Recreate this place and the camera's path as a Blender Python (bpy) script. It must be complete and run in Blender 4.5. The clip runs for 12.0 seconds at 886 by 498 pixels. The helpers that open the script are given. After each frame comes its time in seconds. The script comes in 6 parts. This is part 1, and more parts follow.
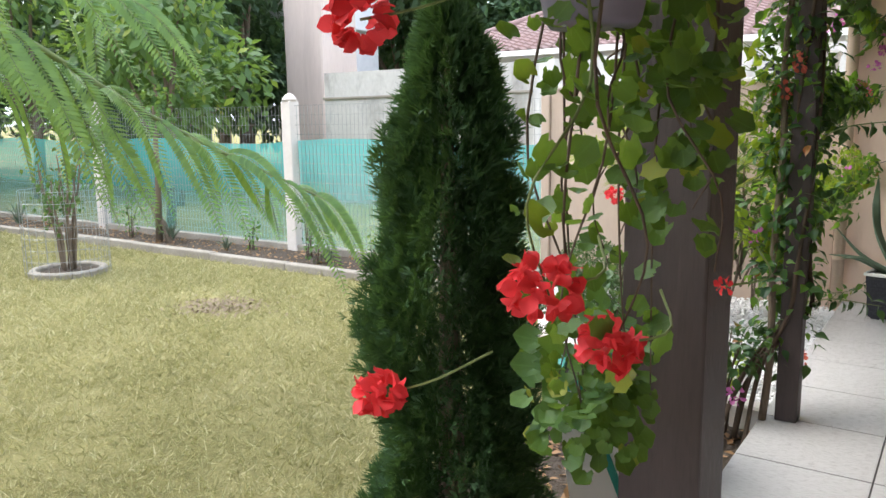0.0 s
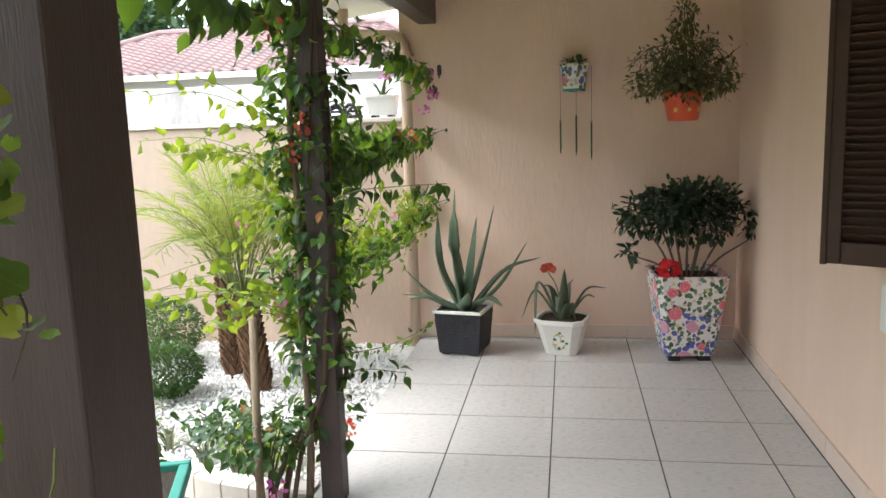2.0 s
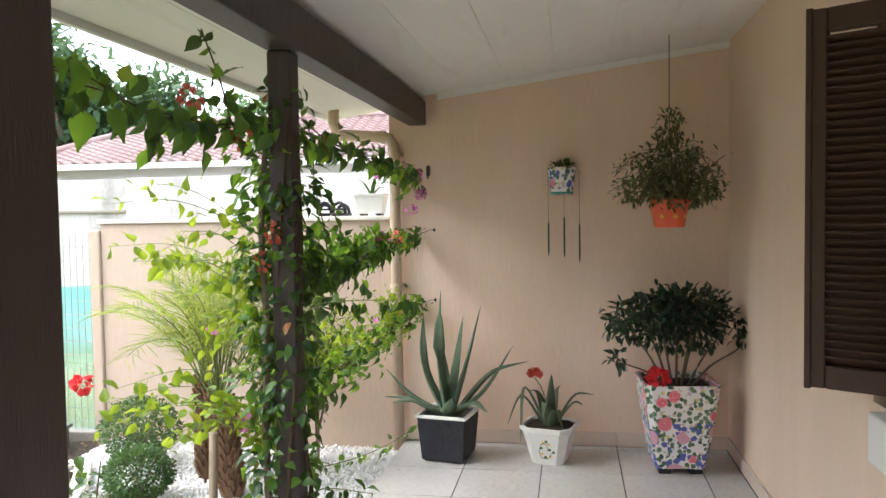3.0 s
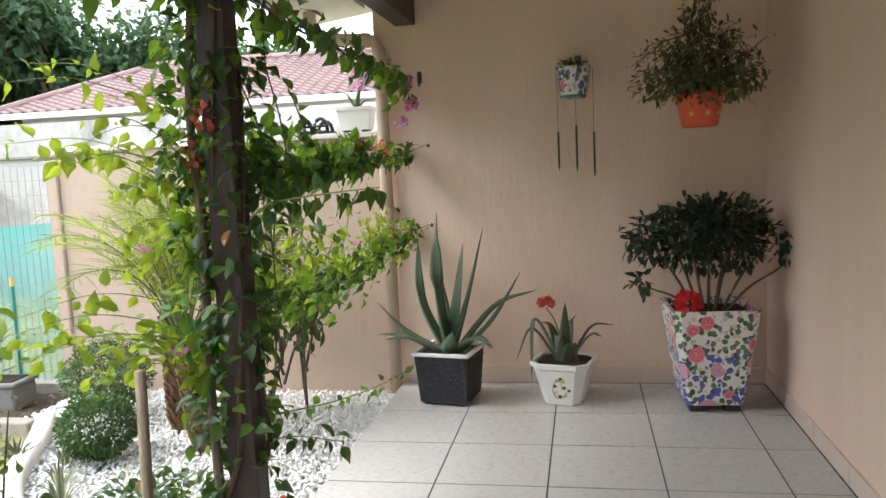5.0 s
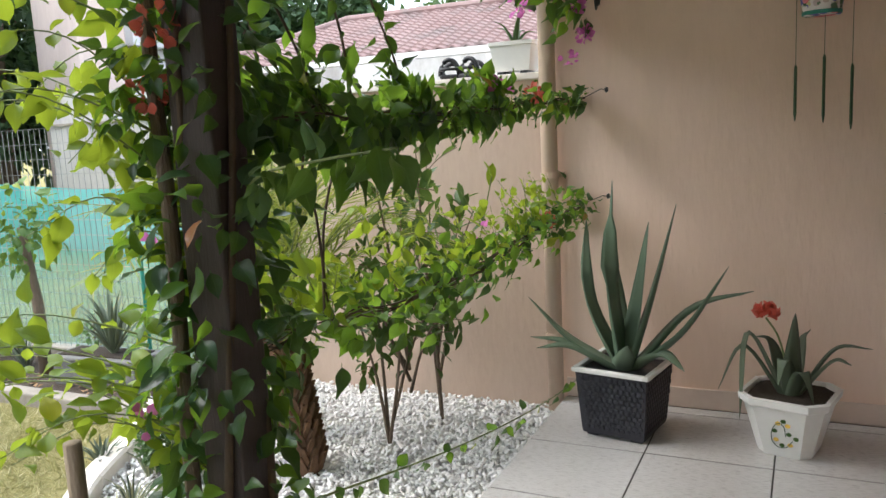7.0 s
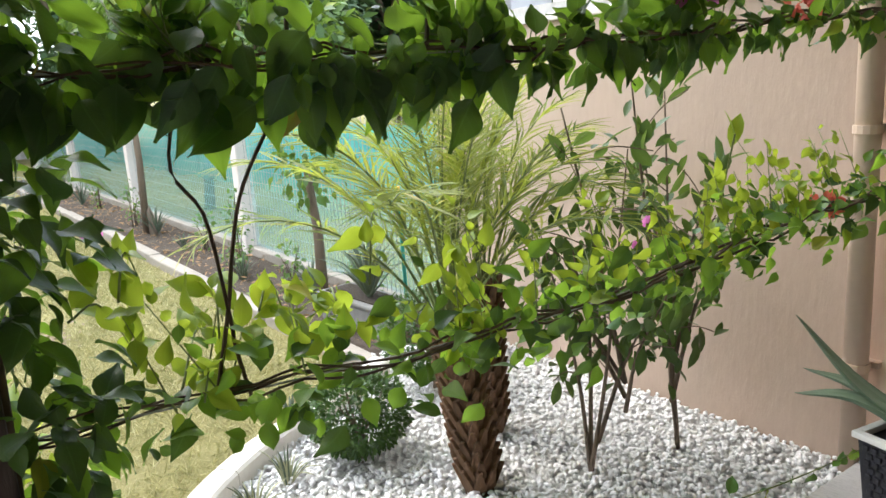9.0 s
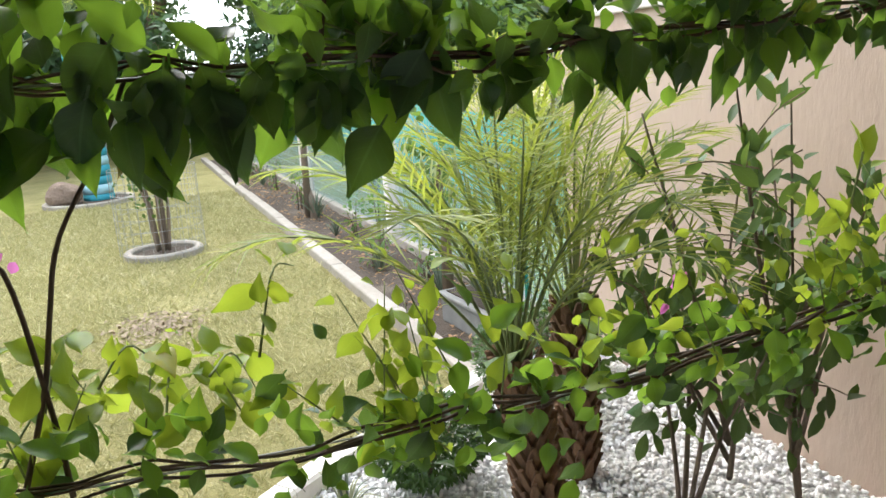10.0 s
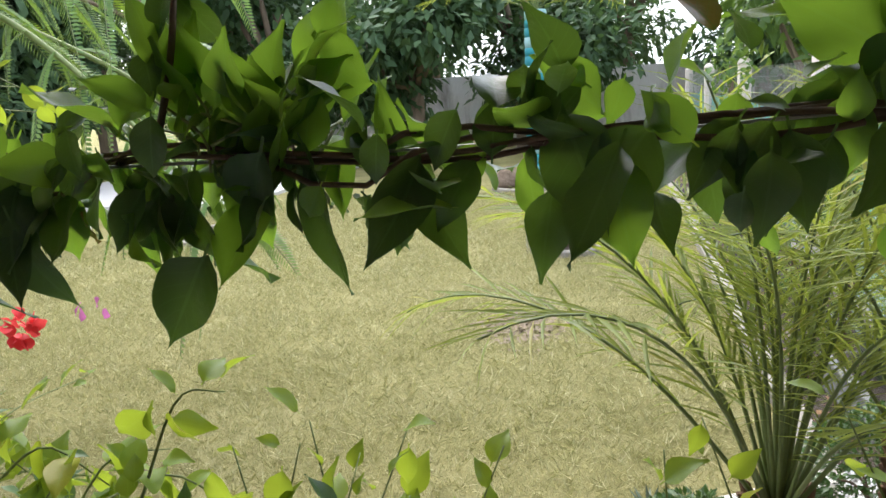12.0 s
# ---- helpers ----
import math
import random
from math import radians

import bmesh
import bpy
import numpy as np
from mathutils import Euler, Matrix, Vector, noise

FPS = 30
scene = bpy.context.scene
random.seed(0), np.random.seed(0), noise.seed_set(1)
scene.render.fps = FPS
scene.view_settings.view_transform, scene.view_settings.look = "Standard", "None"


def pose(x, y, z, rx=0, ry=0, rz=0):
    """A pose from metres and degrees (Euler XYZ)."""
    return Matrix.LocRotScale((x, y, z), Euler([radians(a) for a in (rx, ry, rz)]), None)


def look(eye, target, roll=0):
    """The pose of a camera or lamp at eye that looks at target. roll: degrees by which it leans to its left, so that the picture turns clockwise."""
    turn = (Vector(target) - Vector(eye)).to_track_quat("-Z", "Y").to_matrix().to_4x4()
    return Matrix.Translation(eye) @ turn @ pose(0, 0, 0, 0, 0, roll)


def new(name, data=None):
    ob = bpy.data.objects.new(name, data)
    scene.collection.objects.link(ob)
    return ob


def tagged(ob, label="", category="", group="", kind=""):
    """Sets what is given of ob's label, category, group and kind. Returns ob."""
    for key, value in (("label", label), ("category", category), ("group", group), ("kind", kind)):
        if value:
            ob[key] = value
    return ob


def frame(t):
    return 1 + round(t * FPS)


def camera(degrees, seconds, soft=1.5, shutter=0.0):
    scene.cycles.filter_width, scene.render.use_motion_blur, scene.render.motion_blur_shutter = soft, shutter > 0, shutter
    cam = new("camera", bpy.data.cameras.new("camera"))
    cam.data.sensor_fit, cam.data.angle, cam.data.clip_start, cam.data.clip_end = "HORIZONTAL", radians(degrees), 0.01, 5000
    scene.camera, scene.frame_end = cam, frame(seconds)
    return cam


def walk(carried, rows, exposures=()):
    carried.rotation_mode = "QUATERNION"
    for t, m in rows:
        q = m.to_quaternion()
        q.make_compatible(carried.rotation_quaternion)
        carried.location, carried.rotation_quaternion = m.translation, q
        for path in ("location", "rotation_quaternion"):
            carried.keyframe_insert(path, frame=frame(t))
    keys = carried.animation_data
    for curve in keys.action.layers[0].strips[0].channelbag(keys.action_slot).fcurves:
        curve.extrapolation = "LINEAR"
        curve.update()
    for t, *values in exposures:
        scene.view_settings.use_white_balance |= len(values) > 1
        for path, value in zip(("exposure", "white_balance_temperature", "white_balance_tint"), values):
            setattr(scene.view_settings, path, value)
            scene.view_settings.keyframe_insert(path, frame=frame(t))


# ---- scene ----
cam = camera(59.5, 12.0)
PATH = [
    (0, (-0.259, -4.627, 1.241), (-1.372, -3.0, 0.905), -0.9),
    (0.5, (-0.116, -4.44, 1.28), (-1.116, -2.742, 0.935), -1.6),
    (1, (-0.026, -4.308, 1.307), (-0.763, -2.484, 0.946), -1.4),
    (1.5, (0.009, -4.129, 1.344), (-0.464, -2.218, 0.997), -1.8),
    (2, (0.079, -4.032, 1.391), (-0.239, -2.082, 1.082), -1.9),
    (2.5, (0.149, -3.971, 1.459), (-0.16, -2.001, 1.308), -1.5),
    (2.7, (0.172, -3.962, 1.483), (-0.144, -1.988, 1.406), -1.0),
    (4.5, (0.181, -3.571, 1.333), (-0.186, -1.623, 1.071), -1.9),
    (5, (0.162, -3.367, 1.265), (-0.196, -1.411, 1.048), -2.6),
    (5.5, (0.123, -3.079, 1.233), (-0.302, -1.14, 0.985), -2.4),
    (6, (0.117, -2.856, 1.178), (-0.436, -0.949, 0.934), -1.4),
    (6.5, (0.081, -2.576, 1.215), (-0.586, -0.711, 0.941), -1.8),
    (7, (0.086, -2.357, 1.234), (-0.761, -0.57, 0.934), -2.9),
    (7.1, (0.091, -2.313, 1.234), (-0.805, -0.553, 0.921), -2.7),
    (8.8, (0.162, -1.475, 1.253), (-1.334, -0.218, 0.824), -2.7),
    (9, (0.157, -1.37, 1.245), (-1.433, -0.236, 0.811), -3.8),
    (9.5, (0.202, -1.117, 1.26), (-1.563, -0.281, 0.83), -4.8),
    (10, (0.07, -0.904, 1.262), (-1.749, -0.202, 0.817), -4.3),
    (10.5, (-0.02, -0.73, 1.276), (-1.902, -0.211, 0.842), -3.7),
    (11, (-0.061, -0.563, 1.285), (-2.015, -0.401, 0.888), -4.0),
    (11.5, (-0.098, -0.426, 1.3), (-2.045, -0.624, 0.89), -3.8),
    (12, (-0.221, -0.333, 1.324), (-2.13, -0.775, 0.926), -3.5),
]
EXPOSURES = [(0, 0.9, 6100, 10), (0.8, 1.07, 6100, 10), (1.5, 1.24, 6150, 10), (2.5, 1.45, 6150, 10), (4.5, 1.27, 6150, 10), (5.5, 1.05, 6150, 10), (7.0, 0.92, 6150, 10), (9.0, 1.12, 6150, 10), (11, 0.96, 6200, 10), (12, 0.83, 6200, 10)]
walk(cam, [(t, look(eye, target, roll)) for t, eye, target, roll in PATH], EXPOSURES)

# ---- light ----
SUN_EL, SUN_AZ = 52.0, 250.0
world = bpy.data.worlds.new("world")
scene.world = world
world.use_nodes = True
wn = world.node_tree.nodes
wl = world.node_tree.links
wn.clear()
sky = wn.new("ShaderNodeTexSky")
sky.sky_type = "NISHITA"
sky.sun_disc = False
sky.sun_elevation = radians(SUN_EL)
sky.sun_rotation = radians(SUN_AZ)
sky.air_density, sky.dust_density, sky.ozone_density = 1.0, 6.0, 1.0
haze = wn.new("ShaderNodeMix")
haze.data_type = "RGBA"
haze.inputs[0].default_value = 0.6
haze.inputs[7].default_value = (9.3, 9.9, 10.6, 1)
back = wn.new("ShaderNodeBackground")
back.inputs[1].default_value = 0.215
wout = wn.new("ShaderNodeOutputWorld")
wl.new(sky.outputs[0], haze.inputs[6])
wl.new(haze.outputs[2], back.inputs[0])
wl.new(back.outputs[0], wout.inputs[0])

sun_data = bpy.data.lights.new("sun", "SUN")
sun_data.energy = 1.25
sun_data.angle = radians(38)
sun_data.color = (1.0, 0.97, 0.92)
sun = new("sun", sun_data)
az = radians(SUN_AZ)
sun_dir = Vector((math.cos(radians(SUN_EL)) * math.sin(az), math.cos(radians(SUN_EL)) * math.cos(az), math.sin(radians(SUN_EL))))
sun.matrix_world = look(sun_dir * 40, (0, 0, 0))

# ---- materials ----


def nodes_of(name):
    m = bpy.data.materials.new(name)
    m.use_nodes = True
    nt = m.node_tree
    nt.nodes.clear()
    out = nt.nodes.new("ShaderNodeOutputMaterial")
    return m, nt, out


def mixc(nt, fac, a, b, mode="MIX"):
    n = nt.nodes.new("ShaderNodeMix")
    n.data_type = "RGBA"
    n.blend_type = mode
    for sock, v in ((n.inputs[0], fac), (n.inputs[6], a), (n.inputs[7], b)):
        if hasattr(v, "links"):
            nt.links.new(v, sock)
        elif isinstance(v, tuple):
            sock.default_value = (*v, 1) if len(v) == 3 else v
        else:
            sock.default_value = v
    return n.outputs[2]


def calc(nt, op, a, b=0.5, c=0.0):
    n = nt.nodes.new("ShaderNodeMath")
    n.operation = op
    for sock, v in zip(n.inputs, (a, b, c)):
        if hasattr(v, "links"):
            nt.links.new(v, sock)
        else:
            sock.default_value = v
    return n.outputs[0]


def coords(nt, scale=(1, 1, 1)):
    tc = nt.nodes.new("ShaderNodeTexCoord")
    mp = nt.nodes.new("ShaderNodeMapping")
    mp.inputs["Scale"].default_value = scale
    nt.links.new(tc.outputs["Object"], mp.inputs[0])
    return mp.outputs[0]


def noise_tex(nt, vec, scale, detail=4.0, rough=0.6, dist=0.0):
    n = nt.nodes.new("ShaderNodeTexNoise")
    n.inputs["Scale"].default_value = scale
    n.inputs["Detail"].default_value = detail
    n.inputs["Roughness"].default_value = rough
    n.inputs["Distortion"].default_value = dist
    nt.links.new(vec, n.inputs["Vector"])
    return n.outputs["Fac"]


def ramp(nt, fac, lo, hi):
    n = nt.nodes.new("ShaderNodeMapRange")
    n.inputs[1].default_value, n.inputs[2].default_value = lo, hi
    nt.links.new(fac, n.inputs[0])
    return n.outputs[0]


def surface(name, col, col2, rough=0.7, fine=60.0, coarse=3.0, stain=None, stain_at=(0.55, 0.75), bump=0.2, bump_dist=0.004, metal=0.0,
            stretch=(1, 1, 1), vary=0.0, spec=0.4, stain_scale=1.3, bump_scale=None):
    """A two-scale surface: fine grain between two colours, coarse patches, an optional stain, and relief."""
    m, nt, out = nodes_of(name)
    vec = coords(nt, stretch)
    f = ramp(nt, noise_tex(nt, vec, fine, 5), 0.3, 0.7)
    c = ramp(nt, noise_tex(nt, vec, coarse, 4), 0.3, 0.7)
    both = calc(nt, "ADD", calc(nt, "MULTIPLY", f, 0.5), calc(nt, "MULTIPLY", c, 0.5))
    colour = mixc(nt, both, col, col2)
    if stain:
        s = ramp(nt, noise_tex(nt, vec, stain_scale, 6, 0.65, 0.4), *stain_at)
        colour = mixc(nt, s, colour, stain)
    if vary:
        info = nt.nodes.new("ShaderNodeObjectInfo")
        v = calc(nt, "MULTIPLY_ADD", info.outputs["Random"], vary, 1 - vary / 2)
        colour = mixc(nt, 1.0, colour, v, "MULTIPLY")
    b = nt.nodes.new("ShaderNodeBsdfPrincipled")
    nt.links.new(colour, b.inputs["Base Color"])
    b.inputs["Metallic"].default_value = metal
    b.inputs["Specular IOR Level"].default_value = spec
    nt.links.new(calc(nt, "MULTIPLY_ADD", f, 0.2, rough - 0.1), b.inputs["Roughness"])
    bp = nt.nodes.new("ShaderNodeBump")
    bp.inputs["Strength"].default_value = bump
    bp.inputs["Distance"].default_value = bump_dist
    h = noise_tex(nt, vec, bump_scale, 4) if bump_scale else both
    nt.links.new(h, bp.inputs["Height"])
    nt.links.new(bp.outputs[0], b.inputs["Normal"])
    nt.links.new(b.outputs[0], out.inputs[0])
    return m


def leaf_material(name, dark, light, through_col, trans=0.45, rough=0.45, vein=0.35, odd=None, odd_share=0.06, clump=3.0, clump_by=0.3):
    """Leaf: glossy skin over a body that lets light through; hue varies leaf by leaf; a paler midrib from the leaf's own map."""
    m, nt, out = nodes_of(name)
    geo = nt.nodes.new("ShaderNodeNewGeometry")
    info = nt.nodes.new("ShaderNodeObjectInfo")
    rnd = calc(nt, "FRACT", calc(nt, "ADD", geo.outputs["Random Per Island"], info.outputs["Random"]))
    vec = coords(nt)
    n = noise_tex(nt, vec, clump, 3)
    if clump_by > 0.5:
        n = ramp(nt, n, 0.35, 0.65)
    k = calc(nt, "ADD", calc(nt, "MULTIPLY", rnd, 1.05 - clump_by), calc(nt, "MULTIPLY", n, clump_by))
    colour = mixc(nt, k, dark, light)
    if odd:
        colour = mixc(nt, calc(nt, "LESS_THAN", calc(nt, "FRACT", calc(nt, "MULTIPLY", rnd, 7.31)), odd_share), colour, odd)
    uv = nt.nodes.new("ShaderNodeUVMap")
    uv.uv_map = "leaf"
    sep = nt.nodes.new("ShaderNodeSeparateXYZ")
    nt.links.new(uv.outputs[0], sep.inputs[0])
    u = calc(nt, "ABSOLUTE", sep.outputs[0])
    mid = calc(nt, "LESS_THAN", u, 0.06)
    wave = calc(nt, "FRACT", calc(nt, "MULTIPLY", calc(nt, "SUBTRACT", sep.outputs[1], calc(nt, "MULTIPLY", u, 0.25)), 7.0))
    side = calc(nt, "MULTIPLY", calc(nt, "LESS_THAN", wave, 0.09), 0.5)
    line = calc(nt, "MULTIPLY", calc(nt, "MAXIMUM", mid, side), vein)
    colour = mixc(nt, line, colour, tuple(min(1, c * 1.7 + 0.02) for c in light))
    p = nt.nodes.new("ShaderNodeBsdfPrincipled")
    p.inputs["Roughness"].default_value = rough
    p.inputs["Specular IOR Level"].default_value = 0.35
    nt.links.new(colour, p.inputs["Base Color"])
    bp = nt.nodes.new("ShaderNodeBump")
    bp.inputs["Strength"].default_value = 0.25
    bp.inputs["Distance"].default_value = 0.002
    nt.links.new(calc(nt, "SUBTRACT", noise_tex(nt, vec, 180, 2), line), bp.inputs["Height"])
    nt.links.new(bp.outputs[0], p.inputs["Normal"])
    t = nt.nodes.new("ShaderNodeBsdfTranslucent")
    tcol = mixc(nt, k, tuple(c * 0.75 for c in through_col), through_col)
    tcol = mixc(nt, line, tcol, tuple(c * 0.6 for c in through_col))
    nt.links.new(tcol, t.inputs[0])
    mx = nt.nodes.new("ShaderNodeMixShader")
    mx.inputs[0].default_value = trans
    nt.links.new(p.outputs[0], mx.inputs[1])
    nt.links.new(t.outputs[0], mx.inputs[2])
    nt.links.new(mx.outputs[0], out.inputs[0])
    return m


M = {}
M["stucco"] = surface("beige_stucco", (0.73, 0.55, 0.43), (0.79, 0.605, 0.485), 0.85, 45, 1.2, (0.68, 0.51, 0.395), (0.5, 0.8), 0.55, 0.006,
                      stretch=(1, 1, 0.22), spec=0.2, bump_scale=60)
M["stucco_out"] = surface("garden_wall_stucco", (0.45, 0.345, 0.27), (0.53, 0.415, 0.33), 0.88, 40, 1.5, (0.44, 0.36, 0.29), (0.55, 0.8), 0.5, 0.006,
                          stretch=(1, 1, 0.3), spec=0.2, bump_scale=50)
M["trim"] = surface("white_trim_paint", (0.74, 0.71, 0.68), (0.8, 0.78, 0.75), 0.6, 30, 2, (0.6, 0.55, 0.5), (0.6, 0.9))
M["tile"] = surface("pale_floor_tile", (0.49, 0.482, 0.47), (0.52, 0.512, 0.50), 0.30, 30, 2.0, None, bump=0.05, bump_dist=0.001,
                    stretch=(1, 9, 1), vary=0.05, spec=0.5)
M["skirt_tile"] = surface("skirting_tile", (0.62, 0.50, 0.42), (0.68, 0.56, 0.48), 0.4, 30, 2, None, bump=0.05, vary=0.06)
M["grout"] = surface("dark_grout", (0.065, 0.06, 0.057), (0.11, 0.105, 0.10), 0.95, 90, 6)
M["ceil"] = surface("painted_board", (0.76, 0.75, 0.74), (0.82, 0.81, 0.80), 0.6, 40, 1.5, (0.66, 0.64, 0.61), (0.55, 0.85), 0.1, stretch=(6, 1, 1))
M["beam"] = surface("dark_stained_timber", (0.046, 0.034, 0.032), (0.072, 0.054, 0.050), 0.5, 20, 2.5, (0.095, 0.072, 0.066), (0.6, 0.85), 0.5, 0.003,
                    stretch=(9, 9, 1))
M["shutter"] = surface("brown_shutter_paint", (0.046, 0.023, 0.014), (0.066, 0.034, 0.021), 0.55, 30, 2, (0.085, 0.048, 0.033), (0.6, 0.85), 0.3, 0.002,
                       stretch=(6, 1, 6))
M["pipe"] = surface("beige_pipe", (0.55, 0.42, 0.31), (0.62, 0.48, 0.37), 0.55, 30, 3, (0.42, 0.32, 0.24), (0.55, 0.8))
M["concrete"] = surface("weathered_concrete", (0.40, 0.38, 0.35), (0.55, 0.53, 0.50), 0.9, 25, 1.5, (0.20, 0.185, 0.165), (0.5, 0.72), 0.5, 0.01,
                        stretch=(1, 1, 0.45))
M["whitewall"] = surface("stained_white_wall", (0.56, 0.54, 0.52), (0.68, 0.67, 0.66), 0.85, 25, 1.2, (0.26, 0.235, 0.22), (0.46, 0.68), 0.4, 0.008,
                         stretch=(1, 1, 0.35))
M["tower"] = surface("pinkish_render", (0.58, 0.47, 0.42), (0.68, 0.57, 0.52), 0.85, 20, 0.8, (0.48, 0.39, 0.35), (0.5, 0.8), 0.3, stretch=(2, 2, 0.3))
M["annex"] = surface("pale_house_paint", (0.70, 0.70, 0.72), (0.78, 0.78, 0.8), 0.8, 20, 1.0, (0.6, 0.6, 0.62), (0.5, 0.8))
M["roof"] = surface("clay_roof_tile", (0.205, 0.125, 0.115), (0.31, 0.225, 0.21), 0.85, 18, 0.8, (0.19, 0.155, 0.145), (0.5, 0.75), 0.3, 0.01, vary=0.3)
M["kerb"] = surface("weathered_kerb", (0.21, 0.185, 0.15), (0.37, 0.335, 0.285), 0.9, 35, 3, (0.24, 0.21, 0.17), (0.5, 0.75), 0.6, 0.008)
M["edging"] = surface("pale_edging_concrete", (0.62, 0.57, 0.50), (0.74, 0.70, 0.64), 0.85, 35, 3, (0.42, 0.37, 0.30), (0.55, 0.8), 0.4, 0.005)
M["soil"] = surface("dark_bed_soil", (0.055, 0.040, 0.030), (0.11, 0.085, 0.06), 0.95, 60, 5, (0.17, 0.135, 0.10), (0.55, 0.75), 1.0, 0.03)
M["lawn"] = surface("dry_lawn", (0.165, 0.155, 0.055), (0.37, 0.33, 0.15), 0.95, 32, 1.6, (0.38, 0.34, 0.17), (0.5, 0.8), 1.0, 0.02, spec=0.1, bump_scale=120)
M["pebble"] = surface("white_pebble", (0.68, 0.67, 0.66), (0.84, 0.83, 0.82), 0.6, 60, 8, (0.6, 0.58, 0.55), (0.6, 0.8))
M["pebble_bed"] = surface("pebble_bed_base", (0.56, 0.545, 0.52), (0.72, 0.70, 0.675), 0.9, 70, 6, bump=1.0, bump_dist=0.02)
M["bark"] = surface("brown_bark", (0.12, 0.085, 0.06), (0.22, 0.17, 0.12), 0.9, 40, 4, (0.3, 0.26, 0.2), (0.6, 0.8), 0.9, 0.01, stretch=(3, 3, 0.6))
M["palm_trunk"] = surface("shaggy_palm_trunk", (0.085, 0.045, 0.025), (0.20, 0.115, 0.06), 0.9, 50, 7, (0.30, 0.19, 0.10), (0.55, 0.8), 0.8, 0.006, stretch=(3, 3, 1), vary=0.5)
M["stem"] = surface("vine_stem", (0.055, 0.035, 0.025), (0.12, 0.085, 0.055), 0.8, 60, 5, stretch=(3, 3, 1))
M["green_stem"] = surface("green_stem", (0.10, 0.14, 0.04), (0.20, 0.24, 0.08), 0.6, 40, 5)
M["fence_post"] = surface("fence_post_paint", (0.58, 0.52, 0.47), (0.68, 0.62, 0.57), 0.85, 30, 2, (0.45, 0.40, 0.35), (0.55, 0.8))
M["wire"] = surface("galvanised_wire", (0.26, 0.27, 0.26), (0.36, 0.37, 0.36), 0.5, 40, 4, metal=0.6)
M["black_plastic"] = surface("dark_wicker_plastic", (0.012, 0.012, 0.018), (0.026, 0.026, 0.036), 0.42, 80, 6, bump=0.2, spec=0.5)
M["white_plastic"] = surface("white_plastic", (0.72, 0.72, 0.69), (0.78, 0.78, 0.75), 0.4, 30, 3, (0.6, 0.58, 0.52), (0.62, 0.85))
M["red_plastic"] = surface("orange_red_plastic", (0.55, 0.075, 0.025), (0.65, 0.11, 0.04), 0.4, 30, 3)
M["yellow_paint"] = surface("yellow_print", (0.75, 0.48, 0.08), (0.8, 0.55, 0.12), 0.5)
M["red_paint"] = surface("red_print", (0.55, 0.05, 0.05), (0.65, 0.1, 0.08), 0.5)
M["teal_paint"] = surface("teal_band", (0.025, 0.21, 0.165), (0.04, 0.28, 0.22), 0.5)
M["pot_soil"] = surface("potting_soil", (0.03, 0.022, 0.016), (0.06, 0.045, 0.03), 0.95, 90, 10, bump=1.0, bump_dist=0.01)
M["grey_trough"] = surface("grey_trough", (0.13, 0.13, 0.12), (0.22, 0.215, 0.20), 0.85, 30, 4, (0.2, 0.19, 0.17), (0.55, 0.8))
M["grey_wood"] = surface("weathered_stake_wood", (0.20, 0.155, 0.105), (0.32, 0.26, 0.19), 0.9, 40, 4, stretch=(5, 5, 1), bump=0.5)
M["lawn_edge"] = surface("black_lawn_edge", (0.02, 0.02, 0.018), (0.05, 0.045, 0.04), 0.7, 40, 4)
M["black_rubber"] = surface("black_leather", (0.012, 0.012, 0.013), (0.03, 0.03, 0.032), 0.5, 60, 6)
M["purple_pot"] = surface("grey_violet_pot", (0.13, 0.12, 0.16), (0.20, 0.18, 0.23), 0.5, 12, 4, (0.45, 0.42, 0.46), (0.58, 0.66))
M["chime"] = surface("dark_green_metal", (0.035, 0.075, 0.04), (0.07, 0.12, 0.065), 0.5, 60, 6, metal=0.5)
M["hook_metal"] = surface("dark_metal", (0.05, 0.05, 0.05), (0.1, 0.1, 0.1), 0.5, 60, 6, metal=0.7)
M["wrap_teal"] = surface("teal_wrap", (0.02, 0.19, 0.25), (0.04, 0.28, 0.33), 0.7, 40, 4)
M["wrap_white"] = surface("pale_wrap", (0.22, 0.40, 0.44), (0.34, 0.52, 0.55), 0.7, 40, 4)
M["rock"] = surface("brown_rock", (0.13, 0.09, 0.065), (0.26, 0.19, 0.14), 0.9, 30, 4, bump=1.0, bump_dist=0.02)
M["paving"] = surface("pale_paving", (0.52, 0.50, 0.48), (0.64, 0.62, 0.60), 0.85, 20, 1.2, (0.42, 0.40, 0.38), (0.55, 0.8))
M["mulch"] = surface("dry_leaf_litter", (0.16, 0.115, 0.07), (0.36, 0.29, 0.2), 0.95, 60, 8)

# one vine leaf in two colourings: shade painted into the first, light into the second
M["vine"] = leaf_material("shaded_vine_leaf", (0.012, 0.040, 0.023), (0.045, 0.105, 0.033), (0.24, 0.42, 0.035), 0.20, 0.36, 0.3, (0.30, 0.10, 0.03), 0.012)
M["vine_lit"] = leaf_material("lit_vine_leaf", (0.022, 0.070, 0.022), (0.066, 0.155, 0.036), (0.36, 0.60, 0.045), 0.42, 0.4, 0.3, (0.30, 0.26, 0.03), 0.03)
M["vine_young"] = leaf_material("young_vine_leaf", (0.070, 0.145, 0.020), (0.165, 0.255, 0.034), (0.50, 0.63, 0.045), 0.45, 0.42, 0.25, (0.35, 0.33, 0.03), 0.05)
M["shrub"] = leaf_material("shrub_leaf", (0.030, 0.070, 0.025), (0.08, 0.14, 0.045), (0.22, 0.34, 0.05), 0.28, 0.4, 0.2)
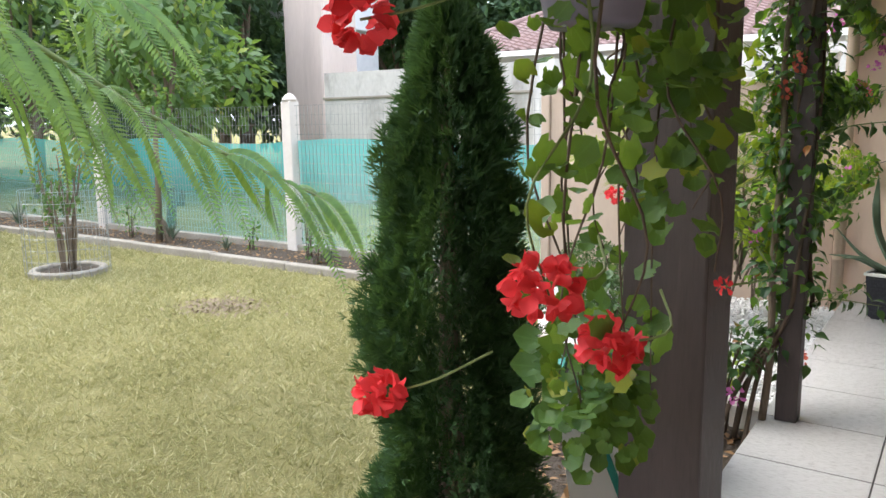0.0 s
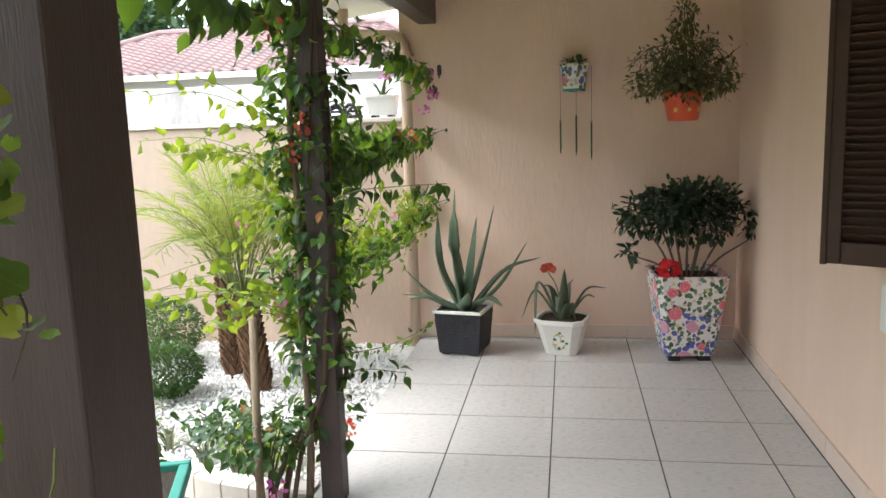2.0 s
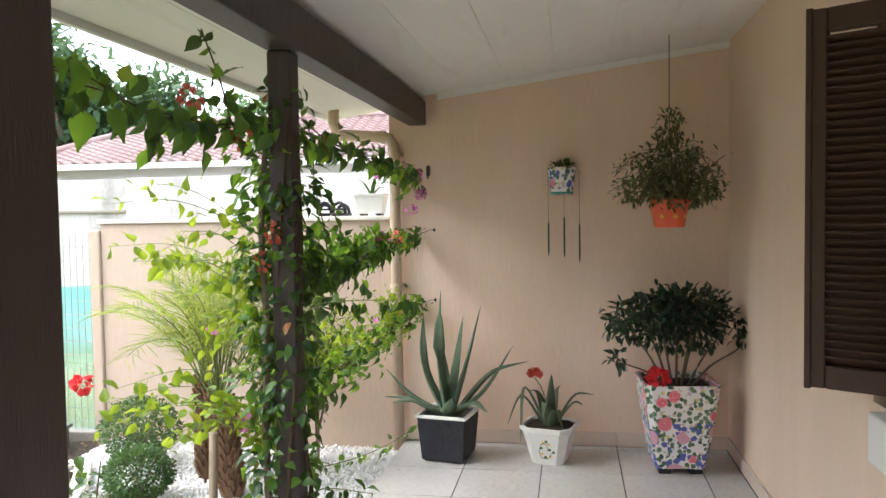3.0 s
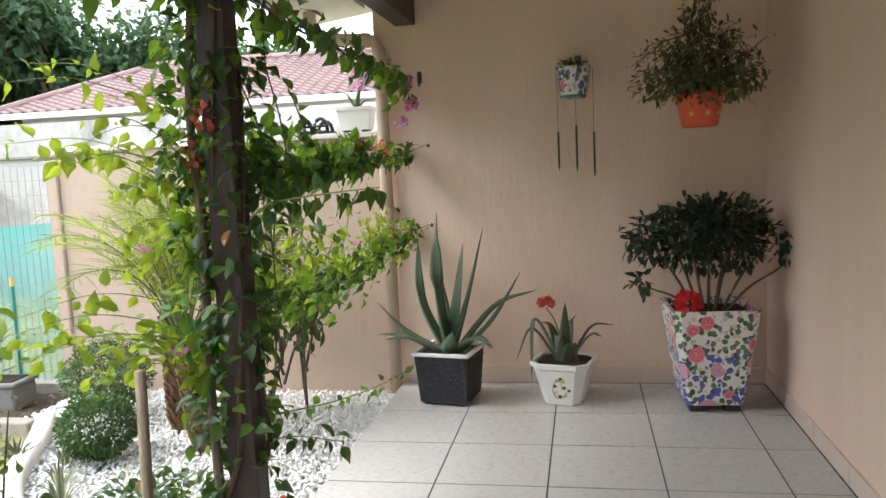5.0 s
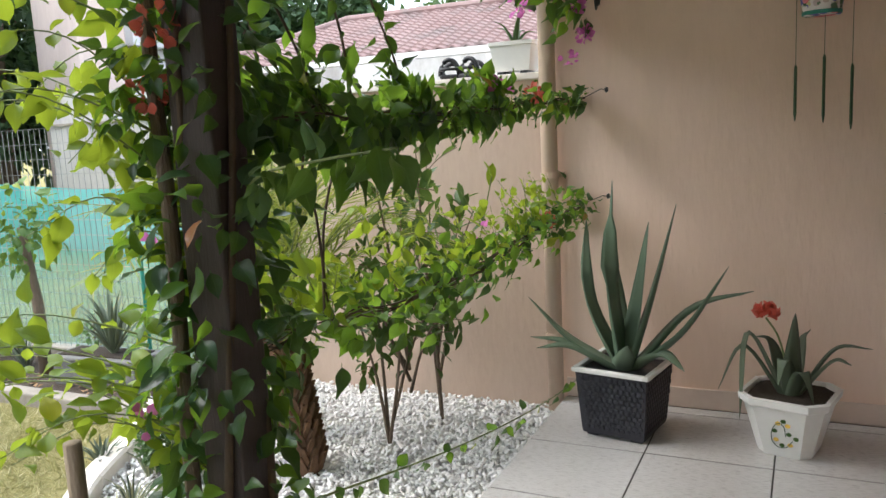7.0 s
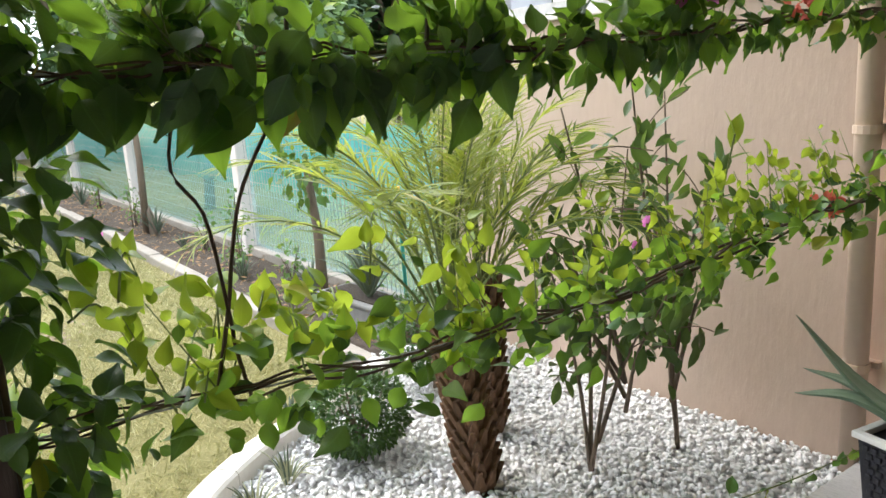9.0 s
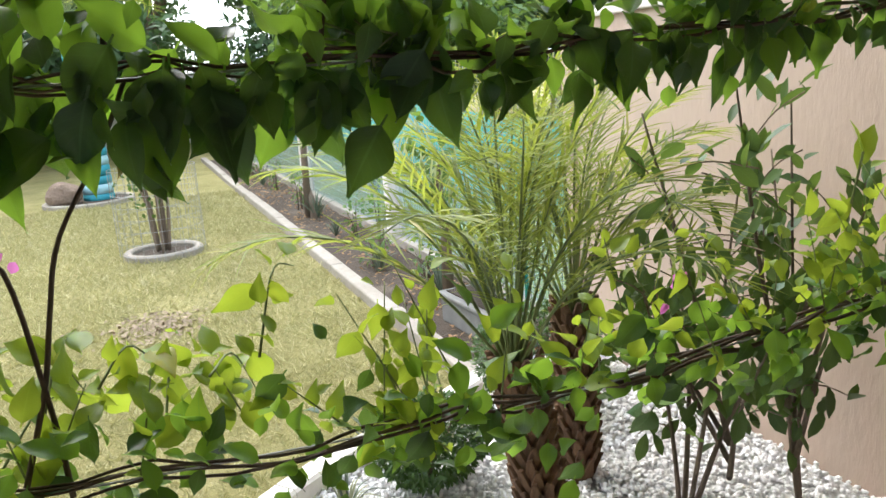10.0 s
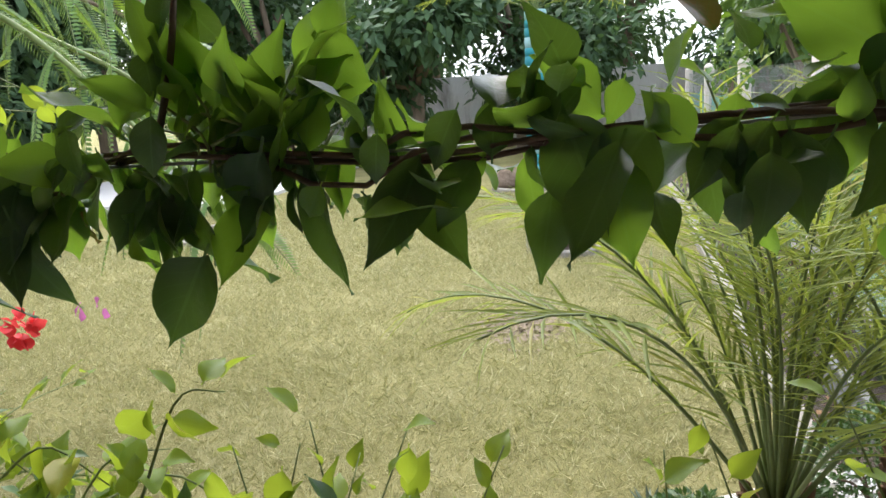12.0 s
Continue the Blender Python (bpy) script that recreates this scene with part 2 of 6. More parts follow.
M["ficus"] = leaf_material("dark_pot_tree_leaf", (0.016, 0.036, 0.020), (0.045, 0.075, 0.038), (0.07, 0.13, 0.03), 0.15, 0.35, 0.1)
M["hanging"] = leaf_material("hanging_basket_leaf", (0.055, 0.065, 0.026), (0.17, 0.175, 0.075), (0.22, 0.27, 0.07), 0.25, 0.45, 0.15, (0.2, 0.2, 0.12), 0.1)
M["geranium"] = leaf_material("geranium_leaf", (0.018, 0.060, 0.018), (0.085, 0.17, 0.036), (0.30, 0.45, 0.035), 0.30, 0.5, 0.2, (0.24, 0.26, 0.03), 0.07)
M["cypress"] = leaf_material("cypress_spray", (0.018, 0.052, 0.020), (0.060, 0.125, 0.038), (0.12, 0.22, 0.04), 0.25, 0.6, 0.0)
M["palm"] = leaf_material("palm_leaflet", (0.066, 0.115, 0.024), (0.185, 0.235, 0.048), (0.50, 0.57, 0.07), 0.43, 0.4, 0.0, (0.36, 0.30, 0.10), 0.05)
M["mimosa"] = leaf_material("feathery_leaflet", (0.040, 0.115, 0.048), (0.12, 0.23, 0.070), (0.46, 0.62, 0.06), 0.34, 0.5, 0.0)
M["topiary"] = leaf_material("boxwood_leaf", (0.020, 0.056, 0.015), (0.062, 0.125, 0.028), (0.18, 0.30, 0.045), 0.2, 0.4, 0.0)
M["tree"] = leaf_material("tree_leaf", (0.030, 0.075, 0.022), (0.10, 0.18, 0.045), (0.26, 0.40, 0.06), 0.3, 0.5, 0.0, (0.25, 0.30, 0.05), 0.05)
M["far_tree"] = leaf_material("far_tree_leaf", (0.025, 0.060, 0.028), (0.075, 0.135, 0.055), (0.16, 0.27, 0.07), 0.25, 0.6, 0.0)
M["aloe"] = leaf_material("aloe_flesh", (0.10, 0.155, 0.105), (0.16, 0.22, 0.145), (0.1, 0.16, 0.07), 0.06, 0.45, 0.0)
M["bromeliad"] = leaf_material("grey_green_leaf", (0.085, 0.115, 0.075), (0.15, 0.18, 0.12), (0.14, 0.2, 0.08), 0.12, 0.5, 0.0)
M["striped"] = leaf_material("striped_grass_leaf", (0.22, 0.24, 0.12), (0.48, 0.47, 0.30), (0.4, 0.42, 0.2), 0.25, 0.5, 0.0)
M["grass"] = leaf_material("grass_blade", (0.14, 0.138, 0.05), (0.46, 0.42, 0.225), (0.45, 0.44, 0.16), 0.30, 0.7, 0.0, (0.60, 0.54, 0.32), 0.16, 26.0, 0.65)
M["red_petal"] = leaf_material("red_petal", (0.72, 0.025, 0.035), (0.86, 0.06, 0.075), (0.9, 0.10, 0.10), 0.35, 0.6, 0.0)
M["coral_petal"] = leaf_material("coral_bract", (0.60, 0.09, 0.06), (0.72, 0.19, 0.14), (0.78, 0.2, 0.13), 0.35, 0.6, 0.0)
M["pink_petal"] = leaf_material("magenta_bract", (0.55, 0.10, 0.42), (0.70, 0.22, 0.55), (0.8, 0.25, 0.6), 0.4, 0.6, 0.0)
M["dry_leaf"] = leaf_material("dry_leaf", (0.20, 0.11, 0.05), (0.36, 0.22, 0.11), (0.4, 0.25, 0.1), 0.2, 0.7, 0.0)


def net_material():
    m, nt, out = nodes_of("teal_shade_net")
    vec = coords(nt)
    n = noise_tex(nt, vec, 2.0, 4)
    col = mixc(nt, n, (0.08, 0.46, 0.43), (0.22, 0.62, 0.58))
    d = nt.nodes.new("ShaderNodeBsdfDiffuse")
    nt.links.new(col, d.inputs[0])
    t = nt.nodes.new("ShaderNodeBsdfTranslucent")
    nt.links.new(col, t.inputs[0])
    a = nt.nodes.new("ShaderNodeMixShader")
    a.inputs[0].default_value = 0.5
    nt.links.new(d.outputs[0], a.inputs[1])
    nt.links.new(t.outputs[0], a.inputs[2])
    tr = nt.nodes.new("ShaderNodeBsdfTransparent")
    b = nt.nodes.new("ShaderNodeMixShader")
    sep = nt.nodes.new("ShaderNodeSeparateXYZ")
    nt.links.new(vec, sep.inputs[0])
    # opacity rises with height, imitating sunlit grass shining through the lower net
    dense = ramp(nt, sep.outputs[2], 0.35, 0.95)
    nt.links.new(calc(nt, "MULTIPLY_ADD", dense, -0.38, 0.62), b.inputs[0])
    nt.links.new(a.outputs[0], b.inputs[1])
    nt.links.new(tr.outputs[0], b.inputs[2])
    nt.links.new(b.outputs[0], out.inputs[0])
    return m


M["net"] = net_material()


def floral_material():
    """White cloth print: large red and pink roses, green leaves, small blue and yellow sprigs."""
    m, nt, out = nodes_of("rose_print")
    vec = coords(nt)

    def cells(scale, lo, rnd=1.0):
        v = nt.nodes.new("ShaderNodeTexVoronoi")
        v.inputs["Scale"].default_value = scale
        v.inputs["Randomness"].default_value = rnd
        w = nt.nodes.new("ShaderNodeMapping")
        w.inputs["Location"].default_value = (lo, lo * 2, lo * 3)
        nt.links.new(vec, w.inputs[0])
        nt.links.new(w.outputs[0], v.inputs["Vector"])
        sep = nt.nodes.new("ShaderNodeSeparateColor")
        nt.links.new(v.outputs["Color"], sep.inputs[0])
        return v.outputs["Distance"], sep.outputs[0], sep.outputs[1]

    base = mixc(nt, noise_tex(nt, vec, 8), (0.72, 0.70, 0.70), (0.80, 0.78, 0.77))
    sepz = nt.nodes.new("ShaderNodeSeparateXYZ")
    nt.links.new(vec, sepz.inputs[0])
    d3, a3, b3 = cells(34, 3.1)
    sprig = calc(nt, "MULTIPLY", calc(nt, "LESS_THAN", d3, 0.42), calc(nt, "GREATER_THAN", a3, 0.40))
    base = mixc(nt, sprig, base, mixc(nt, b3, (0.62, 0.60, 0.25), (0.55, 0.45, 0.6)))
    d2, a2, b2 = cells(36, 1.7)
    warp = noise_tex(nt, vec, 70, 3)
    leafm = calc(nt, "MULTIPLY", calc(nt, "LESS_THAN", calc(nt, "ADD", d2, calc(nt, "MULTIPLY", warp, 0.7)), 0.86), calc(nt, "GREATER_THAN", a2, 0.22))
    base = mixc(nt, leafm, base, mixc(nt, b2, (0.03, 0.09, 0.05), (0.15, 0.24, 0.15)))
    low = calc(nt, "LESS_THAN", sepz.outputs[2], 0.30)
    d4, a4, b4 = cells(26, 5.9)
    blue = calc(nt, "MULTIPLY", calc(nt, "MULTIPLY", calc(nt, "LESS_THAN", calc(nt, "ADD", d4, calc(nt, "MULTIPLY", warp, 0.5)), 0.72), calc(nt, "GREATER_THAN", a4, 0.45)), low)
    base = mixc(nt, blue, base, (0.10, 0.12, 0.45))
    d1, a1, b1 = cells(9.4, 0.4)
    edge = calc(nt, "ADD", d1, calc(nt, "MULTIPLY", noise_tex(nt, vec, 25, 3), 0.22))
    rose = calc(nt, "MULTIPLY", calc(nt, "LESS_THAN", edge, 0.49), calc(nt, "GREATER_THAN", a1, 0.22))
    rings = calc(nt, "FRACT", calc(nt, "MULTIPLY", calc(nt, "ADD", d1, calc(nt, "MULTIPLY", noise_tex(nt, vec, 30, 2), 0.35)), 7.0))
    petal = mixc(nt, calc(nt, "GREATER_THAN", b1, 0.45), (0.58, 0.28, 0.42), (0.68, 0.08, 0.13))
    petal = mixc(nt, calc(nt, "MULTIPLY", rings, 0.65), petal, (0.82, 0.45, 0.48))
    base = mixc(nt, rose, base, petal)
    p = nt.nodes.new("ShaderNodeBsdfPrincipled")
    nt.links.new(base, p.inputs["Base Color"])
    p.inputs["Roughness"].default_value = 0.7
    nt.links.new(p.outputs[0], out.inputs[0])
    return m


M["floral"] = floral_material()


def glass_material():
    m, nt, out = nodes_of("window_glass")
    p = nt.nodes.new("ShaderNodeBsdfPrincipled")
    p.inputs["Base Color"].default_value = (0.8, 0.85, 0.86, 1)
    p.inputs["Roughness"].default_value = 0.03
    p.inputs["Transmission Weight"].default_value = 1.0
    nt.links.new(p.outputs[0], out.inputs[0])
    return m


M["glass"] = glass_material()

# ---- building tools ----


class Geo:
    """Vertices, faces and leaf maps that become one mesh."""

    def __init__(self):
        self.v, self.f, self.uv = [], [], []

    def add(self, verts, faces, uvs=None):
        o = len(self.v)
        self.v.extend(tuple(p) for p in verts)
        self.f.extend(tuple(i + o for i in f) for f in faces)
        self.uv.extend(uvs if uvs is not None else [(0.5, 0.5)] * len(verts))
        return self

    def box(self, lo, hi, m=None, bev=0.0):
        x0, y0, z0 = lo
        x1, y1, z1 = hi
        if bev:
            bm = bmesh.new()
            bmesh.ops.create_cube(bm, size=1)
            for w in bm.verts:
                w.co = Vector(((w.co.x + 0.5) * (x1 - x0) + x0, (w.co.y + 0.5) * (y1 - y0) + y0, (w.co.z + 0.5) * (z1 - z0) + z0))
            bmesh.ops.bevel(bm, geom=bm.edges[:], offset=bev, segments=2, affect="EDGES", profile=0.5)
            bm.verts.index_update()
            vs = [w.co.copy() for w in bm.verts]
            fs = [tuple(w.index for w in f.verts) for f in bm.faces]
            bm.free()
        else:
            vs = [Vector(p) for p in ((x0, y0, z0), (x1, y0, z0), (x1, y1, z0), (x0, y1, z0), (x0, y0, z1), (x1, y0, z1), (x1, y1, z1), (x0, y1, z1))]
            fs = [(0, 3, 2, 1), (4, 5, 6, 7), (0, 1, 5, 4), (1, 2, 6, 5), (2, 3, 7, 6), (3, 0, 4, 7)]
        if m is not None:
            vs = [m @ p for p in vs]
        return self.add(vs, fs)

    def tube(self, pts, radii, n=6, cap=True):
        pts = [Vector(p) for p in pts]
        if not hasattr(radii, "__len__"):
            radii = [radii] * len(pts)
        vs, fs = [], []
        for i, p in enumerate(pts):
            d = (pts[min(i + 1, len(pts) - 1)] - pts[max(i - 1, 0)]).normalized()
            a = d.orthogonal().normalized() if abs(d.z) > 0.9 else d.cross(Vector((0, 0, 1))).normalized()
            b = d.cross(a).normalized()
            for k in range(n):
                w = 2 * math.pi * k / n
                vs.append(p + (a * math.cos(w) + b * math.sin(w)) * radii[i])
        for i in range(len(pts) - 1):
            for k in range(n):
                k2 = (k + 1) % n
                fs.append((i * n + k, i * n + k2, (i + 1) * n + k2, (i + 1) * n + k))
        if cap:
            fs.append(tuple(reversed(range(n))))
            fs.append(tuple((len(pts) - 1) * n + k for k in range(n)))
        return self.add(vs, fs)

    def lathe(self, prof, n=24, centre=(0, 0), squash=1.0):
        """Turns (radius, height) pairs round the upright axis."""
        vs, fs = [], []
        for r, z in prof:
            for k in range(n):
                w = 2 * math.pi * k / n
                vs.append((centre[0] + r * math.cos(w), centre[1] + r * math.sin(w) * squash, z))
        for i in range(len(prof) - 1):
            for k in range(n):
                k2 = (k + 1) % n
                fs.append((i * n + k, i * n + k2, (i + 1) * n + k2, (i + 1) * n + k))
        return self.add(vs, fs)

    def taper(self, levels, m=None):
        """A square-sided shell: each level is (half width x, half width y, height)."""
        vs, fs = [], []
        for hx, hy, z in levels:
            vs += [Vector((-hx, -hy, z)), Vector((hx, -hy, z)), Vector((hx, hy, z)), Vector((-hx, hy, z))]
        for i in range(len(levels) - 1):
            for k in range(4):
                k2 = (k + 1) % 4
                fs.append((i * 4 + k, i * 4 + k2, (i + 1) * 4 + k2, (i + 1) * 4 + k))
        fs.append((3, 2, 1, 0))
        fs.append(tuple((len(levels) - 1) * 4 + k for k in range(4)))
        if m is not None:
            vs = [m @ p for p in vs]
        return self.add(vs, fs)

    def mesh(self, name, smooth=False):
        me = bpy.data.meshes.new(name)
        me.from_pydata([tuple(p) for p in self.v], [], self.f)
        lay = me.uv_layers.new(name="leaf")
        idx = np.empty(len(me.loops), dtype=np.int32)
        me.loops.foreach_get("vertex_index", idx)
        lay.data.foreach_set("uv", np.asarray(self.uv, dtype=np.float32)[idx].ravel())
        if smooth:
            me.polygons.foreach_set("use_smooth", [True] * len(me.polygons))
        me.update()
        return me


def part(name, geo, material, parent=None, label="", kind="", smooth=False):
    me = geo if isinstance(geo, bpy.types.Mesh) else geo.mesh(name, smooth)
    if not me.materials:
        me.materials.append(material)
    ob = new(name, me)
    if parent is not None:
        ob.parent = parent
    return tagged(ob, label=label, kind=kind)


def thing(name, label, category, at=(0, 0, 0), turn=0.0, group="", kind=""):
    ob = new(name)
    ob.empty_display_size = 0.1
    ob.matrix_world = pose(*at, 0, 0, turn)
    return tagged(ob, label, category, group, kind)


def structure(name, geo, material, label, category, smooth=False):
    return tagged(part(name, geo, material, None, smooth=smooth), label, category, kind="structure")


def leaf_shape(rows=4, cols=2, width=0.5, fold=0.12, curl=0.15, fat=0.4, tip=1.0, wave=0.0, bend=0.0, stalk=0.0):
    """A leaf of length 1 along +y, lying in xy: fat is where it is widest, fold lifts its sides, curl bends its tip down."""
    vs, fs, uv = [], [], []
    for i in range(rows + 1):
        s = i / rows
        y = stalk + (1 - stalk) * s
        if s < fat:
            w = math.sin(s / fat * math.pi / 2) ** 0.7
        else:
            w = max(0.0, math.cos((s - fat) / (1 - fat) * math.pi / 2)) ** tip
        w = max(w, 0.03) * width / 2
        for k in range(-cols, cols + 1):
            u = k / cols
            z = fold * abs(u) * w * 2 - curl * s * s + wave * math.sin(s * 9 + u * 2) * abs(u)
            vs.append((u * w + bend * s * s, y * (1 - 0.15 * curl), z))
            uv.append((u, s))
    n = 2 * cols + 1
    for i in range(rows):
        for k in range(n - 1):
            fs.append((i * n + k, i * n + k + 1, (i + 1) * n + k + 1, (i + 1) * n + k))
    if stalk:
        o = len(vs)
        vs += [(-0.012, 0, 0.01), (0.012, 0, 0.01), (0.014, stalk + 0.02, -0.004), (-0.014, stalk + 0.02, -0.004)]
        uv += [(0, 0.5)] * 4
        fs.append((o, o + 1, o + 2, o + 3))
    return np.array(vs), fs, uv


LEAF = leaf_shape(7, 2, 0.54, 0.15, 0.24, 0.36, 1.25, 0.03, 0.05, 0.1)
LEAF_FINE = [leaf_shape(11, 3, w * 0.86, 0.16, c, f, 1.35, v, b, 0.13) for w, c, f, v, b in ((0.60, 0.10, 0.36, 0.03, 0.06), (0.52, 0.24, 0.32, 0.045, -0.09), (0.56, 0.42, 0.38, 0.03, 0.0), (0.66, -0.06, 0.34, 0.05, -0.04), (0.48, 0.18, 0.40, 0.06, 0.13), (0.54, 0.05, 0.33, 0.02, -0.14), (0.44, 0.60, 0.36, 0.07, 0.05))]
LEAF_THIN = leaf_shape(3, 1, 0.046, 0.3, 0.16, 0.3)
LEAF_SMALL = leaf_shape(2, 1, 0.5, 0.1, 0.15, 0.45)
LEAF_OVAL = leaf_shape(4, 1, 0.42, 0.12, 0.15, 0.55, 0.6)
PETAL = leaf_shape(5, 2, 0.8, 0.12, 0.2, 0.6, 0.6, 0.05)
BLADE = (np.array([(-0.05, 0, 0), (0.05, 0, 0), (0.0, 1, -0.12)]), [(0, 1, 2)], [(-1, 0), (1, 0), (0, 1)])


def round_leaf(n=14, lobes=5, cup=0.18):
    """A kidney-shaped leaf with shallow lobes on a fan of faces."""
    vs, fs, uv = [(0, 0.12, -0.03)], [], [(0, 0.2)]
    for ring, q in enumerate((0.55, 1.0)):
        for k in range(n + 1):
            w = radians(-155 + 310 * k / n)
            r = 0.5 * q * (1 + 0.09 * q * math.cos(w * lobes))
            vs.append((r * math.sin(w), 0.45 + r * math.cos(w), cup * q * q * 0.5 + 0.02 * math.sin(w * lobes * 2) * q))
            uv.append((math.sin(w) * q, q))
    m = n + 1
    for k in range(n):
        fs.append((0, 1 + k, 2 + k))
        fs.append((1 + k, 1 + m + k, 2 + m + k, 2 + k))
    return np.array(vs), fs, uv


ROUND = round_leaf()


def frames_for(d, up):
    """Turning matrices whose y runs along d and whose z leans to up."""
    d = d / np.maximum(np.linalg.norm(d, axis=1, keepdims=True), 1e-9)
    x = np.cross(d, up)
    l = np.linalg.norm(x, axis=1, keepdims=True)
    x = np.where(l < 1e-4, np.array([[1.0, 0, 0]]), x / np.maximum(l, 1e-9))
    z = np.cross(x, d)
    return np.stack([x, d, z], axis=2)


def scatter(name, shape, pos, d, up, size, material, parent, label="", kind="stuff", smooth=True):
    """One mesh of many copies of a leaf shape."""
    pos, d, up, size = np.atleast_2d(np.asarray(pos, float)), np.atleast_2d(np.asarray(d, float)), np.atleast_2d(np.asarray(up, float)), np.asarray(size, float)
    tv, tf, tu = shape
    R = frames_for(d, up)
    size = size.reshape(-1, 1, 1) if size.ndim == 1 else np.full((len(pos), 1, 1), float(size))
    V = (np.einsum("nij,kj->nki", R, tv) * size + pos[:, None, :]).reshape(-1, 3)
    k = len(tv)
    loops = np.concatenate([np.array(f) for f in tf])
    starts = np.cumsum([0] + [len(f) for f in tf])[:-1]
    n = len(pos)
    L = (loops[None, :] + (np.arange(n) * k)[:, None]).ravel()
    S = (starts[None, :] + (np.arange(n) * len(loops))[:, None]).ravel()
    me = bpy.data.meshes.new(name)
    me.vertices.add(len(V))
    me.vertices.foreach_set("co", V.astype(np.float32).ravel())
    me.loops.add(len(L))
    me.loops.foreach_set("vertex_index", L.astype(np.int32))
    me.polygons.add(len(S))
    me.polygons.foreach_set("loop_start", S.astype(np.int32))
    lay = me.uv_layers.new(name="leaf")
    uv = np.tile(np.array(tu, dtype=np.float32)[loops], (n, 1))
    lay.data.foreach_set("uv", uv.ravel())
    if smooth:
        me.polygons.foreach_set("use_smooth", np.ones(len(S), dtype=bool))
    me.update(calc_edges=True)
    me.validate()
    me.materials.append(material)
    ob = new(name, me)
    if parent is not None:
        ob.parent = parent
    return tagged(ob, label=label, kind=kind)


def leaf_objects(parent, shapes, pos, d, up, size, material, name="leaf"):
    """Leaves as parts of their own, sharing a few meshes."""
    meshes = []
    for sh in shapes:
        g = Geo()
        g.add(sh[0], sh[1], sh[2])
        me = g.mesh(name, True)
        me.materials.append(material)
        meshes.append(me)
    R = frames_for(np.asarray(d, float), np.asarray(up, float))
    for i in range(len(pos)):
        ob = new(name, meshes[i % len(meshes)])
        m = Matrix([[*(R[i][r] * size[i]), pos[i][r]] for r in range(3)] + [[0, 0, 0, 1]])
        ob.parent = parent
        ob.matrix_basis = m


rng = np.random.default_rng(7)


def unit(n):
    v = rng.normal(size=(n, 3))
    return v / np.linalg.norm(v, axis=1, keepdims=True)


def spline(pts, n):
    """Points along a smooth line through pts."""
    P = np.array(pts, float)
    if len(P) == 2:
        return [tuple(P[0] + (P[1] - P[0]) * i / (n - 1)) for i in range(n)]
    Q = np.vstack([2 * P[0] - P[1], P, 2 * P[-1] - P[-2]])
    out = []
    for i in range(n):
        s = i / (n - 1) * (len(P) - 1)
        k = min(int(s), len(P) - 2)
        t = s - k
        a, b, c, d = Q[k], Q[k + 1], Q[k + 2], Q[k + 3]
        out.append(tuple(0.5 * (2 * b + (c - a) * t + (2 * a - 5 * b + 4 * c - d) * t * t + (3 * b - a - 3 * c + d) * t ** 3)))
    return out


def wander(a, b, n, amount):
    """A line from a to b that strays sideways."""
    a, b = np.array(a, float), np.array(b, float)
    pts = [a + (b - a) * i / (n - 1) for i in range(n)]
    return [tuple(p + rng.normal(size=3) * amount * (0 if i in (0, n - 1) else 1)) for i, p in enumerate(pts)]

# ---- structure ----
WALL_Y, WALL_X, EDGE_X, LAWN_Z, BED_Z = 0.99, 1.125, -0.90, -0.13, -0.06
FENCE_Y, KERB_Y = 1.02, 0.39


def ceiling_z(x):
    return 2.49 + (x - WALL_X) * 0.137


g = Geo()
S = 400.0
g.add([(-S, -S, LAWN_Z), (S, -S, LAWN_Z), (S, S, LAWN_Z), (-S, S, LAWN_Z)], [(0, 1, 2, 3)])
structure("ground", g, M["lawn"], "dry yellow-green mown lawn reaching past the fence", "ground")

g = Geo().box((EDGE_X + 0.004, -7.0, -0.3), (WALL_X, WALL_Y, -0.0035))
floor = structure("floor", g, M["grout"], "pale tiled patio floor with dark grout joints", "floor")

g = Geo().box((-0.98, WALL_Y, -0.3), (1.4, WALL_Y + 0.16, 2.75))
structure("wall_north", g, M["stucco"], "beige combed stucco patio wall", "wall")

# house wall with a window hole behind the shutters
WIN = (-2.55, -1.30, 0.86, 2.12)
g = Geo()
g.box((WALL_X, WIN[1], -0.3), (WALL_X + 0.16, WALL_Y, 2.75))
g.box((WALL_X, -7.0, -0.3), (WALL_X + 0.16, WIN[0], 2.75))
g.box((WALL_X, WIN[0], -0.3), (WALL_X + 0.16, WIN[1], WIN[2]))
g.box((WALL_X, WIN[0], WIN[3]), (WALL_X + 0.16, WIN[1], 2.75))
structure("wall_east", g, M["stucco"], "beige stucco house wall beside the patio", "wall")
g = Geo().box((WALL_X + 0.16, -7.0, -0.3), (WALL_X + 3.0, -6.9, 2.75)).box((WALL_X + 2.9, -6.9, -0.3), (WALL_X + 3.0, 1.15, 2.75))
g.box((WALL_X + 0.16, 1.05, -0.3), (WALL_X + 2.9, 1.15, 2.75)).box((WALL_X + 0.16, -6.9, 2.70), (WALL_X + 2.9, 1.05, 2.75))
structure("wall_house", g, M["trim"], "plain walls of the room inside the house", "wall")
g = Geo().box((EDGE_X, -7.15, -0.3), (WALL_X, -7.0, 2.75))
structure("wall_south", g, M["stucco"], "beige stucco wall closing the patio", "wall")

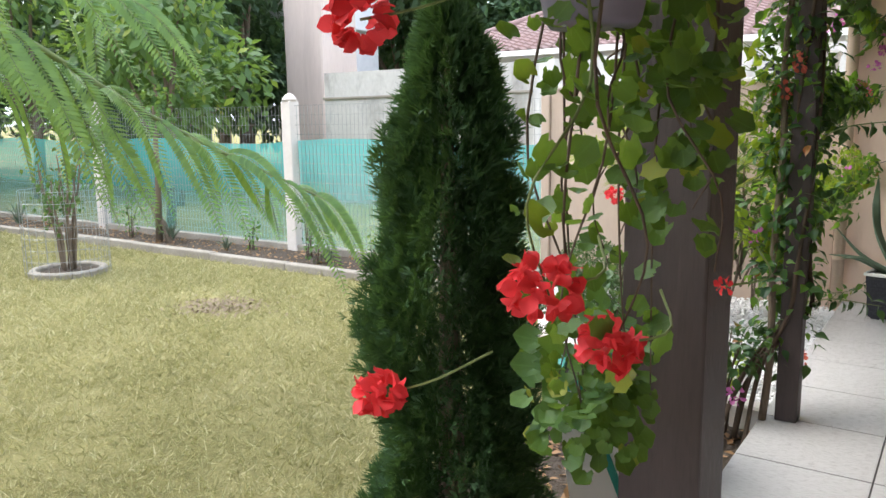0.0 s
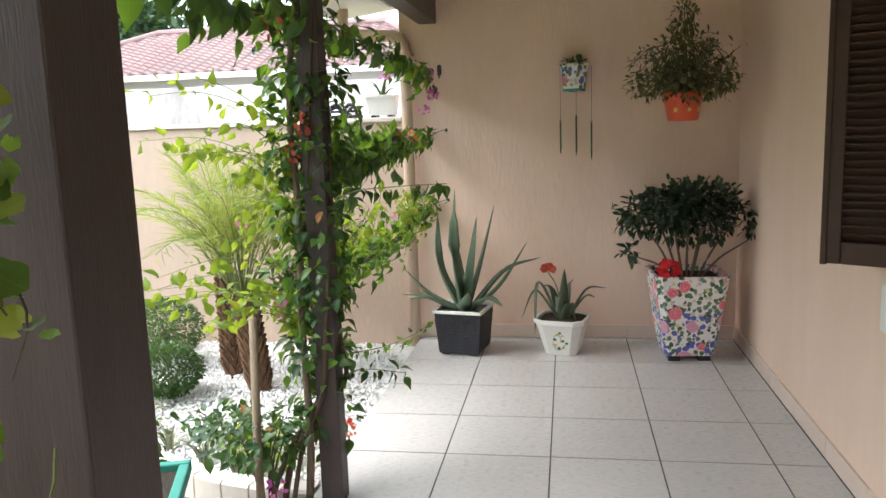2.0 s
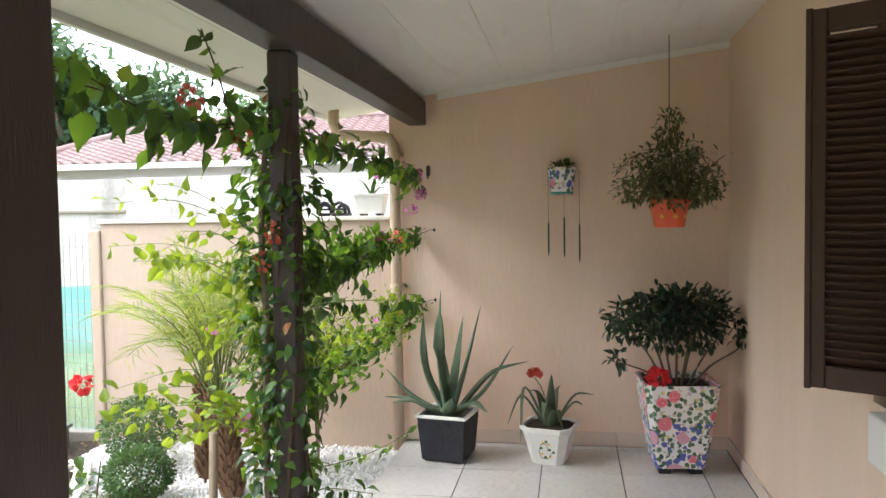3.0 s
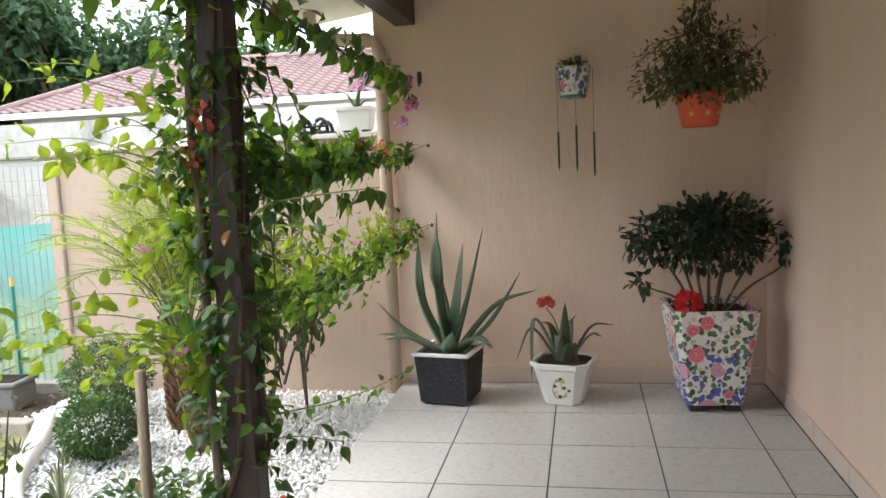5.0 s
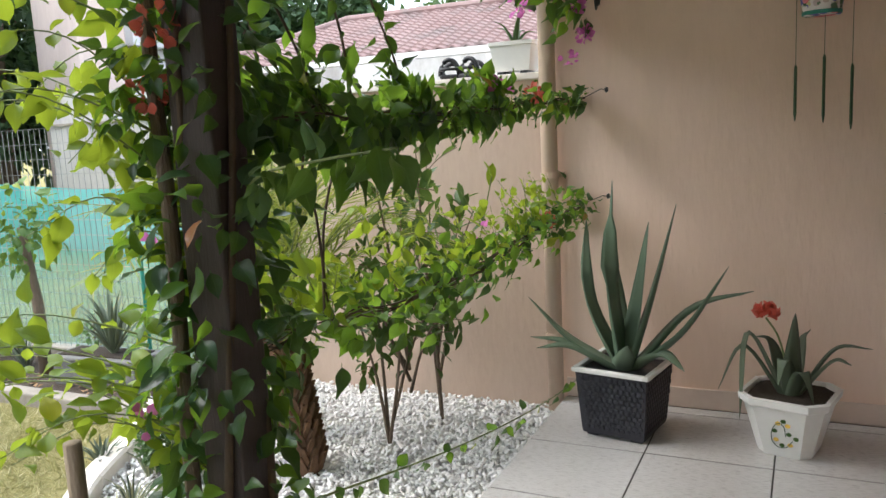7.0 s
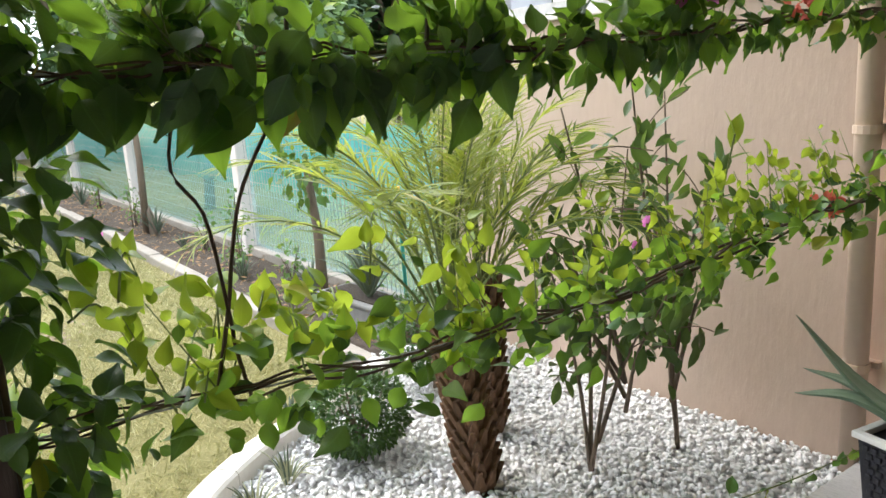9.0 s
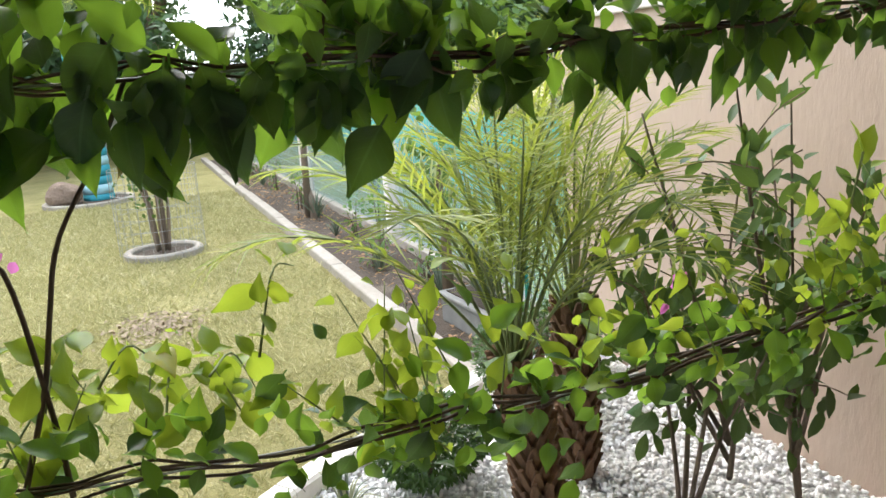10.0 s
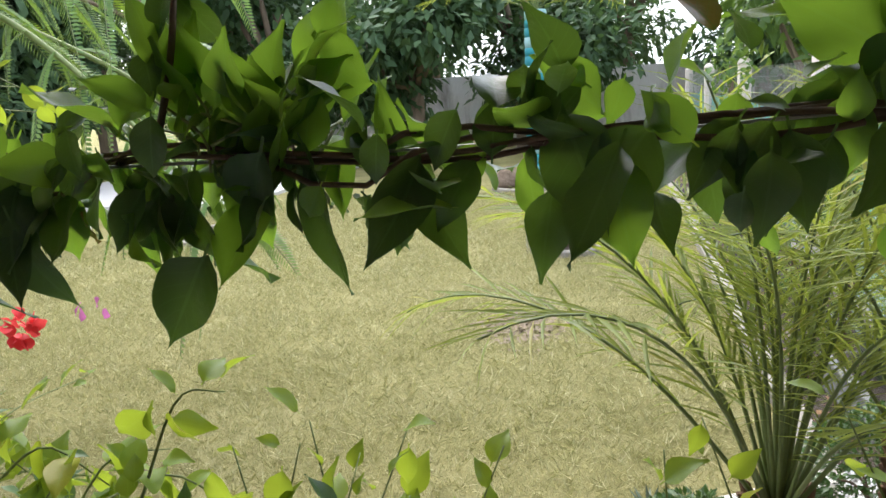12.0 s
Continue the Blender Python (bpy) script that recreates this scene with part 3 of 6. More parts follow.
win = tagged(new("window_1"), "brown timber window with a white sill in the house wall", "window", kind="structure")
g = Geo()
for lo, hi in (((WALL_X + 0.05, WIN[0], WIN[2]), (WALL_X + 0.11, WIN[0] + 0.06, WIN[3])), ((WALL_X + 0.05, WIN[1] - 0.06, WIN[2]), (WALL_X + 0.11, WIN[1], WIN[3])),
               ((WALL_X + 0.05, WIN[0] + 0.06, WIN[2]), (WALL_X + 0.11, WIN[1] - 0.06, WIN[2] + 0.06)), ((WALL_X + 0.05, WIN[0] + 0.06, WIN[3] - 0.06), (WALL_X + 0.11, WIN[1] - 0.06, WIN[3])),
               ((WALL_X + 0.055, -1.99, WIN[2] + 0.06), (WALL_X + 0.105, -1.94, WIN[3] - 0.06))):
    g.box(lo, hi, bev=0.006)
part("window_frame", g, M["shutter"], win)
for a, b in ((WIN[0] + 0.06, -1.99), (-1.94, WIN[1] - 0.06)):
    p = part("pane", Geo().box((WALL_X + 0.078, a, WIN[2] + 0.06), (WALL_X + 0.083, b, WIN[3] - 0.06)), M["glass"], win)
    p.visible_shadow = False
part("window_sill", Geo().box((WALL_X - 0.06, WIN[0] - 0.06, WIN[2] - 0.16), (WALL_X + 0.05, WIN[1] - 0.12, WIN[2] - 0.002), bev=0.008), M["trim"], win, "white rendered sill")

# boarded lean-to ceiling with joints, reaching past the beam as an eave
EAVE_X = -1.42
g = Geo()
nb = 9
for i in range(nb):
    x0 = EAVE_X + (1.30 - EAVE_X) * i / nb
    x1 = EAVE_X + (1.30 - EAVE_X) * (i + 1) / nb - 0.0015
    z0, z1 = ceiling_z(x0), ceiling_z(x1)
    g.add([(x0, -6.95, z0), (x1, -6.95, z1), (x1, 1.28, z1), (x0, 1.28, z0), (x0, -6.95, z0 + 0.02), (x1, -6.95, z1 + 0.02), (x1, 1.28, z1 + 0.02), (x0, 1.28, z0 + 0.02)],
          [(0, 3, 2, 1), (4, 5, 6, 7), (0, 1, 5, 4), (1, 2, 6, 5), (2, 3, 7, 6), (3, 0, 4, 7)])
structure("ceiling", g, M["ceil"], "white painted boarded lean-to ceiling", "ceiling")
g = Geo()
g.add([(EAVE_X - 0.06, -7.1, ceiling_z(EAVE_X) + 0.03), (1.5, -7.1, ceiling_z(1.5) + 0.03), (1.5, 1.34, ceiling_z(1.5) + 0.03), (EAVE_X - 0.06, 1.34, ceiling_z(EAVE_X) + 0.03),
       (EAVE_X - 0.06, -7.1, ceiling_z(EAVE_X) + 0.09), (1.5, -7.1, ceiling_z(1.5) + 0.09), (1.5, 1.34, ceiling_z(1.5) + 0.09), (EAVE_X - 0.06, 1.34, ceiling_z(EAVE_X) + 0.09)],
      [(0, 3, 2, 1), (4, 5, 6, 7), (0, 1, 5, 4), (1, 2, 6, 5), (2, 3, 7, 6), (3, 0, 4, 7)])
structure("roof", g, M["roof"], "thin clay-coloured roof over the patio", "roof")
ze = ceiling_z(EAVE_X)
g = Geo().box((EAVE_X - 0.028, -6.98, ze - 0.03), (EAVE_X - 0.004, 1.30, ze + 0.05), bev=0.003)
g.box((EAVE_X + 0.36, -6.98, ceiling_z(EAVE_X + 0.36) - 0.035), (EAVE_X + 0.40, 0.985, ceiling_z(EAVE_X + 0.36) - 0.001), bev=0.003)
structure("trim", g, M["ceil"], "grey-white eave boards along the roof edge", "trim")
g = Geo()
g.add([(WALL_X, WALL_Y - 0.018, ceiling_z(WALL_X) - 0.04), (-0.66, WALL_Y - 0.018, ceiling_z(-0.66) - 0.04), (-0.66, WALL_Y - 0.018, ceiling_z(-0.66) - 0.002), (WALL_X, WALL_Y - 0.018, ceiling_z(WALL_X) - 0.002),
       (WALL_X, WALL_Y - 0.002, ceiling_z(WALL_X) - 0.04), (-0.66, WALL_Y - 0.002, ceiling_z(-0.66) - 0.04), (-0.66, WALL_Y - 0.002, ceiling_z(-0.66) - 0.002), (WALL_X, WALL_Y - 0.002, ceiling_z(WALL_X) - 0.002)],
      [(0, 1, 2, 3), (0, 4, 5, 1), (1, 5, 6, 2), (3, 2, 6, 7), (0, 3, 7, 4)])
structure("cornice", g, M["ceil"], "white painted strip under the ceiling", "trim")

# beam and posts
beam = thing("roof_beam", "dark stained timber beam carrying the patio roof", "beam")
part("timber", Geo().box((-0.85, -6.9, 2.045), (-0.735, WALL_Y - 0.003, 2.20), bev=0.006), M["beam"], beam)
post = thing("patio_post", "thick square dark timber post of the patio roof", "post", (-0.83, -2.78, 0))
part("shaft", Geo().box((-0.10, -0.11, -0.0), (0.10, 0.11, 2.043), bev=0.007), M["beam"], post)
post2 = thing("patio_post", "slim dark timber post wound with a flowering vine", "post", (-0.805, -1.35, 0))
part("shaft", Geo().box((-0.042, -0.042, 0.0), (0.042, 0.042, 2.043), bev=0.005), M["beam"], post2)

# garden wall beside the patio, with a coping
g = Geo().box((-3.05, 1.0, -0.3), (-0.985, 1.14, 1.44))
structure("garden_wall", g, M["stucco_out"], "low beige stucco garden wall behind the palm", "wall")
g = Geo().box((-3.07, 0.98, 1.441), (-0.985, 1.16, 1.472), bev=0.006)
structure("wall_coping", g, M["edging"], "pale coping on the garden wall", "trim")

# down pipe with an elbow from the gutter
pipe = thing("drain_pipe", "beige painted rainwater pipe with an elbow on the wall", "pipe")
arc = [(-1.33, 0.93, 2.235), (-1.33, 0.93, 2.06), (-1.32, 0.93, 2.015), (-1.28, 0.93, 1.995), (-1.02, 0.93, 1.975), (-0.965, 0.93, 1.962), (-0.94, 0.93, 1.92), (-0.935, 0.93, 1.85), (-0.935, 0.93, BED_Z)]
part("tube", Geo().tube(arc, 0.036, 14), M["pipe"], pipe, smooth=True)
for z in (1.86, 1.02, 0.30):
    part("clamp", Geo().tube([(-0.935, 0.93, z - 0.012), (-0.935, 0.93, z + 0.012)], 0.041, 14).box((-0.94, 0.965, z - 0.01), (-0.885, 0.989, z + 0.01)), M["pipe"], pipe)
for a, b in (((-1.30, 0.93, 1.996), (-1.27, 0.93, 1.994)), ((-1.03, 0.93, 1.976), (-0.99, 0.93, 1.970))):
    part("collar", Geo().tube([a, b], 0.041, 14), M["pipe"], pipe)

# skirting tiles stand on the floor against both walls
skirt = tagged(new("baseboard"), "beige skirting tiles along the patio walls", "baseboard", kind="structure")
xs = [-0.90, -0.45, 0.0, 0.45, 0.90, WALL_X - 0.012]
for i in range(5):
    part("tile", Geo().box((xs[i] + 0.003, WALL_Y - 0.012, 0.002), (xs[i + 1] - 0.003, WALL_Y - 0.001, 0.088), bev=0.002), M["skirt_tile"], skirt)
for j in range(16):
    y1 = WALL_Y - 0.013 - j * 0.45
    part("tile", Geo().box((WALL_X - 0.012, y1 - 0.446, 0.002), (WALL_X - 0.001, y1, 0.088), bev=0.002), M["skirt_tile"], skirt)

# raised bed kerb, soil strip, fence
kerb = tagged(new("kerb"), "weathered pale timber-grey kerb along the fence bed", "kerb", kind="structure")
k0 = -2.90
for i in range(11):
    L = 1.2 + 0.15 * math.sin(i * 2.3)
    jit = 0.006 * math.sin(i * 5.1)
    part("board", Geo().box((k0 - L + 0.006, KERB_Y - 0.07 + jit, LAWN_Z - 0.08), (k0, KERB_Y + 0.03 + jit, -0.055 + jit), bev=0.012), M["kerb"], kerb)
    k0 -= L
g = Geo()
nx = 90
vs, fs = [], []
for i in range(nx + 1):
    x = -2.6 - (15.6 - 2.6) * i / nx
    for k in range(6):
        y = KERB_Y + 0.02 + (FENCE_Y + 0.12 - KERB_Y) * k / 5
        vs.append((x, y, -0.085 + 0.022 * noise.noise((x * 4, y * 4, 1))))
for i in range(nx):
    for k in range(5):
        a = i * 6 + k
        fs.append((a, a + 1, a + 7, a + 6))
g.add(vs, fs)
structure("flower_bed", g, M["soil"], "dark soil strip between kerb and fence", "ground", smooth=True)

fence = thing("fence", "welded wire garden fence with concrete posts and teal net", "fence", (0, 0, 0))
for x in (-5.95, -9.3, -12.65, -16.0):
    p = part("post", Geo().box((x - 0.065, FENCE_Y - 0.065, LAWN_Z), (x + 0.065, FENCE_Y + 0.065, 1.42), bev=0.012), M["fence_post"], fence)
    part("cap", Geo().lathe([(0.001, 1.50), (0.035, 1.485), (0.068, 1.45), (0.078, 1.42), (0.001, 1.419)], 16, (x, FENCE_Y)), M["fence_post"], p, smooth=True)
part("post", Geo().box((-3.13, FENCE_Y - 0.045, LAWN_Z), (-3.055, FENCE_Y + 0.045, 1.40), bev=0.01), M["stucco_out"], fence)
part("plinth", Geo().box((-16.0, FENCE_Y - 0.05, LAWN_Z - 0.05), (-3.14, FENCE_Y + 0.08, -0.02), bev=0.008), M["kerb"], fence, "low concrete footing")
g = Geo()
for i in range(260):
    x = -3.06 - i * 0.05
    g.box((x - 0.0013, FENCE_Y - 0.0013, LAWN_Z), (x + 0.0013, FENCE_Y + 0.0013, 1.37))
for j in range(16):
    z = -0.05 + j * 0.095
    g.box((-16.0, FENCE_Y - 0.004, z - 0.0013), (-3.06, FENCE_Y - 0.0014, z + 0.0013))
part("wire_mesh", g, M["wire"], fence, kind="stuff")
g = Geo()
vs, fs = [], []
nx, nz = 160, 8
for i in range(nx + 1):
    x = -3.07 - 12.9 * i / nx
    for k in range(nz + 1):
        z = LAWN_Z + 0.04 + (1.02 + 0.03 * math.sin(x * 2.1) - LAWN_Z - 0.04) * k / nz
        vs.append((x, FENCE_Y + 0.03 + 0.02 * noise.noise((x * 3, z * 2, 4)), z))
for i in range(nx):
    for k in range(nz):
        a = i * (nz + 1) + k
        fs.append((a, a + 1, a + nz + 2, a + nz + 1))
g.add(vs, fs)
part("shade_net", g, M["net"], fence, "translucent teal shade net", smooth=True)

# curved pale edging round the pebble bed
CURVE = spline([(EDGE_X - 0.01, -1.27, 0), (-1.20, -1.24, 0), (-1.50, -1.14, 0), (-2.0, -0.86, 0), (-2.33, -0.49, 0), (-2.58, 0.0, 0), (-2.78, 0.33, 0)], 40)
edging = tagged(new("bed_edging"), "curved pale concrete edging of the pebble bed", "edging", kind="structure")
for a in range(0, 39, 3):
    g = Geo()
    seg = CURVE[a:a + 4]
    vs, fs = [], []
    for i, p in enumerate(seg):
        q0, q1 = seg[max(i - 1, 0)], seg[min(i + 1, len(seg) - 1)]
        t = Vector((q1[0] - q0[0], q1[1] - q0[1], 0)).normalized()
        nrm = Vector((-t.y, t.x, 0))
        c = Vector((p[0], p[1], 0)) + t * (0.003 if i == 0 else (-0.003 if i == len(seg) - 1 else 0))
        for off, z in ((-0.048, LAWN_Z - 0.05), (-0.048, -0.005), (-0.038, 0.006), (0.038, 0.006), (0.048, -0.005), (0.048, LAWN_Z - 0.05)):
            vs.append(c + nrm * off + Vector((0, 0, z)))
    for i in range(len(seg) - 1):
        for k in range(5):
            fs.append((i * 6 + k, i * 6 + k + 1, (i + 1) * 6 + k + 1, (i + 1) * 6 + k))
    fs.append(tuple(range(6)))
    fs.append(tuple(reversed([(len(seg) - 1) * 6 + k for k in range(6)])))
    g.add(vs, fs)
    part("stone", g, M["edging"], edging)


def inside(x, y):
    """Whether a place lies in the pebble bed."""
    if x > EDGE_X - 0.015 or y > 0.985 or x < -2.98:
        return False
    if y > KERB_Y:
        return True
    for i in range(len(CURVE) - 1):
        a, b = CURVE[i], CURVE[i + 1]
        if min(a[0], b[0]) <= x <= max(a[0], b[0]):
            s = (x - a[0]) / (b[0] - a[0])
            return y > a[1] + (b[1] - a[1]) * s + 0.06
    return False


g = Geo()
ring = [(p[0], p[1], BED_Z - 0.02) for p in CURVE] + [(-2.98, 0.36, BED_Z - 0.02), (-2.98, 0.999, BED_Z - 0.02), (EDGE_X - 0.002, 0.999, BED_Z - 0.02)]
g.add(ring, [tuple(range(len(ring)))])
structure("pebble_ground", g, M["pebble_bed"], "pale ground under the white pebbles", "ground")
g = Geo()
bed = [(EDGE_X - 0.002, -6.9), (-1.5, -6.9), (-1.62, -4.6), (-1.7, -3.4), (-1.75, -2.4), (-1.7, -1.6), (-1.56, -1.19), (-1.20, -1.27), (EDGE_X - 0.002, -1.30)]
g.add([(x, y, LAWN_Z + 0.03) for x, y in bed], [tuple(range(len(bed)))])
structure("planting_bed", g, M["soil"], "mulched planting bed beside the patio edge", "ground")

pts = []
while len(pts) < 15000:
    x, y = rng.uniform(-2.98, EDGE_X), rng.uniform(-1.3, 0.985)
    if inside(x, y):
        pts.append((x, y, BED_Z + rng.uniform(-0.014, 0.008)))
bm = bmesh.new()
bmesh.ops.create_icosphere(bm, subdivisions=1, radius=0.5)
bm.verts.index_update()
PEB = (np.array([(v.co.x, v.co.y * 1.35, v.co.z * 0.8) for v in bm.verts]), [tuple(v.index for v in f.verts) for f in bm.faces], [(0.5, 0.5)] * len(bm.verts))
bm.free()
n = len(pts)
d = unit(n)
d[:, 2] *= 0.4
peb = scatter("pebbles", PEB, pts, d, unit(n) * 0.4 + np.array([[0, 0, 1.0]]), rng.uniform(0.010, 0.022, n), M["pebble"], None)
tagged(peb, "loose white decorative pebbles filling the bed", "pebbles", kind="stuff")


def litter(n, x0, x1, y0, y1, z, size, material, label):
    pos = np.stack([rng.uniform(x0, x1, n), rng.uniform(y0, y1, n), z + rng.uniform(0.002, 0.02, n)], 1)
    d = unit(n)
    d[:, 2] *= 0.25
    up = unit(n) * 0.5 + np.array([[0, 0, 1.0]])
    ob = scatter("leaf_litter", LEAF_SMALL, pos, d, up, rng.uniform(size * 0.6, size * 1.4, n), material, None)
    return tagged(ob, label, "leaf litter", kind="stuff")


litter(900, -1.65, -0.92, -4.0, -1.3, LAWN_Z + 0.03, 0.045, M["dry_leaf"], "dry leaves and bark chips on the bed")
litter(1200, -13.0, -3.0, KERB_Y + 0.06, FENCE_Y - 0.03, -0.075, 0.04, M["dry_leaf"], "dry leaves on the soil by the fence")

# thin black lawn edge outside the curved stones
rim = []
for i in range(4, len(CURVE)):
    a, b = CURVE[i - 1], CURVE[min(i + 1, len(CURVE) - 1)]
    t = Vector((b[0] - a[0], b[1] - a[1], 0)).normalized()
    rim.append((CURVE[i][0] + t.y * 0.20, CURVE[i][1] - t.x * 0.20, LAWN_Z + 0.012))
g = Geo().tube(rim, 0.014, 6)
structure("lawn_edge", g, M["lawn_edge"], "thin black plastic lawn edging", "edging", smooth=True)
margin = []
for i in range(1, len(CURVE) - 1):
    a, b = CURVE[i - 1], CURVE[i + 1]
    t = Vector((b[0] - a[0], b[1] - a[1], 0)).normalized()
    for k in range(26):
        q = rng.uniform(0.05, 0.19)
        margin.append((CURVE[i][0] + t.y * q + rng.uniform(-0.03, 0.03), CURVE[i][1] - t.x * q + rng.uniform(-0.03, 0.03), LAWN_Z + rng.uniform(0.0, 0.008)))
n = len(margin)
d = unit(n)
d[:, 2] *= 0.4
ob = scatter("pebble_margin", PEB, margin, d, unit(n) * 0.4 + np.array([[0, 0, 1.0]]), rng.uniform(0.012, 0.026, n), M["pebble"], None)
tagged(ob, "pale pebbles between edging and lawn", "pebbles", kind="stuff")

# short grass, thickest near the house
n = 300000
u = rng.random(n) ** 1.5
gx = -1.45 - u * 9.5
gy = rng.uniform(-6.0, KERB_Y - 0.09, n)
keep = np.array([not inside(x, y) for x, y in zip(gx, gy)]) & ((gx < -1.78) | (gy < -9))
keep &= (((gx + 7.05) ** 2 + (gy + 0.8) ** 2) > 0.30 ** 2)
bare = np.array([noise.noise((x * 1.6, y * 1.6, 3.0)) for x, y in zip(gx[::1], gy[::1])])
keep &= rng.random(n) < np.clip(0.9 + bare * 0.8, 0.25, 1)
patch_d = ((gx + 4.80) / 0.36) ** 2 + ((gy + 0.92) / 0.30) ** 2
keep &= ~((patch_d < 1) & (rng.random(n) < 0.75))
for a, b in zip(CURVE[:-1], CURVE[1:]):
    keep &= ((gx - a[0]) ** 2 + (gy - a[1]) ** 2) > 0.20 ** 2
gx, gy = gx[keep], gy[keep]
n = len(gx)
d = rng.normal(size=(n, 3)) * 0.75
d[:, 2] = rng.uniform(0.25, 1.0, n)
ob = scatter("grass", BLADE, np.stack([gx, gy, np.full(n, LAWN_Z - 0.002)], 1), d, unit(n), rng.uniform(0.018, 0.048, n) * (1 + 0.08 * np.abs(gx)) * np.array([1.0 + 0.7 * noise.noise((x * 16, y * 16, 9.0)) for x, y in zip(gx, gy)]), M["grass"], None)
tagged(ob, "short dry yellow-green lawn grass", "grass", kind="stuff")
n = 700
pos = np.stack([-4.80 + rng.normal(size=n) * 0.17, -0.92 + rng.normal(size=n) * 0.14, LAWN_Z + rng.uniform(0.004, 0.02, n)], 1)
d = unit(n)
d[:, 2] *= 0.3
ob = scatter("dry_patch", LEAF_SMALL, pos, d, unit(n) * 0.5 + np.array([[0, 0, 1.0]]), rng.uniform(0.02, 0.05, n), M["mulch"], None)
tagged(ob, "bare patch of dry thatch in the lawn", "dry patch", kind="stuff")

# ---- climbing vine on its wires ----


def along(pts, n, jitter=0.0):
    """n places spread over a line, with the line's direction at each."""
    P = np.array(pts, float)
    seg = np.linalg.norm(np.diff(P, axis=0), axis=1)
    cum = np.concatenate([[0], np.cumsum(seg)])
    s = (np.arange(n) + rng.uniform(0, 1, n)) / n * cum[-1]
    i = np.clip(np.searchsorted(cum, s) - 1, 0, len(seg) - 1)
    t = ((s - cum[i]) / np.maximum(seg[i], 1e-9))[:, None]
    pos = P[i] + (P[i + 1] - P[i]) * t + rng.normal(size=(n, 3)) * jitter
    return pos, (P[i + 1] - P[i]) / np.maximum(seg[i], 1e-9)[:, None]


def strand(pts, n, size, hang=0.6, spread=0.02):
    """Leaves along a strand: some hang, some rise towards the light."""
    pos, t = along(pts, n, spread)
    d = rng.normal(size=(n, 3)) * 0.5
    fall = rng.random(n) < hang
    d[:, 2] = np.where(fall, -rng.uniform(0.7, 1.6, n), rng.uniform(0.1, 1.0, n))
    d += t * 0.3
    up = unit(n) * 0.6 + np.where(fall[:, None], np.array([[1.0, -0.3, 0.2]]), np.array([[0.2, 0, 1.0]]))
    return pos, d, up, rng.uniform(size * 0.5, size * 1.25, n)


def cloud(n, centre, radii, size, out=0.7, droop=0.4):
    """Leaves through an uneven ellipsoid, facing outward."""
    u = unit(n)
    r = rng.random(n) ** 0.45
    bump = np.array([1 + 0.35 * noise.noise(Vector(q) * 1.7 + Vector(centre)) for q in u])
    pos = np.array(centre) + u * np.array(radii) * (r * bump)[:, None]
    d = u * out + rng.normal(size=(n, 3)) * 0.6
    d[:, 2] -= droop
    up = unit(n) * 0.6 + np.array([[0, 0, 1.0]]) + u * 0.4
    return pos, d, up, rng.uniform(size * 0.6, size * 1.25, n)


def joined(*sets):
    return [np.concatenate([s[i] for s in sets]) for i in range(4)]


W1 = spline([(-0.80, 0.985, 1.342), (-0.79, 0.3, 1.318), (-0.785, -0.4, 1.285), (-0.79, -0.9, 1.278), (-0.80, -1.31, 1.275)], 24)
W2 = spline([(-0.80, 0.985, 0.89), (-0.80, 0.3, 0.862), (-0.79, -0.34, 0.825), (-0.79, -0.8, 0.84), (-0.80, -1.31, 0.87)], 24)
W0 = spline([(-0.80, 0.93, 1.70), (-0.80, 0.3, 1.74), (-0.81, -0.6, 1.77), (-0.83, -1.33, 1.80), (-0.82, -2.0, 1.73), (-0.83, -2.66, 1.79)], 30)
W3 = spline([(-0.77, -1.33, 1.12), (-0.66, -1.42, 1.18), (-0.47, -1.54, 1.205), (-0.29, -1.66, 1.22)], 18)
W4 = spline([(-0.78, -1.33, 0.46), (-0.68, -1.36, 0.52), (-0.50, -1.39, 0.52)], 12)
W5 = spline([(-0.81, -1.31, 0.55), (-0.79, -0.5, 0.36), (-0.77, 0.2, 0.24), (-0.75, 0.66, 0.20)], 14)

vine = thing("climbing_vine", "flowering vine with glossy green leaves trained along wires", "vine")
for w in (W1, W2, W0):
    part("wire", Geo().tube(w, 0.0015, 5), M["wire"], vine)
for a in (W1[0], W2[0]):
    part("wire_end", Geo().tube([a, (a[0] + 0.09, a[1] - 0.03, a[2] + 0.035), (a[0] + 0.11, a[1] - 0.012, a[2] + 0.03)], 0.0018, 5).lathe([(0.001, a[2] + 0.044), (0.008, a[2] + 0.038), (0.008, a[2] + 0.026), (0.001, a[2] + 0.02)], 8, (a[0] + 0.11, a[1] - 0.012)), M["hook_metal"], vine)
for base, k in ((W1, 4), (W2, 4), (W0, 4)):
    for q in range(k):
        pts = [tuple(np.array(p) + rng.normal(size=3) * 0.010) for p in base]
        part("stem", Geo().tube(spline(pts, 46), [0.0036 - 0.002 * i / 45 for i in range(46)], 6), M["stem"], vine, smooth=True)
for w in (W3, W4, W5):
    part("stem", Geo().tube(w, [0.003 - 0.0017 * i / (len(w) - 1) for i in range(len(w))], 5), M["green_stem"], vine, smooth=True)
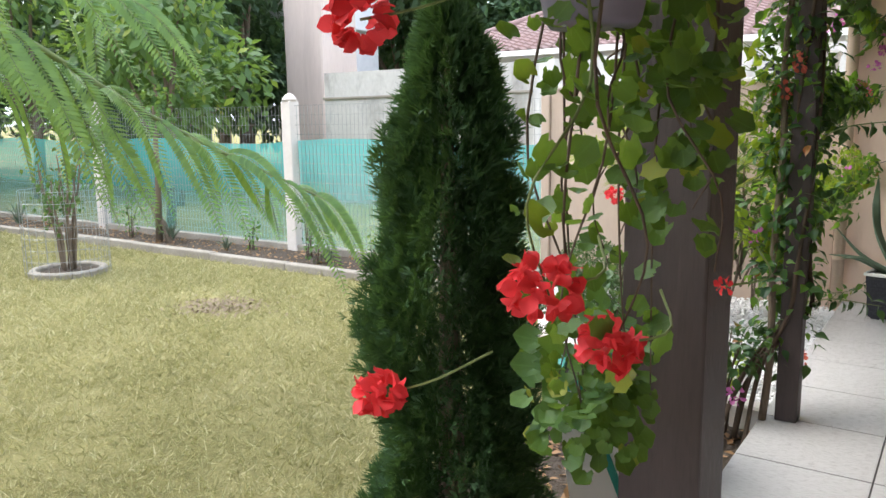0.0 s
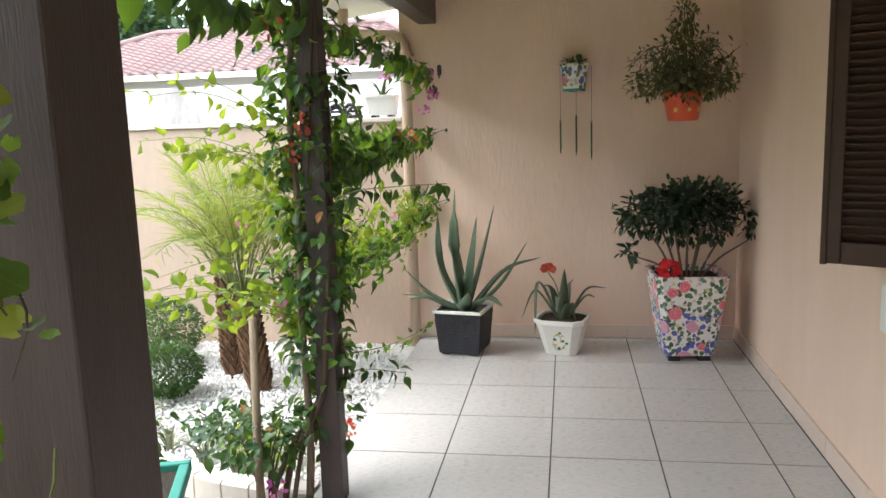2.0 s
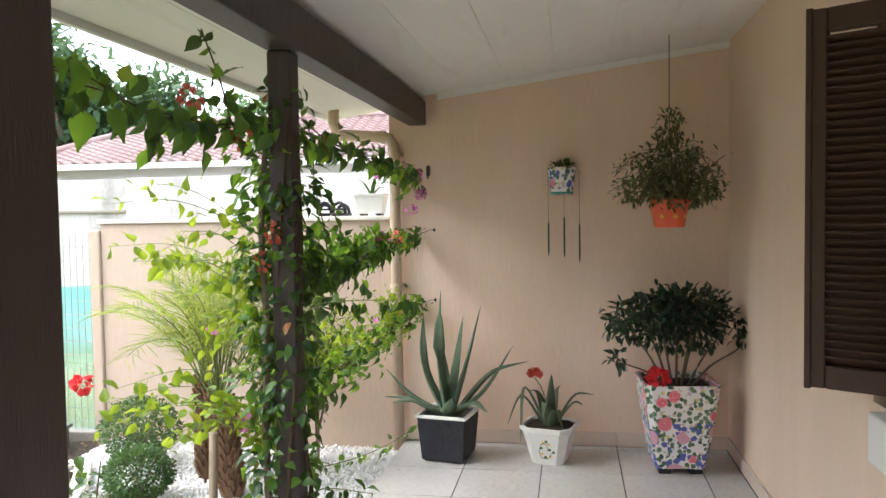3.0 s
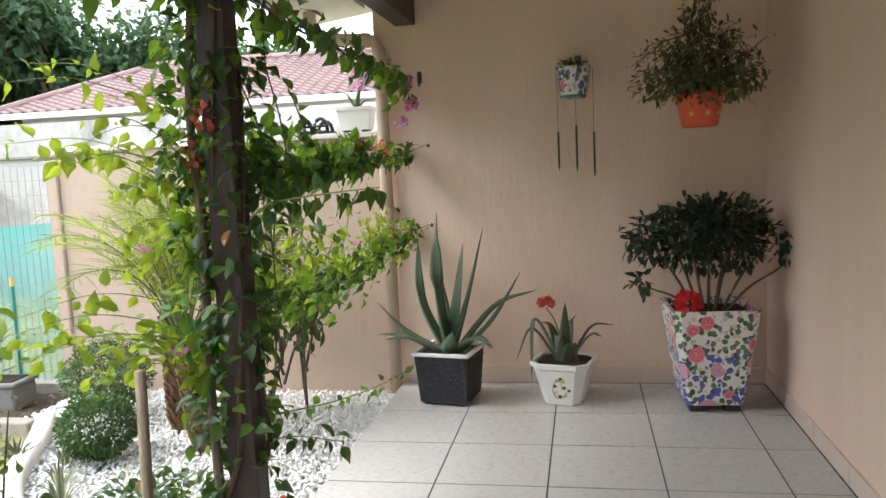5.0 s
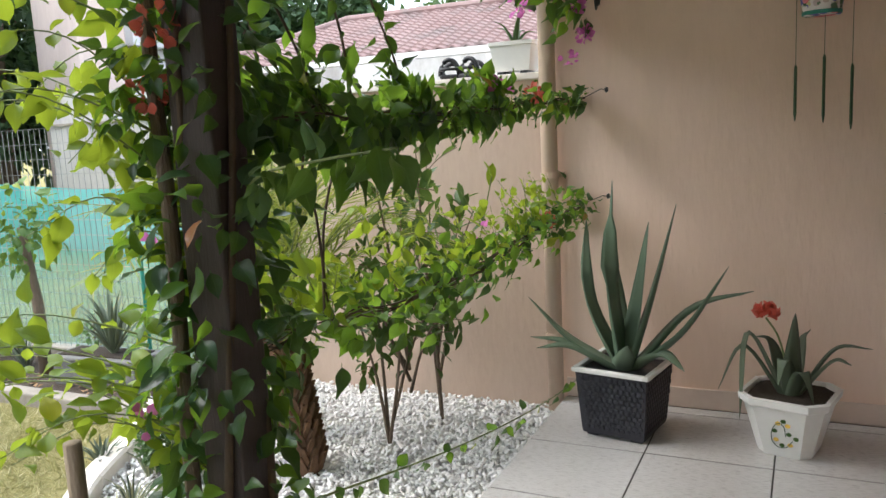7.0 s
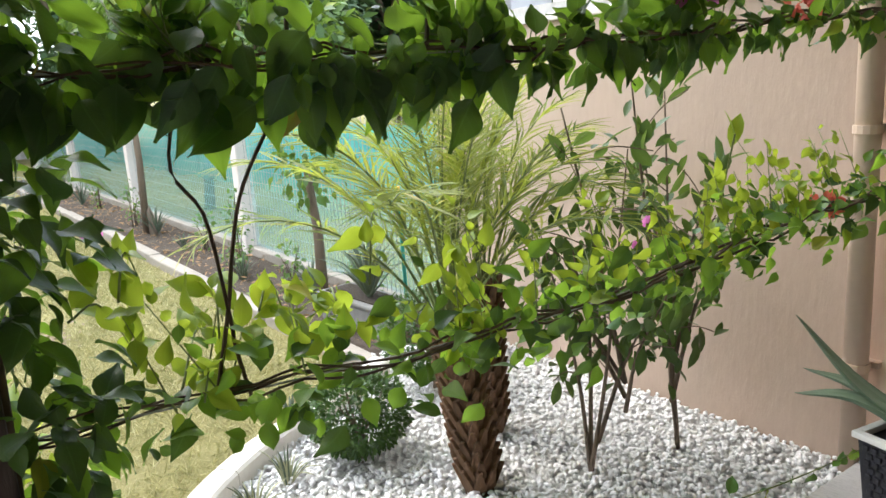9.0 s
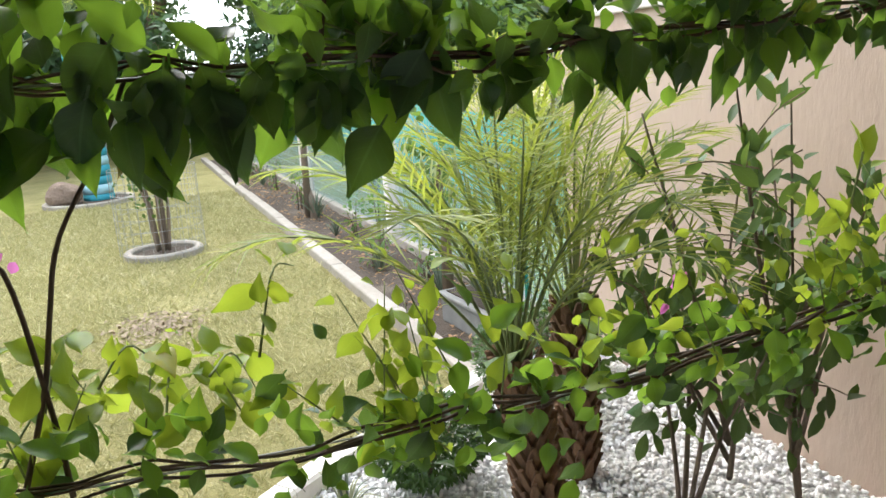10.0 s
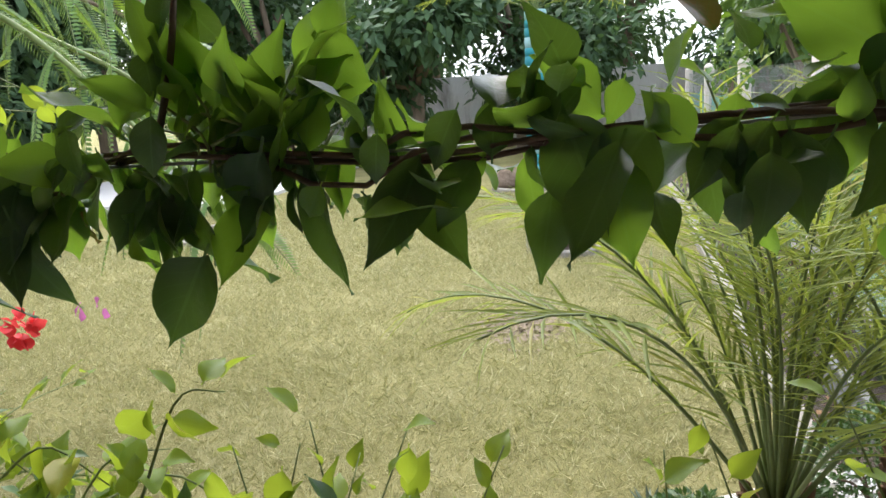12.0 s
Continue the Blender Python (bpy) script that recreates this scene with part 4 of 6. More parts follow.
# trunks winding up the post
for q in range(4):
    ph = rng.uniform(0, 6.28)
    foot = (-1.02 + rng.uniform(-0.10, 0.12), -1.50 + rng.uniform(-0.12, 0.12), LAWN_Z + 0.02)
    pts = [foot, (foot[0] * 0.5 - 0.44, -1.42, 0.20)]
    pts += [(-0.80 + 0.047 * math.cos(ph + z * 2.2), -1.35 + 0.047 * math.sin(ph + z * 2.2), z) for z in np.linspace(0.45, 1.85, 9)]
    s = spline(pts, 50)
    part("trunk", Geo().tube(s, [0.010 - 0.006 * i / 49 for i in range(50)], 7), M["stem"], vine, smooth=True)
s = spline([(-0.90, -1.42, LAWN_Z), (-0.875, -1.40, 0.25), (-0.885, -1.385, 0.7), (-0.87, -1.39, 1.1), (-0.885, -1.38, 1.45), (-0.86, -1.36, 1.82)], 40)
part("trunk", Geo().tube(s, [0.016 - 0.005 * i / 39 for i in range(40)], 8), M["bark"], vine, smooth=True)
# free shoots that lean out over the pebbles, two dark stems among them
SHOOTS = []
for pts in (((-0.80, -1.02, 0.84), (-0.82, -1.025, 0.90), (-0.82, -1.03, 0.965), (-0.82, -1.045, 1.09), (-0.82, -1.08, 1.16), (-0.81, -1.05, 1.28)),
            ((-0.80, -1.07, 0.84), (-0.82, -1.03, 0.96), (-0.825, -1.012, 1.04), (-0.82, -0.99, 1.12), (-0.82, -0.935, 1.21), (-0.80, -0.90, 1.28)),
            ((-0.80, -1.02, 1.28), (-0.83, -1.06, 1.42), (-0.85, -1.16, 1.60), (-0.83, -1.22, 1.79)),
            ((-0.79, -0.92, 1.28), (-0.82, -0.90, 1.45), (-0.84, -0.94, 1.62), (-0.82, -0.98, 1.78)),
            ((-0.79, -0.70, 1.285), (-0.81, -0.68, 1.40), (-0.86, -0.70, 1.56)),
            ((-0.82, -1.74, 1.75), (-0.84, -1.77, 1.88), (-0.87, -1.82, 2.02))):
    SHOOTS.append(spline(pts, 24))
    part("stem", Geo().tube(spline(pts, 24), [0.0034 - 0.001 * i / 23 for i in range(24)], 6), M["stem"], vine, smooth=True)
sets = []
for q in range(26):
    z0 = rng.uniform(0.62, 1.4)
    a = np.array((-0.85, -1.33, z0))
    out_d = np.array((-rng.uniform(0.22, 0.64), rng.uniform(-0.30, 0.12), rng.uniform(-0.05, 0.28)))
    s = spline([a, a + out_d * 0.55 + (0, 0, 0.07), a + out_d], 12)
    part("shoot", Geo().tube(s, [0.0022 - 0.0013 * i / 11 for i in range(12)], 5), M["green_stem"], vine, smooth=True)
    sets.append(strand(s, 15, 0.062, 0.45, 0.012))
for q in range(8):
    # shoots over the lawn side of the wires
    a = np.array((-0.84, -1.22 + 0.06 * q, rng.uniform(0.82, 1.02)))
    out_d = np.array((-rng.uniform(0.06, 0.18), rng.uniform(-0.05, 0.12), rng.uniform(-0.12, 0.10)))
    s = spline([a, a + out_d * 0.5 + (0, 0, 0.05), a + out_d], 10)
    part("shoot", Geo().tube(s, [0.0020 - 0.0012 * i / 9 for i in range(10)], 5), M["green_stem"], vine, smooth=True)
    sets.append(strand(s, 10, 0.06, 0.5, 0.012))
for q in range(42):
    # upright young shoots from the lower wire
    a = np.array(W2[rng.integers(3, 23)]) + rng.normal(size=3) * 0.02
    out_d = np.array((-rng.uniform(-0.02, 0.14), rng.uniform(-0.08, 0.08), rng.uniform(0.06, 0.20)))
    s = spline([a, a + out_d * 0.5, a + out_d], 8)
    part("shoot", Geo().tube(s, [0.0015 - 0.0007 * i / 7 for i in range(8)], 5), M["green_stem"], vine, smooth=True)
    sets.append(strand(s, 8, 0.047, 0.3, 0.008))
p, d, up, sz = joined(*sets)
scatter("young_foliage", LEAF, p, d, up, sz, M["vine_young"], vine, "bright yellow-green young leaves")
UP1 = []
for q in range(46):
    i = 9 + (q * 5) % 15
    a = np.array(W1[i]) + rng.normal(size=3) * 0.012
    e = a + np.array((-rng.uniform(-0.02, 0.12), rng.uniform(-0.08, 0.08), rng.uniform(0.04, 0.16) * (1.0 if i > 15 else 0.5)))
    twig = spline([a, (a + e) / 2 + (0.01, 0.03 * math.sin(q * 2.1), 0), e], 7)
    part("shoot", Geo().tube(twig, 0.0013, 5), M["green_stem"], vine, smooth=True)
    UP1.append(twig)
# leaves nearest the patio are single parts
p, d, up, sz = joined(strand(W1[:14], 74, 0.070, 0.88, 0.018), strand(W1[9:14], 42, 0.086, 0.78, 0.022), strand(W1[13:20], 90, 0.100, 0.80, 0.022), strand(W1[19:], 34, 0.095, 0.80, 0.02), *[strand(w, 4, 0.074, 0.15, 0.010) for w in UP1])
# rising leaves and a fifth of the hanging ones get the painted-in light
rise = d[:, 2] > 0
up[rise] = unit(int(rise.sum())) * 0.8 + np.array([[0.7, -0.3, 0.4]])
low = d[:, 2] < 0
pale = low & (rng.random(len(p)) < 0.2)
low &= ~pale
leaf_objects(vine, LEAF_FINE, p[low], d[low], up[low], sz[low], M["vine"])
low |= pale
leaf_objects(vine, LEAF_FINE, p[pale], d[pale], up[pale], sz[pale], M["vine_lit"])
leaf_objects(vine, LEAF_FINE, p[~low], d[~low], up[~low], sz[~low], M["vine_lit"])
sets = [strand(W1, 240, 0.058, 0.55, 0.028), strand(W2, 520, 0.054, 0.45, 0.040), strand(W0, 330, 0.085, 0.75, 0.035), strand(W3, 34, 0.062, 0.9, 0.006),
        strand(W4, 24, 0.055, 0.85, 0.006), strand(W5, 36, 0.055, 0.8, 0.006)] + [strand(w, 16, 0.062, 0.6, 0.012) for w in SHOOTS[2:]]
for z, n, r in ((0.35, 110, 0.13), (0.6, 200, 0.14), (0.85, 270, 0.155), (1.1, 270, 0.155), (1.35, 270, 0.155), (1.6, 250, 0.15), (1.8, 140, 0.13)):
    sets.append(cloud(n, (-0.84, -1.33, z), (r, r, 0.17), 0.060, 0.8, 0.5))
p, d, up, sz = joined(*sets)
keep = ~((np.abs(p[:, 0] + 0.80) < 0.038) & (np.abs(p[:, 1] + 1.35) < 0.038))
front = (p[:, 0] - p[:, 1] * 0.6 > -0.035) & (np.abs(p[:, 1] + 1.33) < 0.22) & (np.abs(p[:, 0] + 0.80) < 0.12)
keep &= ~(front & (rng.random(len(p)) < 0.2))
# lit colouring by chance, more often on the lawn side and lower wire
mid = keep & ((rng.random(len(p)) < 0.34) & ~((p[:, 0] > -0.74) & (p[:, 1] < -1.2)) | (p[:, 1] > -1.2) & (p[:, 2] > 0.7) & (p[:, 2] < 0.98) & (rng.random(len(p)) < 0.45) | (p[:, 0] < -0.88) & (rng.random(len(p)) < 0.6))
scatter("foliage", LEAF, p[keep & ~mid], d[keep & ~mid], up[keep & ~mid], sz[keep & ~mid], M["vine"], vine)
scatter("lit_foliage", LEAF, p[mid], d[mid], up[mid], sz[mid], M["vine_lit"], vine)
# bracts
for c, n, key in (((-0.78, 0.86, 1.72), 26, "pink_petal"), ((-0.76, 0.90, 1.60), 16, "pink_petal"), ((-0.80, 0.80, 1.50), 8, "pink_petal"), ((-0.86, -1.30, 0.98), 2, "pink_petal"),
                  ((-0.95, -1.40, 0.75), 3, "pink_petal"), ((-0.97, -1.52, 0.12), 10, "pink_petal"), ((-0.79, 0.30, 1.345), 14, "coral_petal"), ((-0.82, 0.50, 0.875), 14, "coral_petal"),
                  ((-0.83, -1.42, 1.42), 10, "coral_petal"), ((-0.88, -1.40, 1.32), 10, "coral_petal"), ((-0.80, -1.15, 0.20), 12, "coral_petal"), ((-0.76, -0.1, 1.36), 5, "pink_petal"),
                  ((-1.2, -1.1, 1.05), 2, "pink_petal"), ((-0.795, -0.24, 0.935), 2, "pink_petal"), ((-0.82, -2.0, 1.80), 9, "coral_petal"), ((-0.81, -1.7, 1.72), 8, "coral_petal")):
    n *= 2
    u = unit(n)
    scatter("bract", PETAL, np.array(c) + u * 0.022, u + rng.normal(size=(n, 3)) * 0.4, unit(n), rng.uniform(0.016, 0.030, n), M[key], vine)

# ---- pots on the patio ----


def pot_wicker():
    t = thing("planter", "square black wicker-pattern plastic planter with a white rim", "planter", (-0.565, 0.66, 0), -10)
    b, top, h = 0.125, 0.150, 0.285
    part("body", Geo().taper([(b, b, 0.012), (b + 0.004, b + 0.004, 0.03), (top - 0.004, top - 0.004, h - 0.02)]), M["black_plastic"], t)
    for sx in (-1, 1):
        for sy in (-1, 1):
            part("foot", Geo().box((sx * 0.09 - 0.025, sy * 0.09 - 0.025, 0), (sx * 0.09 + 0.025, sy * 0.09 + 0.025, 0.014), bev=0.003), M["black_plastic"], t)
    g = Geo()
    for side in range(4):
        m = Matrix.Rotation(side * math.pi / 2, 4, "Z")
        for r in range(11):
            z = 0.034 + r * 0.0205
            hw = b + (top - b) * (z / h)
            cols = 11
            for c in range(cols):
                x = -hw + 0.012 + (2 * hw - 0.024) * (c + (0.5 if r % 2 else 0.1)) / cols
                if x > hw - 0.018:
                    continue
                g.box((x, -hw - 0.006, z), (x + 0.017, -hw + 0.002, z + 0.0165), m, bev=0.0035)
    part("weave", g, M["black_plastic"], t, kind="stuff")
    g = Geo()
    for side in range(4):
        g.box((-top - 0.008, -top - 0.008, h - 0.018), (top - 0.014, -top + 0.014, h), Matrix.Rotation(side * math.pi / 2, 4, "Z"), bev=0.003)
    part("rim", g, M["white_plastic"], t, "narrow white rim")
    part("soil", Geo().box((-top + 0.012, -top + 0.012, h - 0.05), (top - 0.012, top - 0.012, h - 0.03)), M["pot_soil"], t)
    return t


def fleshy_leaf(g, base, tip, sag, width, thick, n=12):
    """A thick channelled leaf that tapers to a point along a bent line."""
    a, b = np.array(base, float), np.array(tip, float)
    mid = (a + b) / 2 + np.array(sag, float)
    line = spline([a, mid, b], n)
    vs, fs = [], []
    for i, p in enumerate(line):
        s = i / (n - 1)
        q = np.array(line[min(i + 1, n - 1)]) - np.array(line[max(i - 1, 0)])
        q = Vector(q).normalized()
        side = q.cross(Vector((0, 0, 1)))
        side = side.normalized() if side.length > 0.05 else Vector((1, 0, 0))
        up = side.cross(q).normalized()
        w = width * (1 - s) ** 0.75 * (0.8 + 0.4 * min(1, s * 4)) + 0.001
        th = thick * (1 - s) ** 0.8 + 0.001
        P = Vector(p)
        for u, v in ((-1, 0.45), (-0.5, 0.05), (0, -0.05), (0.5, 0.05), (1, 0.45), (0.55, -0.6), (0, -0.9), (-0.55, -0.6)):
            vs.append(P + side * (u * w / 2) + up * (v * th))
    for i in range(n - 1):
        for k in range(8):
            k2 = (k + 1) % 8
            fs.append((i * 8 + k, i * 8 + k2, (i + 1) * 8 + k2, (i + 1) * 8 + k))
    fs.append(tuple(range(8)))
    fs.append(tuple(reversed([(n - 1) * 8 + k for k in range(8)])))
    g.add(vs, fs)
    return g


pot_wicker()
aloe = thing("aloe_plant", "large grey-green aloe with long pointed leaves in the wicker planter", "aloe", (-0.565, 0.66, 0.255))
for tip, sag, w in (((-0.04, 0.02, 0.76), (-0.03, 0, 0), 0.085), ((0.20, 0.04, 0.66), (0.0, 0, -0.03), 0.085), ((0.40, -0.06, 0.44), (0.02, 0, -0.04), 0.08), ((0.48, 0.04, 0.33), (0.0, 0, 0.09), 0.075),
                    ((-0.16, 0.07, 0.60), (-0.06, 0, -0.02), 0.07), ((0.08, 0.12, 0.58), (0, 0, -0.02), 0.07), ((-0.36, -0.10, 0.30), (-0.02, 0, -0.02), 0.075), ((-0.30, -0.20, 0.12), (-0.02, 0, 0.05), 0.07),
                    ((0.26, -0.19, 0.07), (0.02, 0, 0.07), 0.07), ((0.06, -0.22, 0.16), (0, -0.02, 0.01), 0.08), ((-0.08, 0.14, 0.52), (0, 0.03, 0), 0.06), ((-0.40, 0.02, 0.10), (-0.02, 0, 0.04), 0.055)):
    a = (tip[0] * 0.06, tip[1] * 0.06, 0.0)
    part("leaf", fleshy_leaf(Geo(), a, tip, sag, w * 1.3, 0.026), M["aloe"], aloe, smooth=True)

wp = thing("planter", "small white tapered planter with painted vine print", "planter", (0.045, 0.66, 0), -14)
lv = [(0.092, 0.092, 0.0), (0.097, 0.097, 0.012), (0.140, 0.140, 0.19), (0.155, 0.155, 0.20), (0.157, 0.157, 0.225), (0.140, 0.140, 0.226), (0.134, 0.134, 0.19)]


def chamfered(levels, cut=0.35):
    g = Geo()
    vs, fs = [], []
    for hx, hy, z in levels:
        c = hx * cut
        vs += [(-hx + c, -hy, z), (hx - c, -hy, z), (hx, -hy + c, z), (hx, hy - c, z), (hx - c, hy, z), (-hx + c, hy, z), (-hx, hy - c, z), (-hx, -hy + c, z)]
    for i in range(len(levels) - 1):
        for k in range(8):
            k2 = (k + 1) % 8
            fs.append((i * 8 + k, i * 8 + k2, (i + 1) * 8 + k2, (i + 1) * 8 + k))
    fs.append(tuple(reversed(range(8))))
    fs.append(tuple((len(levels) - 1) * 8 + k for k in range(8)))
    return g.add(vs, fs)


part("body", chamfered(lv), M["white_plastic"], wp)
part("soil", chamfered([(0.130, 0.130, 0.18), (0.132, 0.132, 0.214)]), M["pot_soil"], wp)
sp = []
for k in range(9):
    w = k * 0.75
    sp.append((0.0 + 0.045 * math.cos(w) * (0.4 + k * 0.07), 0.09 + 0.05 * math.sin(w)))


def on_face(x, z):
    return (x, -(0.098 + (z - 0.012) / 0.178 * 0.042) - 0.003, z)


part("print", Geo().tube([on_face(x, z) for x, z, _ in spline([(q[0], q[1], 0) for q in sp], 40)], 0.0016, 4), M["chime"], wp, "dark painted tendrils")
for k in range(9):
    x, z = sp[k]
    g = Geo()
    c = Vector(on_face(x + 0.012, z + 0.01))
    g.add([c + Vector((0.010 * math.cos(w), 0, 0.008 * math.sin(w))) for w in [i * math.pi / 4 for i in range(8)]], [tuple(range(8))])
    part("painted_leaf", g, M["yellow_paint"] if k % 2 else M["topiary"], wp)

brom = thing("bromeliad", "grey-green potted bromeliad with one coral flower", "houseplant", (0.045, 0.66, 0.20))
for tip, sag, w in (((-0.19, -0.05, 0.02), (-0.02, 0, 0.14), 0.035), ((-0.13, -0.06, -0.06), (-0.04, 0, 0.22), 0.04), ((0.20, -0.02, 0.16), (0.0, 0, 0.07), 0.045), ((0.15, -0.05, 0.12), (0.02, 0, 0.06), 0.045),
                    ((-0.03, -0.10, 0.06), (0, -0.02, 0.10), 0.055), ((0.05, 0.08, 0.18), (0, 0.03, 0.05), 0.05), ((-0.10, 0.08, 0.15), (0, 0.03, 0.06), 0.05), ((0.06, -0.11, 0.02), (0, -0.02, 0.09), 0.055), ((0.01, -0.02, 0.25), (0, 0, 0), 0.075)):
    part("leaf", fleshy_leaf(Geo(), (tip[0] * 0.1, tip[1] * 0.1, 0), tuple(1.3 * q for q in tip), tuple(1.3 * q for q in sag), w * 1.15, 0.012), M["bromeliad"], brom, smooth=True)
part("flower_stalk", Geo().tube(spline([(0, 0, 0.05), (-0.04, -0.01, 0.22), (-0.085, -0.02, 0.30)], 10), 0.004, 6), M["green_stem"], brom)
n = 46
u = unit(n)
u[:, 2] = np.abs(u[:, 2]) * 0.8
scatter("flower", PETAL, np.array([-0.085, -0.02, 0.31]) + u * 0.018, u, unit(n), rng.uniform(0.028, 0.045, n), M["coral_petal"], brom, "coral-red flower head", kind="")

fp = thing("planter", "tall square planter covered in a rose-print cloth on black feet", "planter", (0.765, 0.615, 0), 4)
H = 0.51
b, top = 0.135, 0.205
g = Geo()
lev = []
for i in range(13):
    s = i / 12
    hw = b + (top - b) * s ** 0.85
    lev.append((hw, hw, 0.035 + (H - 0.035) * s))
lev += [(top + 0.004, top + 0.004, H + 0.006), (top - 0.016, top - 0.016, H + 0.004), (top - 0.02, top - 0.02, H - 0.05)]
part("body", chamfered(lev, 0.16), M["floral"], fp, "rose-print cloth cover")
part("soil", chamfered([(top - 0.022, top - 0.022, H - 0.06), (top - 0.021, top - 0.021, H - 0.03)], 0.16), M["pot_soil"], fp)
for sx in (-1, 1):
    for sy in (-1, 1):
        part("foot", Geo().box((sx * 0.085 - 0.035, sy * 0.085 - 0.035, 0), (sx * 0.085 + 0.035, sy * 0.085 + 0.035, 0.036), bev=0.005), M["black_plastic"], fp)
ft = thing("potted_tree", "bushy dark-leaved desert-rose shrub in the rose-print planter", "potted plant", (0.765, 0.62, H - 0.03))
TIPS = [(-0.30, -0.05, 0.42), (-0.20, 0.10, 0.47), (0.0, -0.05, 0.50), (0.16, 0.08, 0.47), (0.30, -0.02, 0.42), (0.10, -0.14, 0.50), (-0.12, -0.15, 0.46), (0.38, -0.04, 0.28), (-0.34, -0.12, 0.18)]
for k, tip in enumerate(TIPS):
    a = (tip[0] * 0.22, tip[1] * 0.3, 0)
    m1 = (tip[0] * 0.5, tip[1] * 0.5, tip[2] * 0.35 + 0.02)
    part("branch", Geo().tube(spline([a, m1, (tip[0] * 0.85, tip[1] * 0.9, tip[2] * 0.75), tip], 14), [0.0085 - 0.006 * i / 13 for i in range(14)], 6), M["bark"], ft, smooth=True)
p, d, up, sz = joined(cloud(1300, (-0.01, 0, 0.38), (0.36, 0.22, 0.17), 0.055, 1.0, 0.1), cloud(420, (0.02, -0.04, 0.47), (0.27, 0.18, 0.10), 0.055, 1.0, -0.1), cloud(90, (0.37, -0.05, 0.32), (0.10, 0.10, 0.09), 0.06),
                      cloud(90, (-0.30, -0.06, 0.38), (0.10, 0.12, 0.10), 0.06), cloud(26, (-0.34, -0.12, 0.17), (0.05, 0.05, 0.06), 0.06))
scatter("foliage", LEAF_OVAL, p, d, up, sz, M["ficus"], ft)
n = 60
u = unit(n)
scatter("flower", PETAL, np.array([-0.12, -0.17, 0.07]) + u * 0.03, u, unit(n), rng.uniform(0.03, 0.05, n), M["red_petal"], ft, "scarlet flower", kind="")

# hanging basket under the ceiling
hb = thing("hanging_basket", "orange-red plastic hanging pot with trailing small-leaved plant", "hanging plant", (0.71, 0.46, 1.385))
part("pot", Geo().lathe([(0.001, 0.0), (0.075, 0.0), (0.082, 0.008), (0.105, 0.13), (0.118, 0.138), (0.118, 0.155), (0.105, 0.156), (0.10, 0.13), (0.001, 0.128)], 28), M["red_plastic"], hb, smooth=True)
for w in (-2.1, -1.35, -0.7):
    g = Geo()
    c = Vector((0.094 * math.cos(w), 0.094 * math.sin(w), 0.06))
    tx, tz = Vector((-math.sin(w), math.cos(w), 0)), Vector((0, 0, 1))
    nrm = Vector((math.cos(w), math.sin(w), 0.0))
    star = []
    for k in range(12):
        r = 0.018 if k % 2 == 0 else 0.007
        star.append(c + nrm * 0.004 + tx * (r * math.cos(k * math.pi / 6)) + (tz + nrm * 0.19) * (r * math.sin(k * math.pi / 6)))
    g.add(star, [tuple(range(12))])
    part("flower_print", g, M["yellow_paint"], hb, "yellow flower print")
ztop = ceiling_z(0.71) - 1.385
for k in range(3):
    w = k * 2.094 + 0.5
    part("hanger", Geo().tube([(0.11 * math.cos(w), 0.11 * math.sin(w), 0.15), (0.01 * math.cos(w), 0.01 * math.sin(w), 0.62)], 0.002, 5), M["hook_metal"], hb)
part("hook", Geo().tube([(0, 0, 0.60), (0.012, 0, 0.63), (0.0, 0, 0.66), (0, 0, ztop - 0.002)], 0.0025, 6), M["hook_metal"], hb)
sets = [cloud(1350, (0.02, 0, 0.22), (0.31, 0.25, 0.10), 0.040, 0.8, 0.35), cloud(560, (0.0, 0, 0.36), (0.18, 0.16, 0.13), 0.038, 0.8, 0.1), cloud(200, (0.0, 0.0, 0.54), (0.08, 0.08, 0.13), 0.036)]
for k in range(22):
    w = k * 2 * math.pi / 22 + rng.uniform(-0.2, 0.2)
    L = rng.uniform(0.26, 0.37)
    if math.cos(w) > 0:
        L *= 0.9
    tip = (L * math.cos(w), L * math.sin(w), 0.18 + rng.uniform(-0.10, 0.22))
    s = spline([(0.03 * math.cos(w), 0.03 * math.sin(w), 0.13), (tip[0] * 0.55, tip[1] * 0.55, 0.30 + rng.uniform(-0.02, 0.12)), tip], 12)
    part("stem", Geo().tube(s, 0.0018, 4), M["stem"], hb)
    sets.append(strand(s, 26, 0.034, 0.6, 0.016))
p, d, up, sz = joined(*sets)
scatter("foliage", LEAF_OVAL, p, d, up, sz, M["hanging"], hb)

# wall pot with wind chimes
wc = thing("wall_planter", "small printed pot with wind chimes hung on the stucco wall", "wall planter", (0.125, 0.905, 1.585))
part("pot", Geo().lathe([(0.001, 0.0), (0.062, 0.0), (0.066, 0.012), (0.085, 0.15), (0.090, 0.152), (0.090, 0.165), (0.08, 0.166), (0.078, 0.14), (0.001, 0.138)], 24, squash=0.88), M["floral"], wc, "rose-print pot", smooth=True)
part("base_band", Geo().lathe([(0.067, 0.002), (0.0685, 0.014), (0.0665, 0.016), (0.065, 0.004)], 24, squash=0.88), M["teal_paint"], wc, "teal base band")
part("bracket", Geo().box((-0.012, 0.06, 0.13), (0.012, 0.084, 0.17)), M["hook_metal"], wc)
p, d, up, sz = cloud(90, (0, 0, 0.175), (0.075, 0.06, 0.03), 0.035, 0.6, -0.3)
scatter("foliage", LEAF_SMALL, p, d, up, sz, M["topiary"], wc)
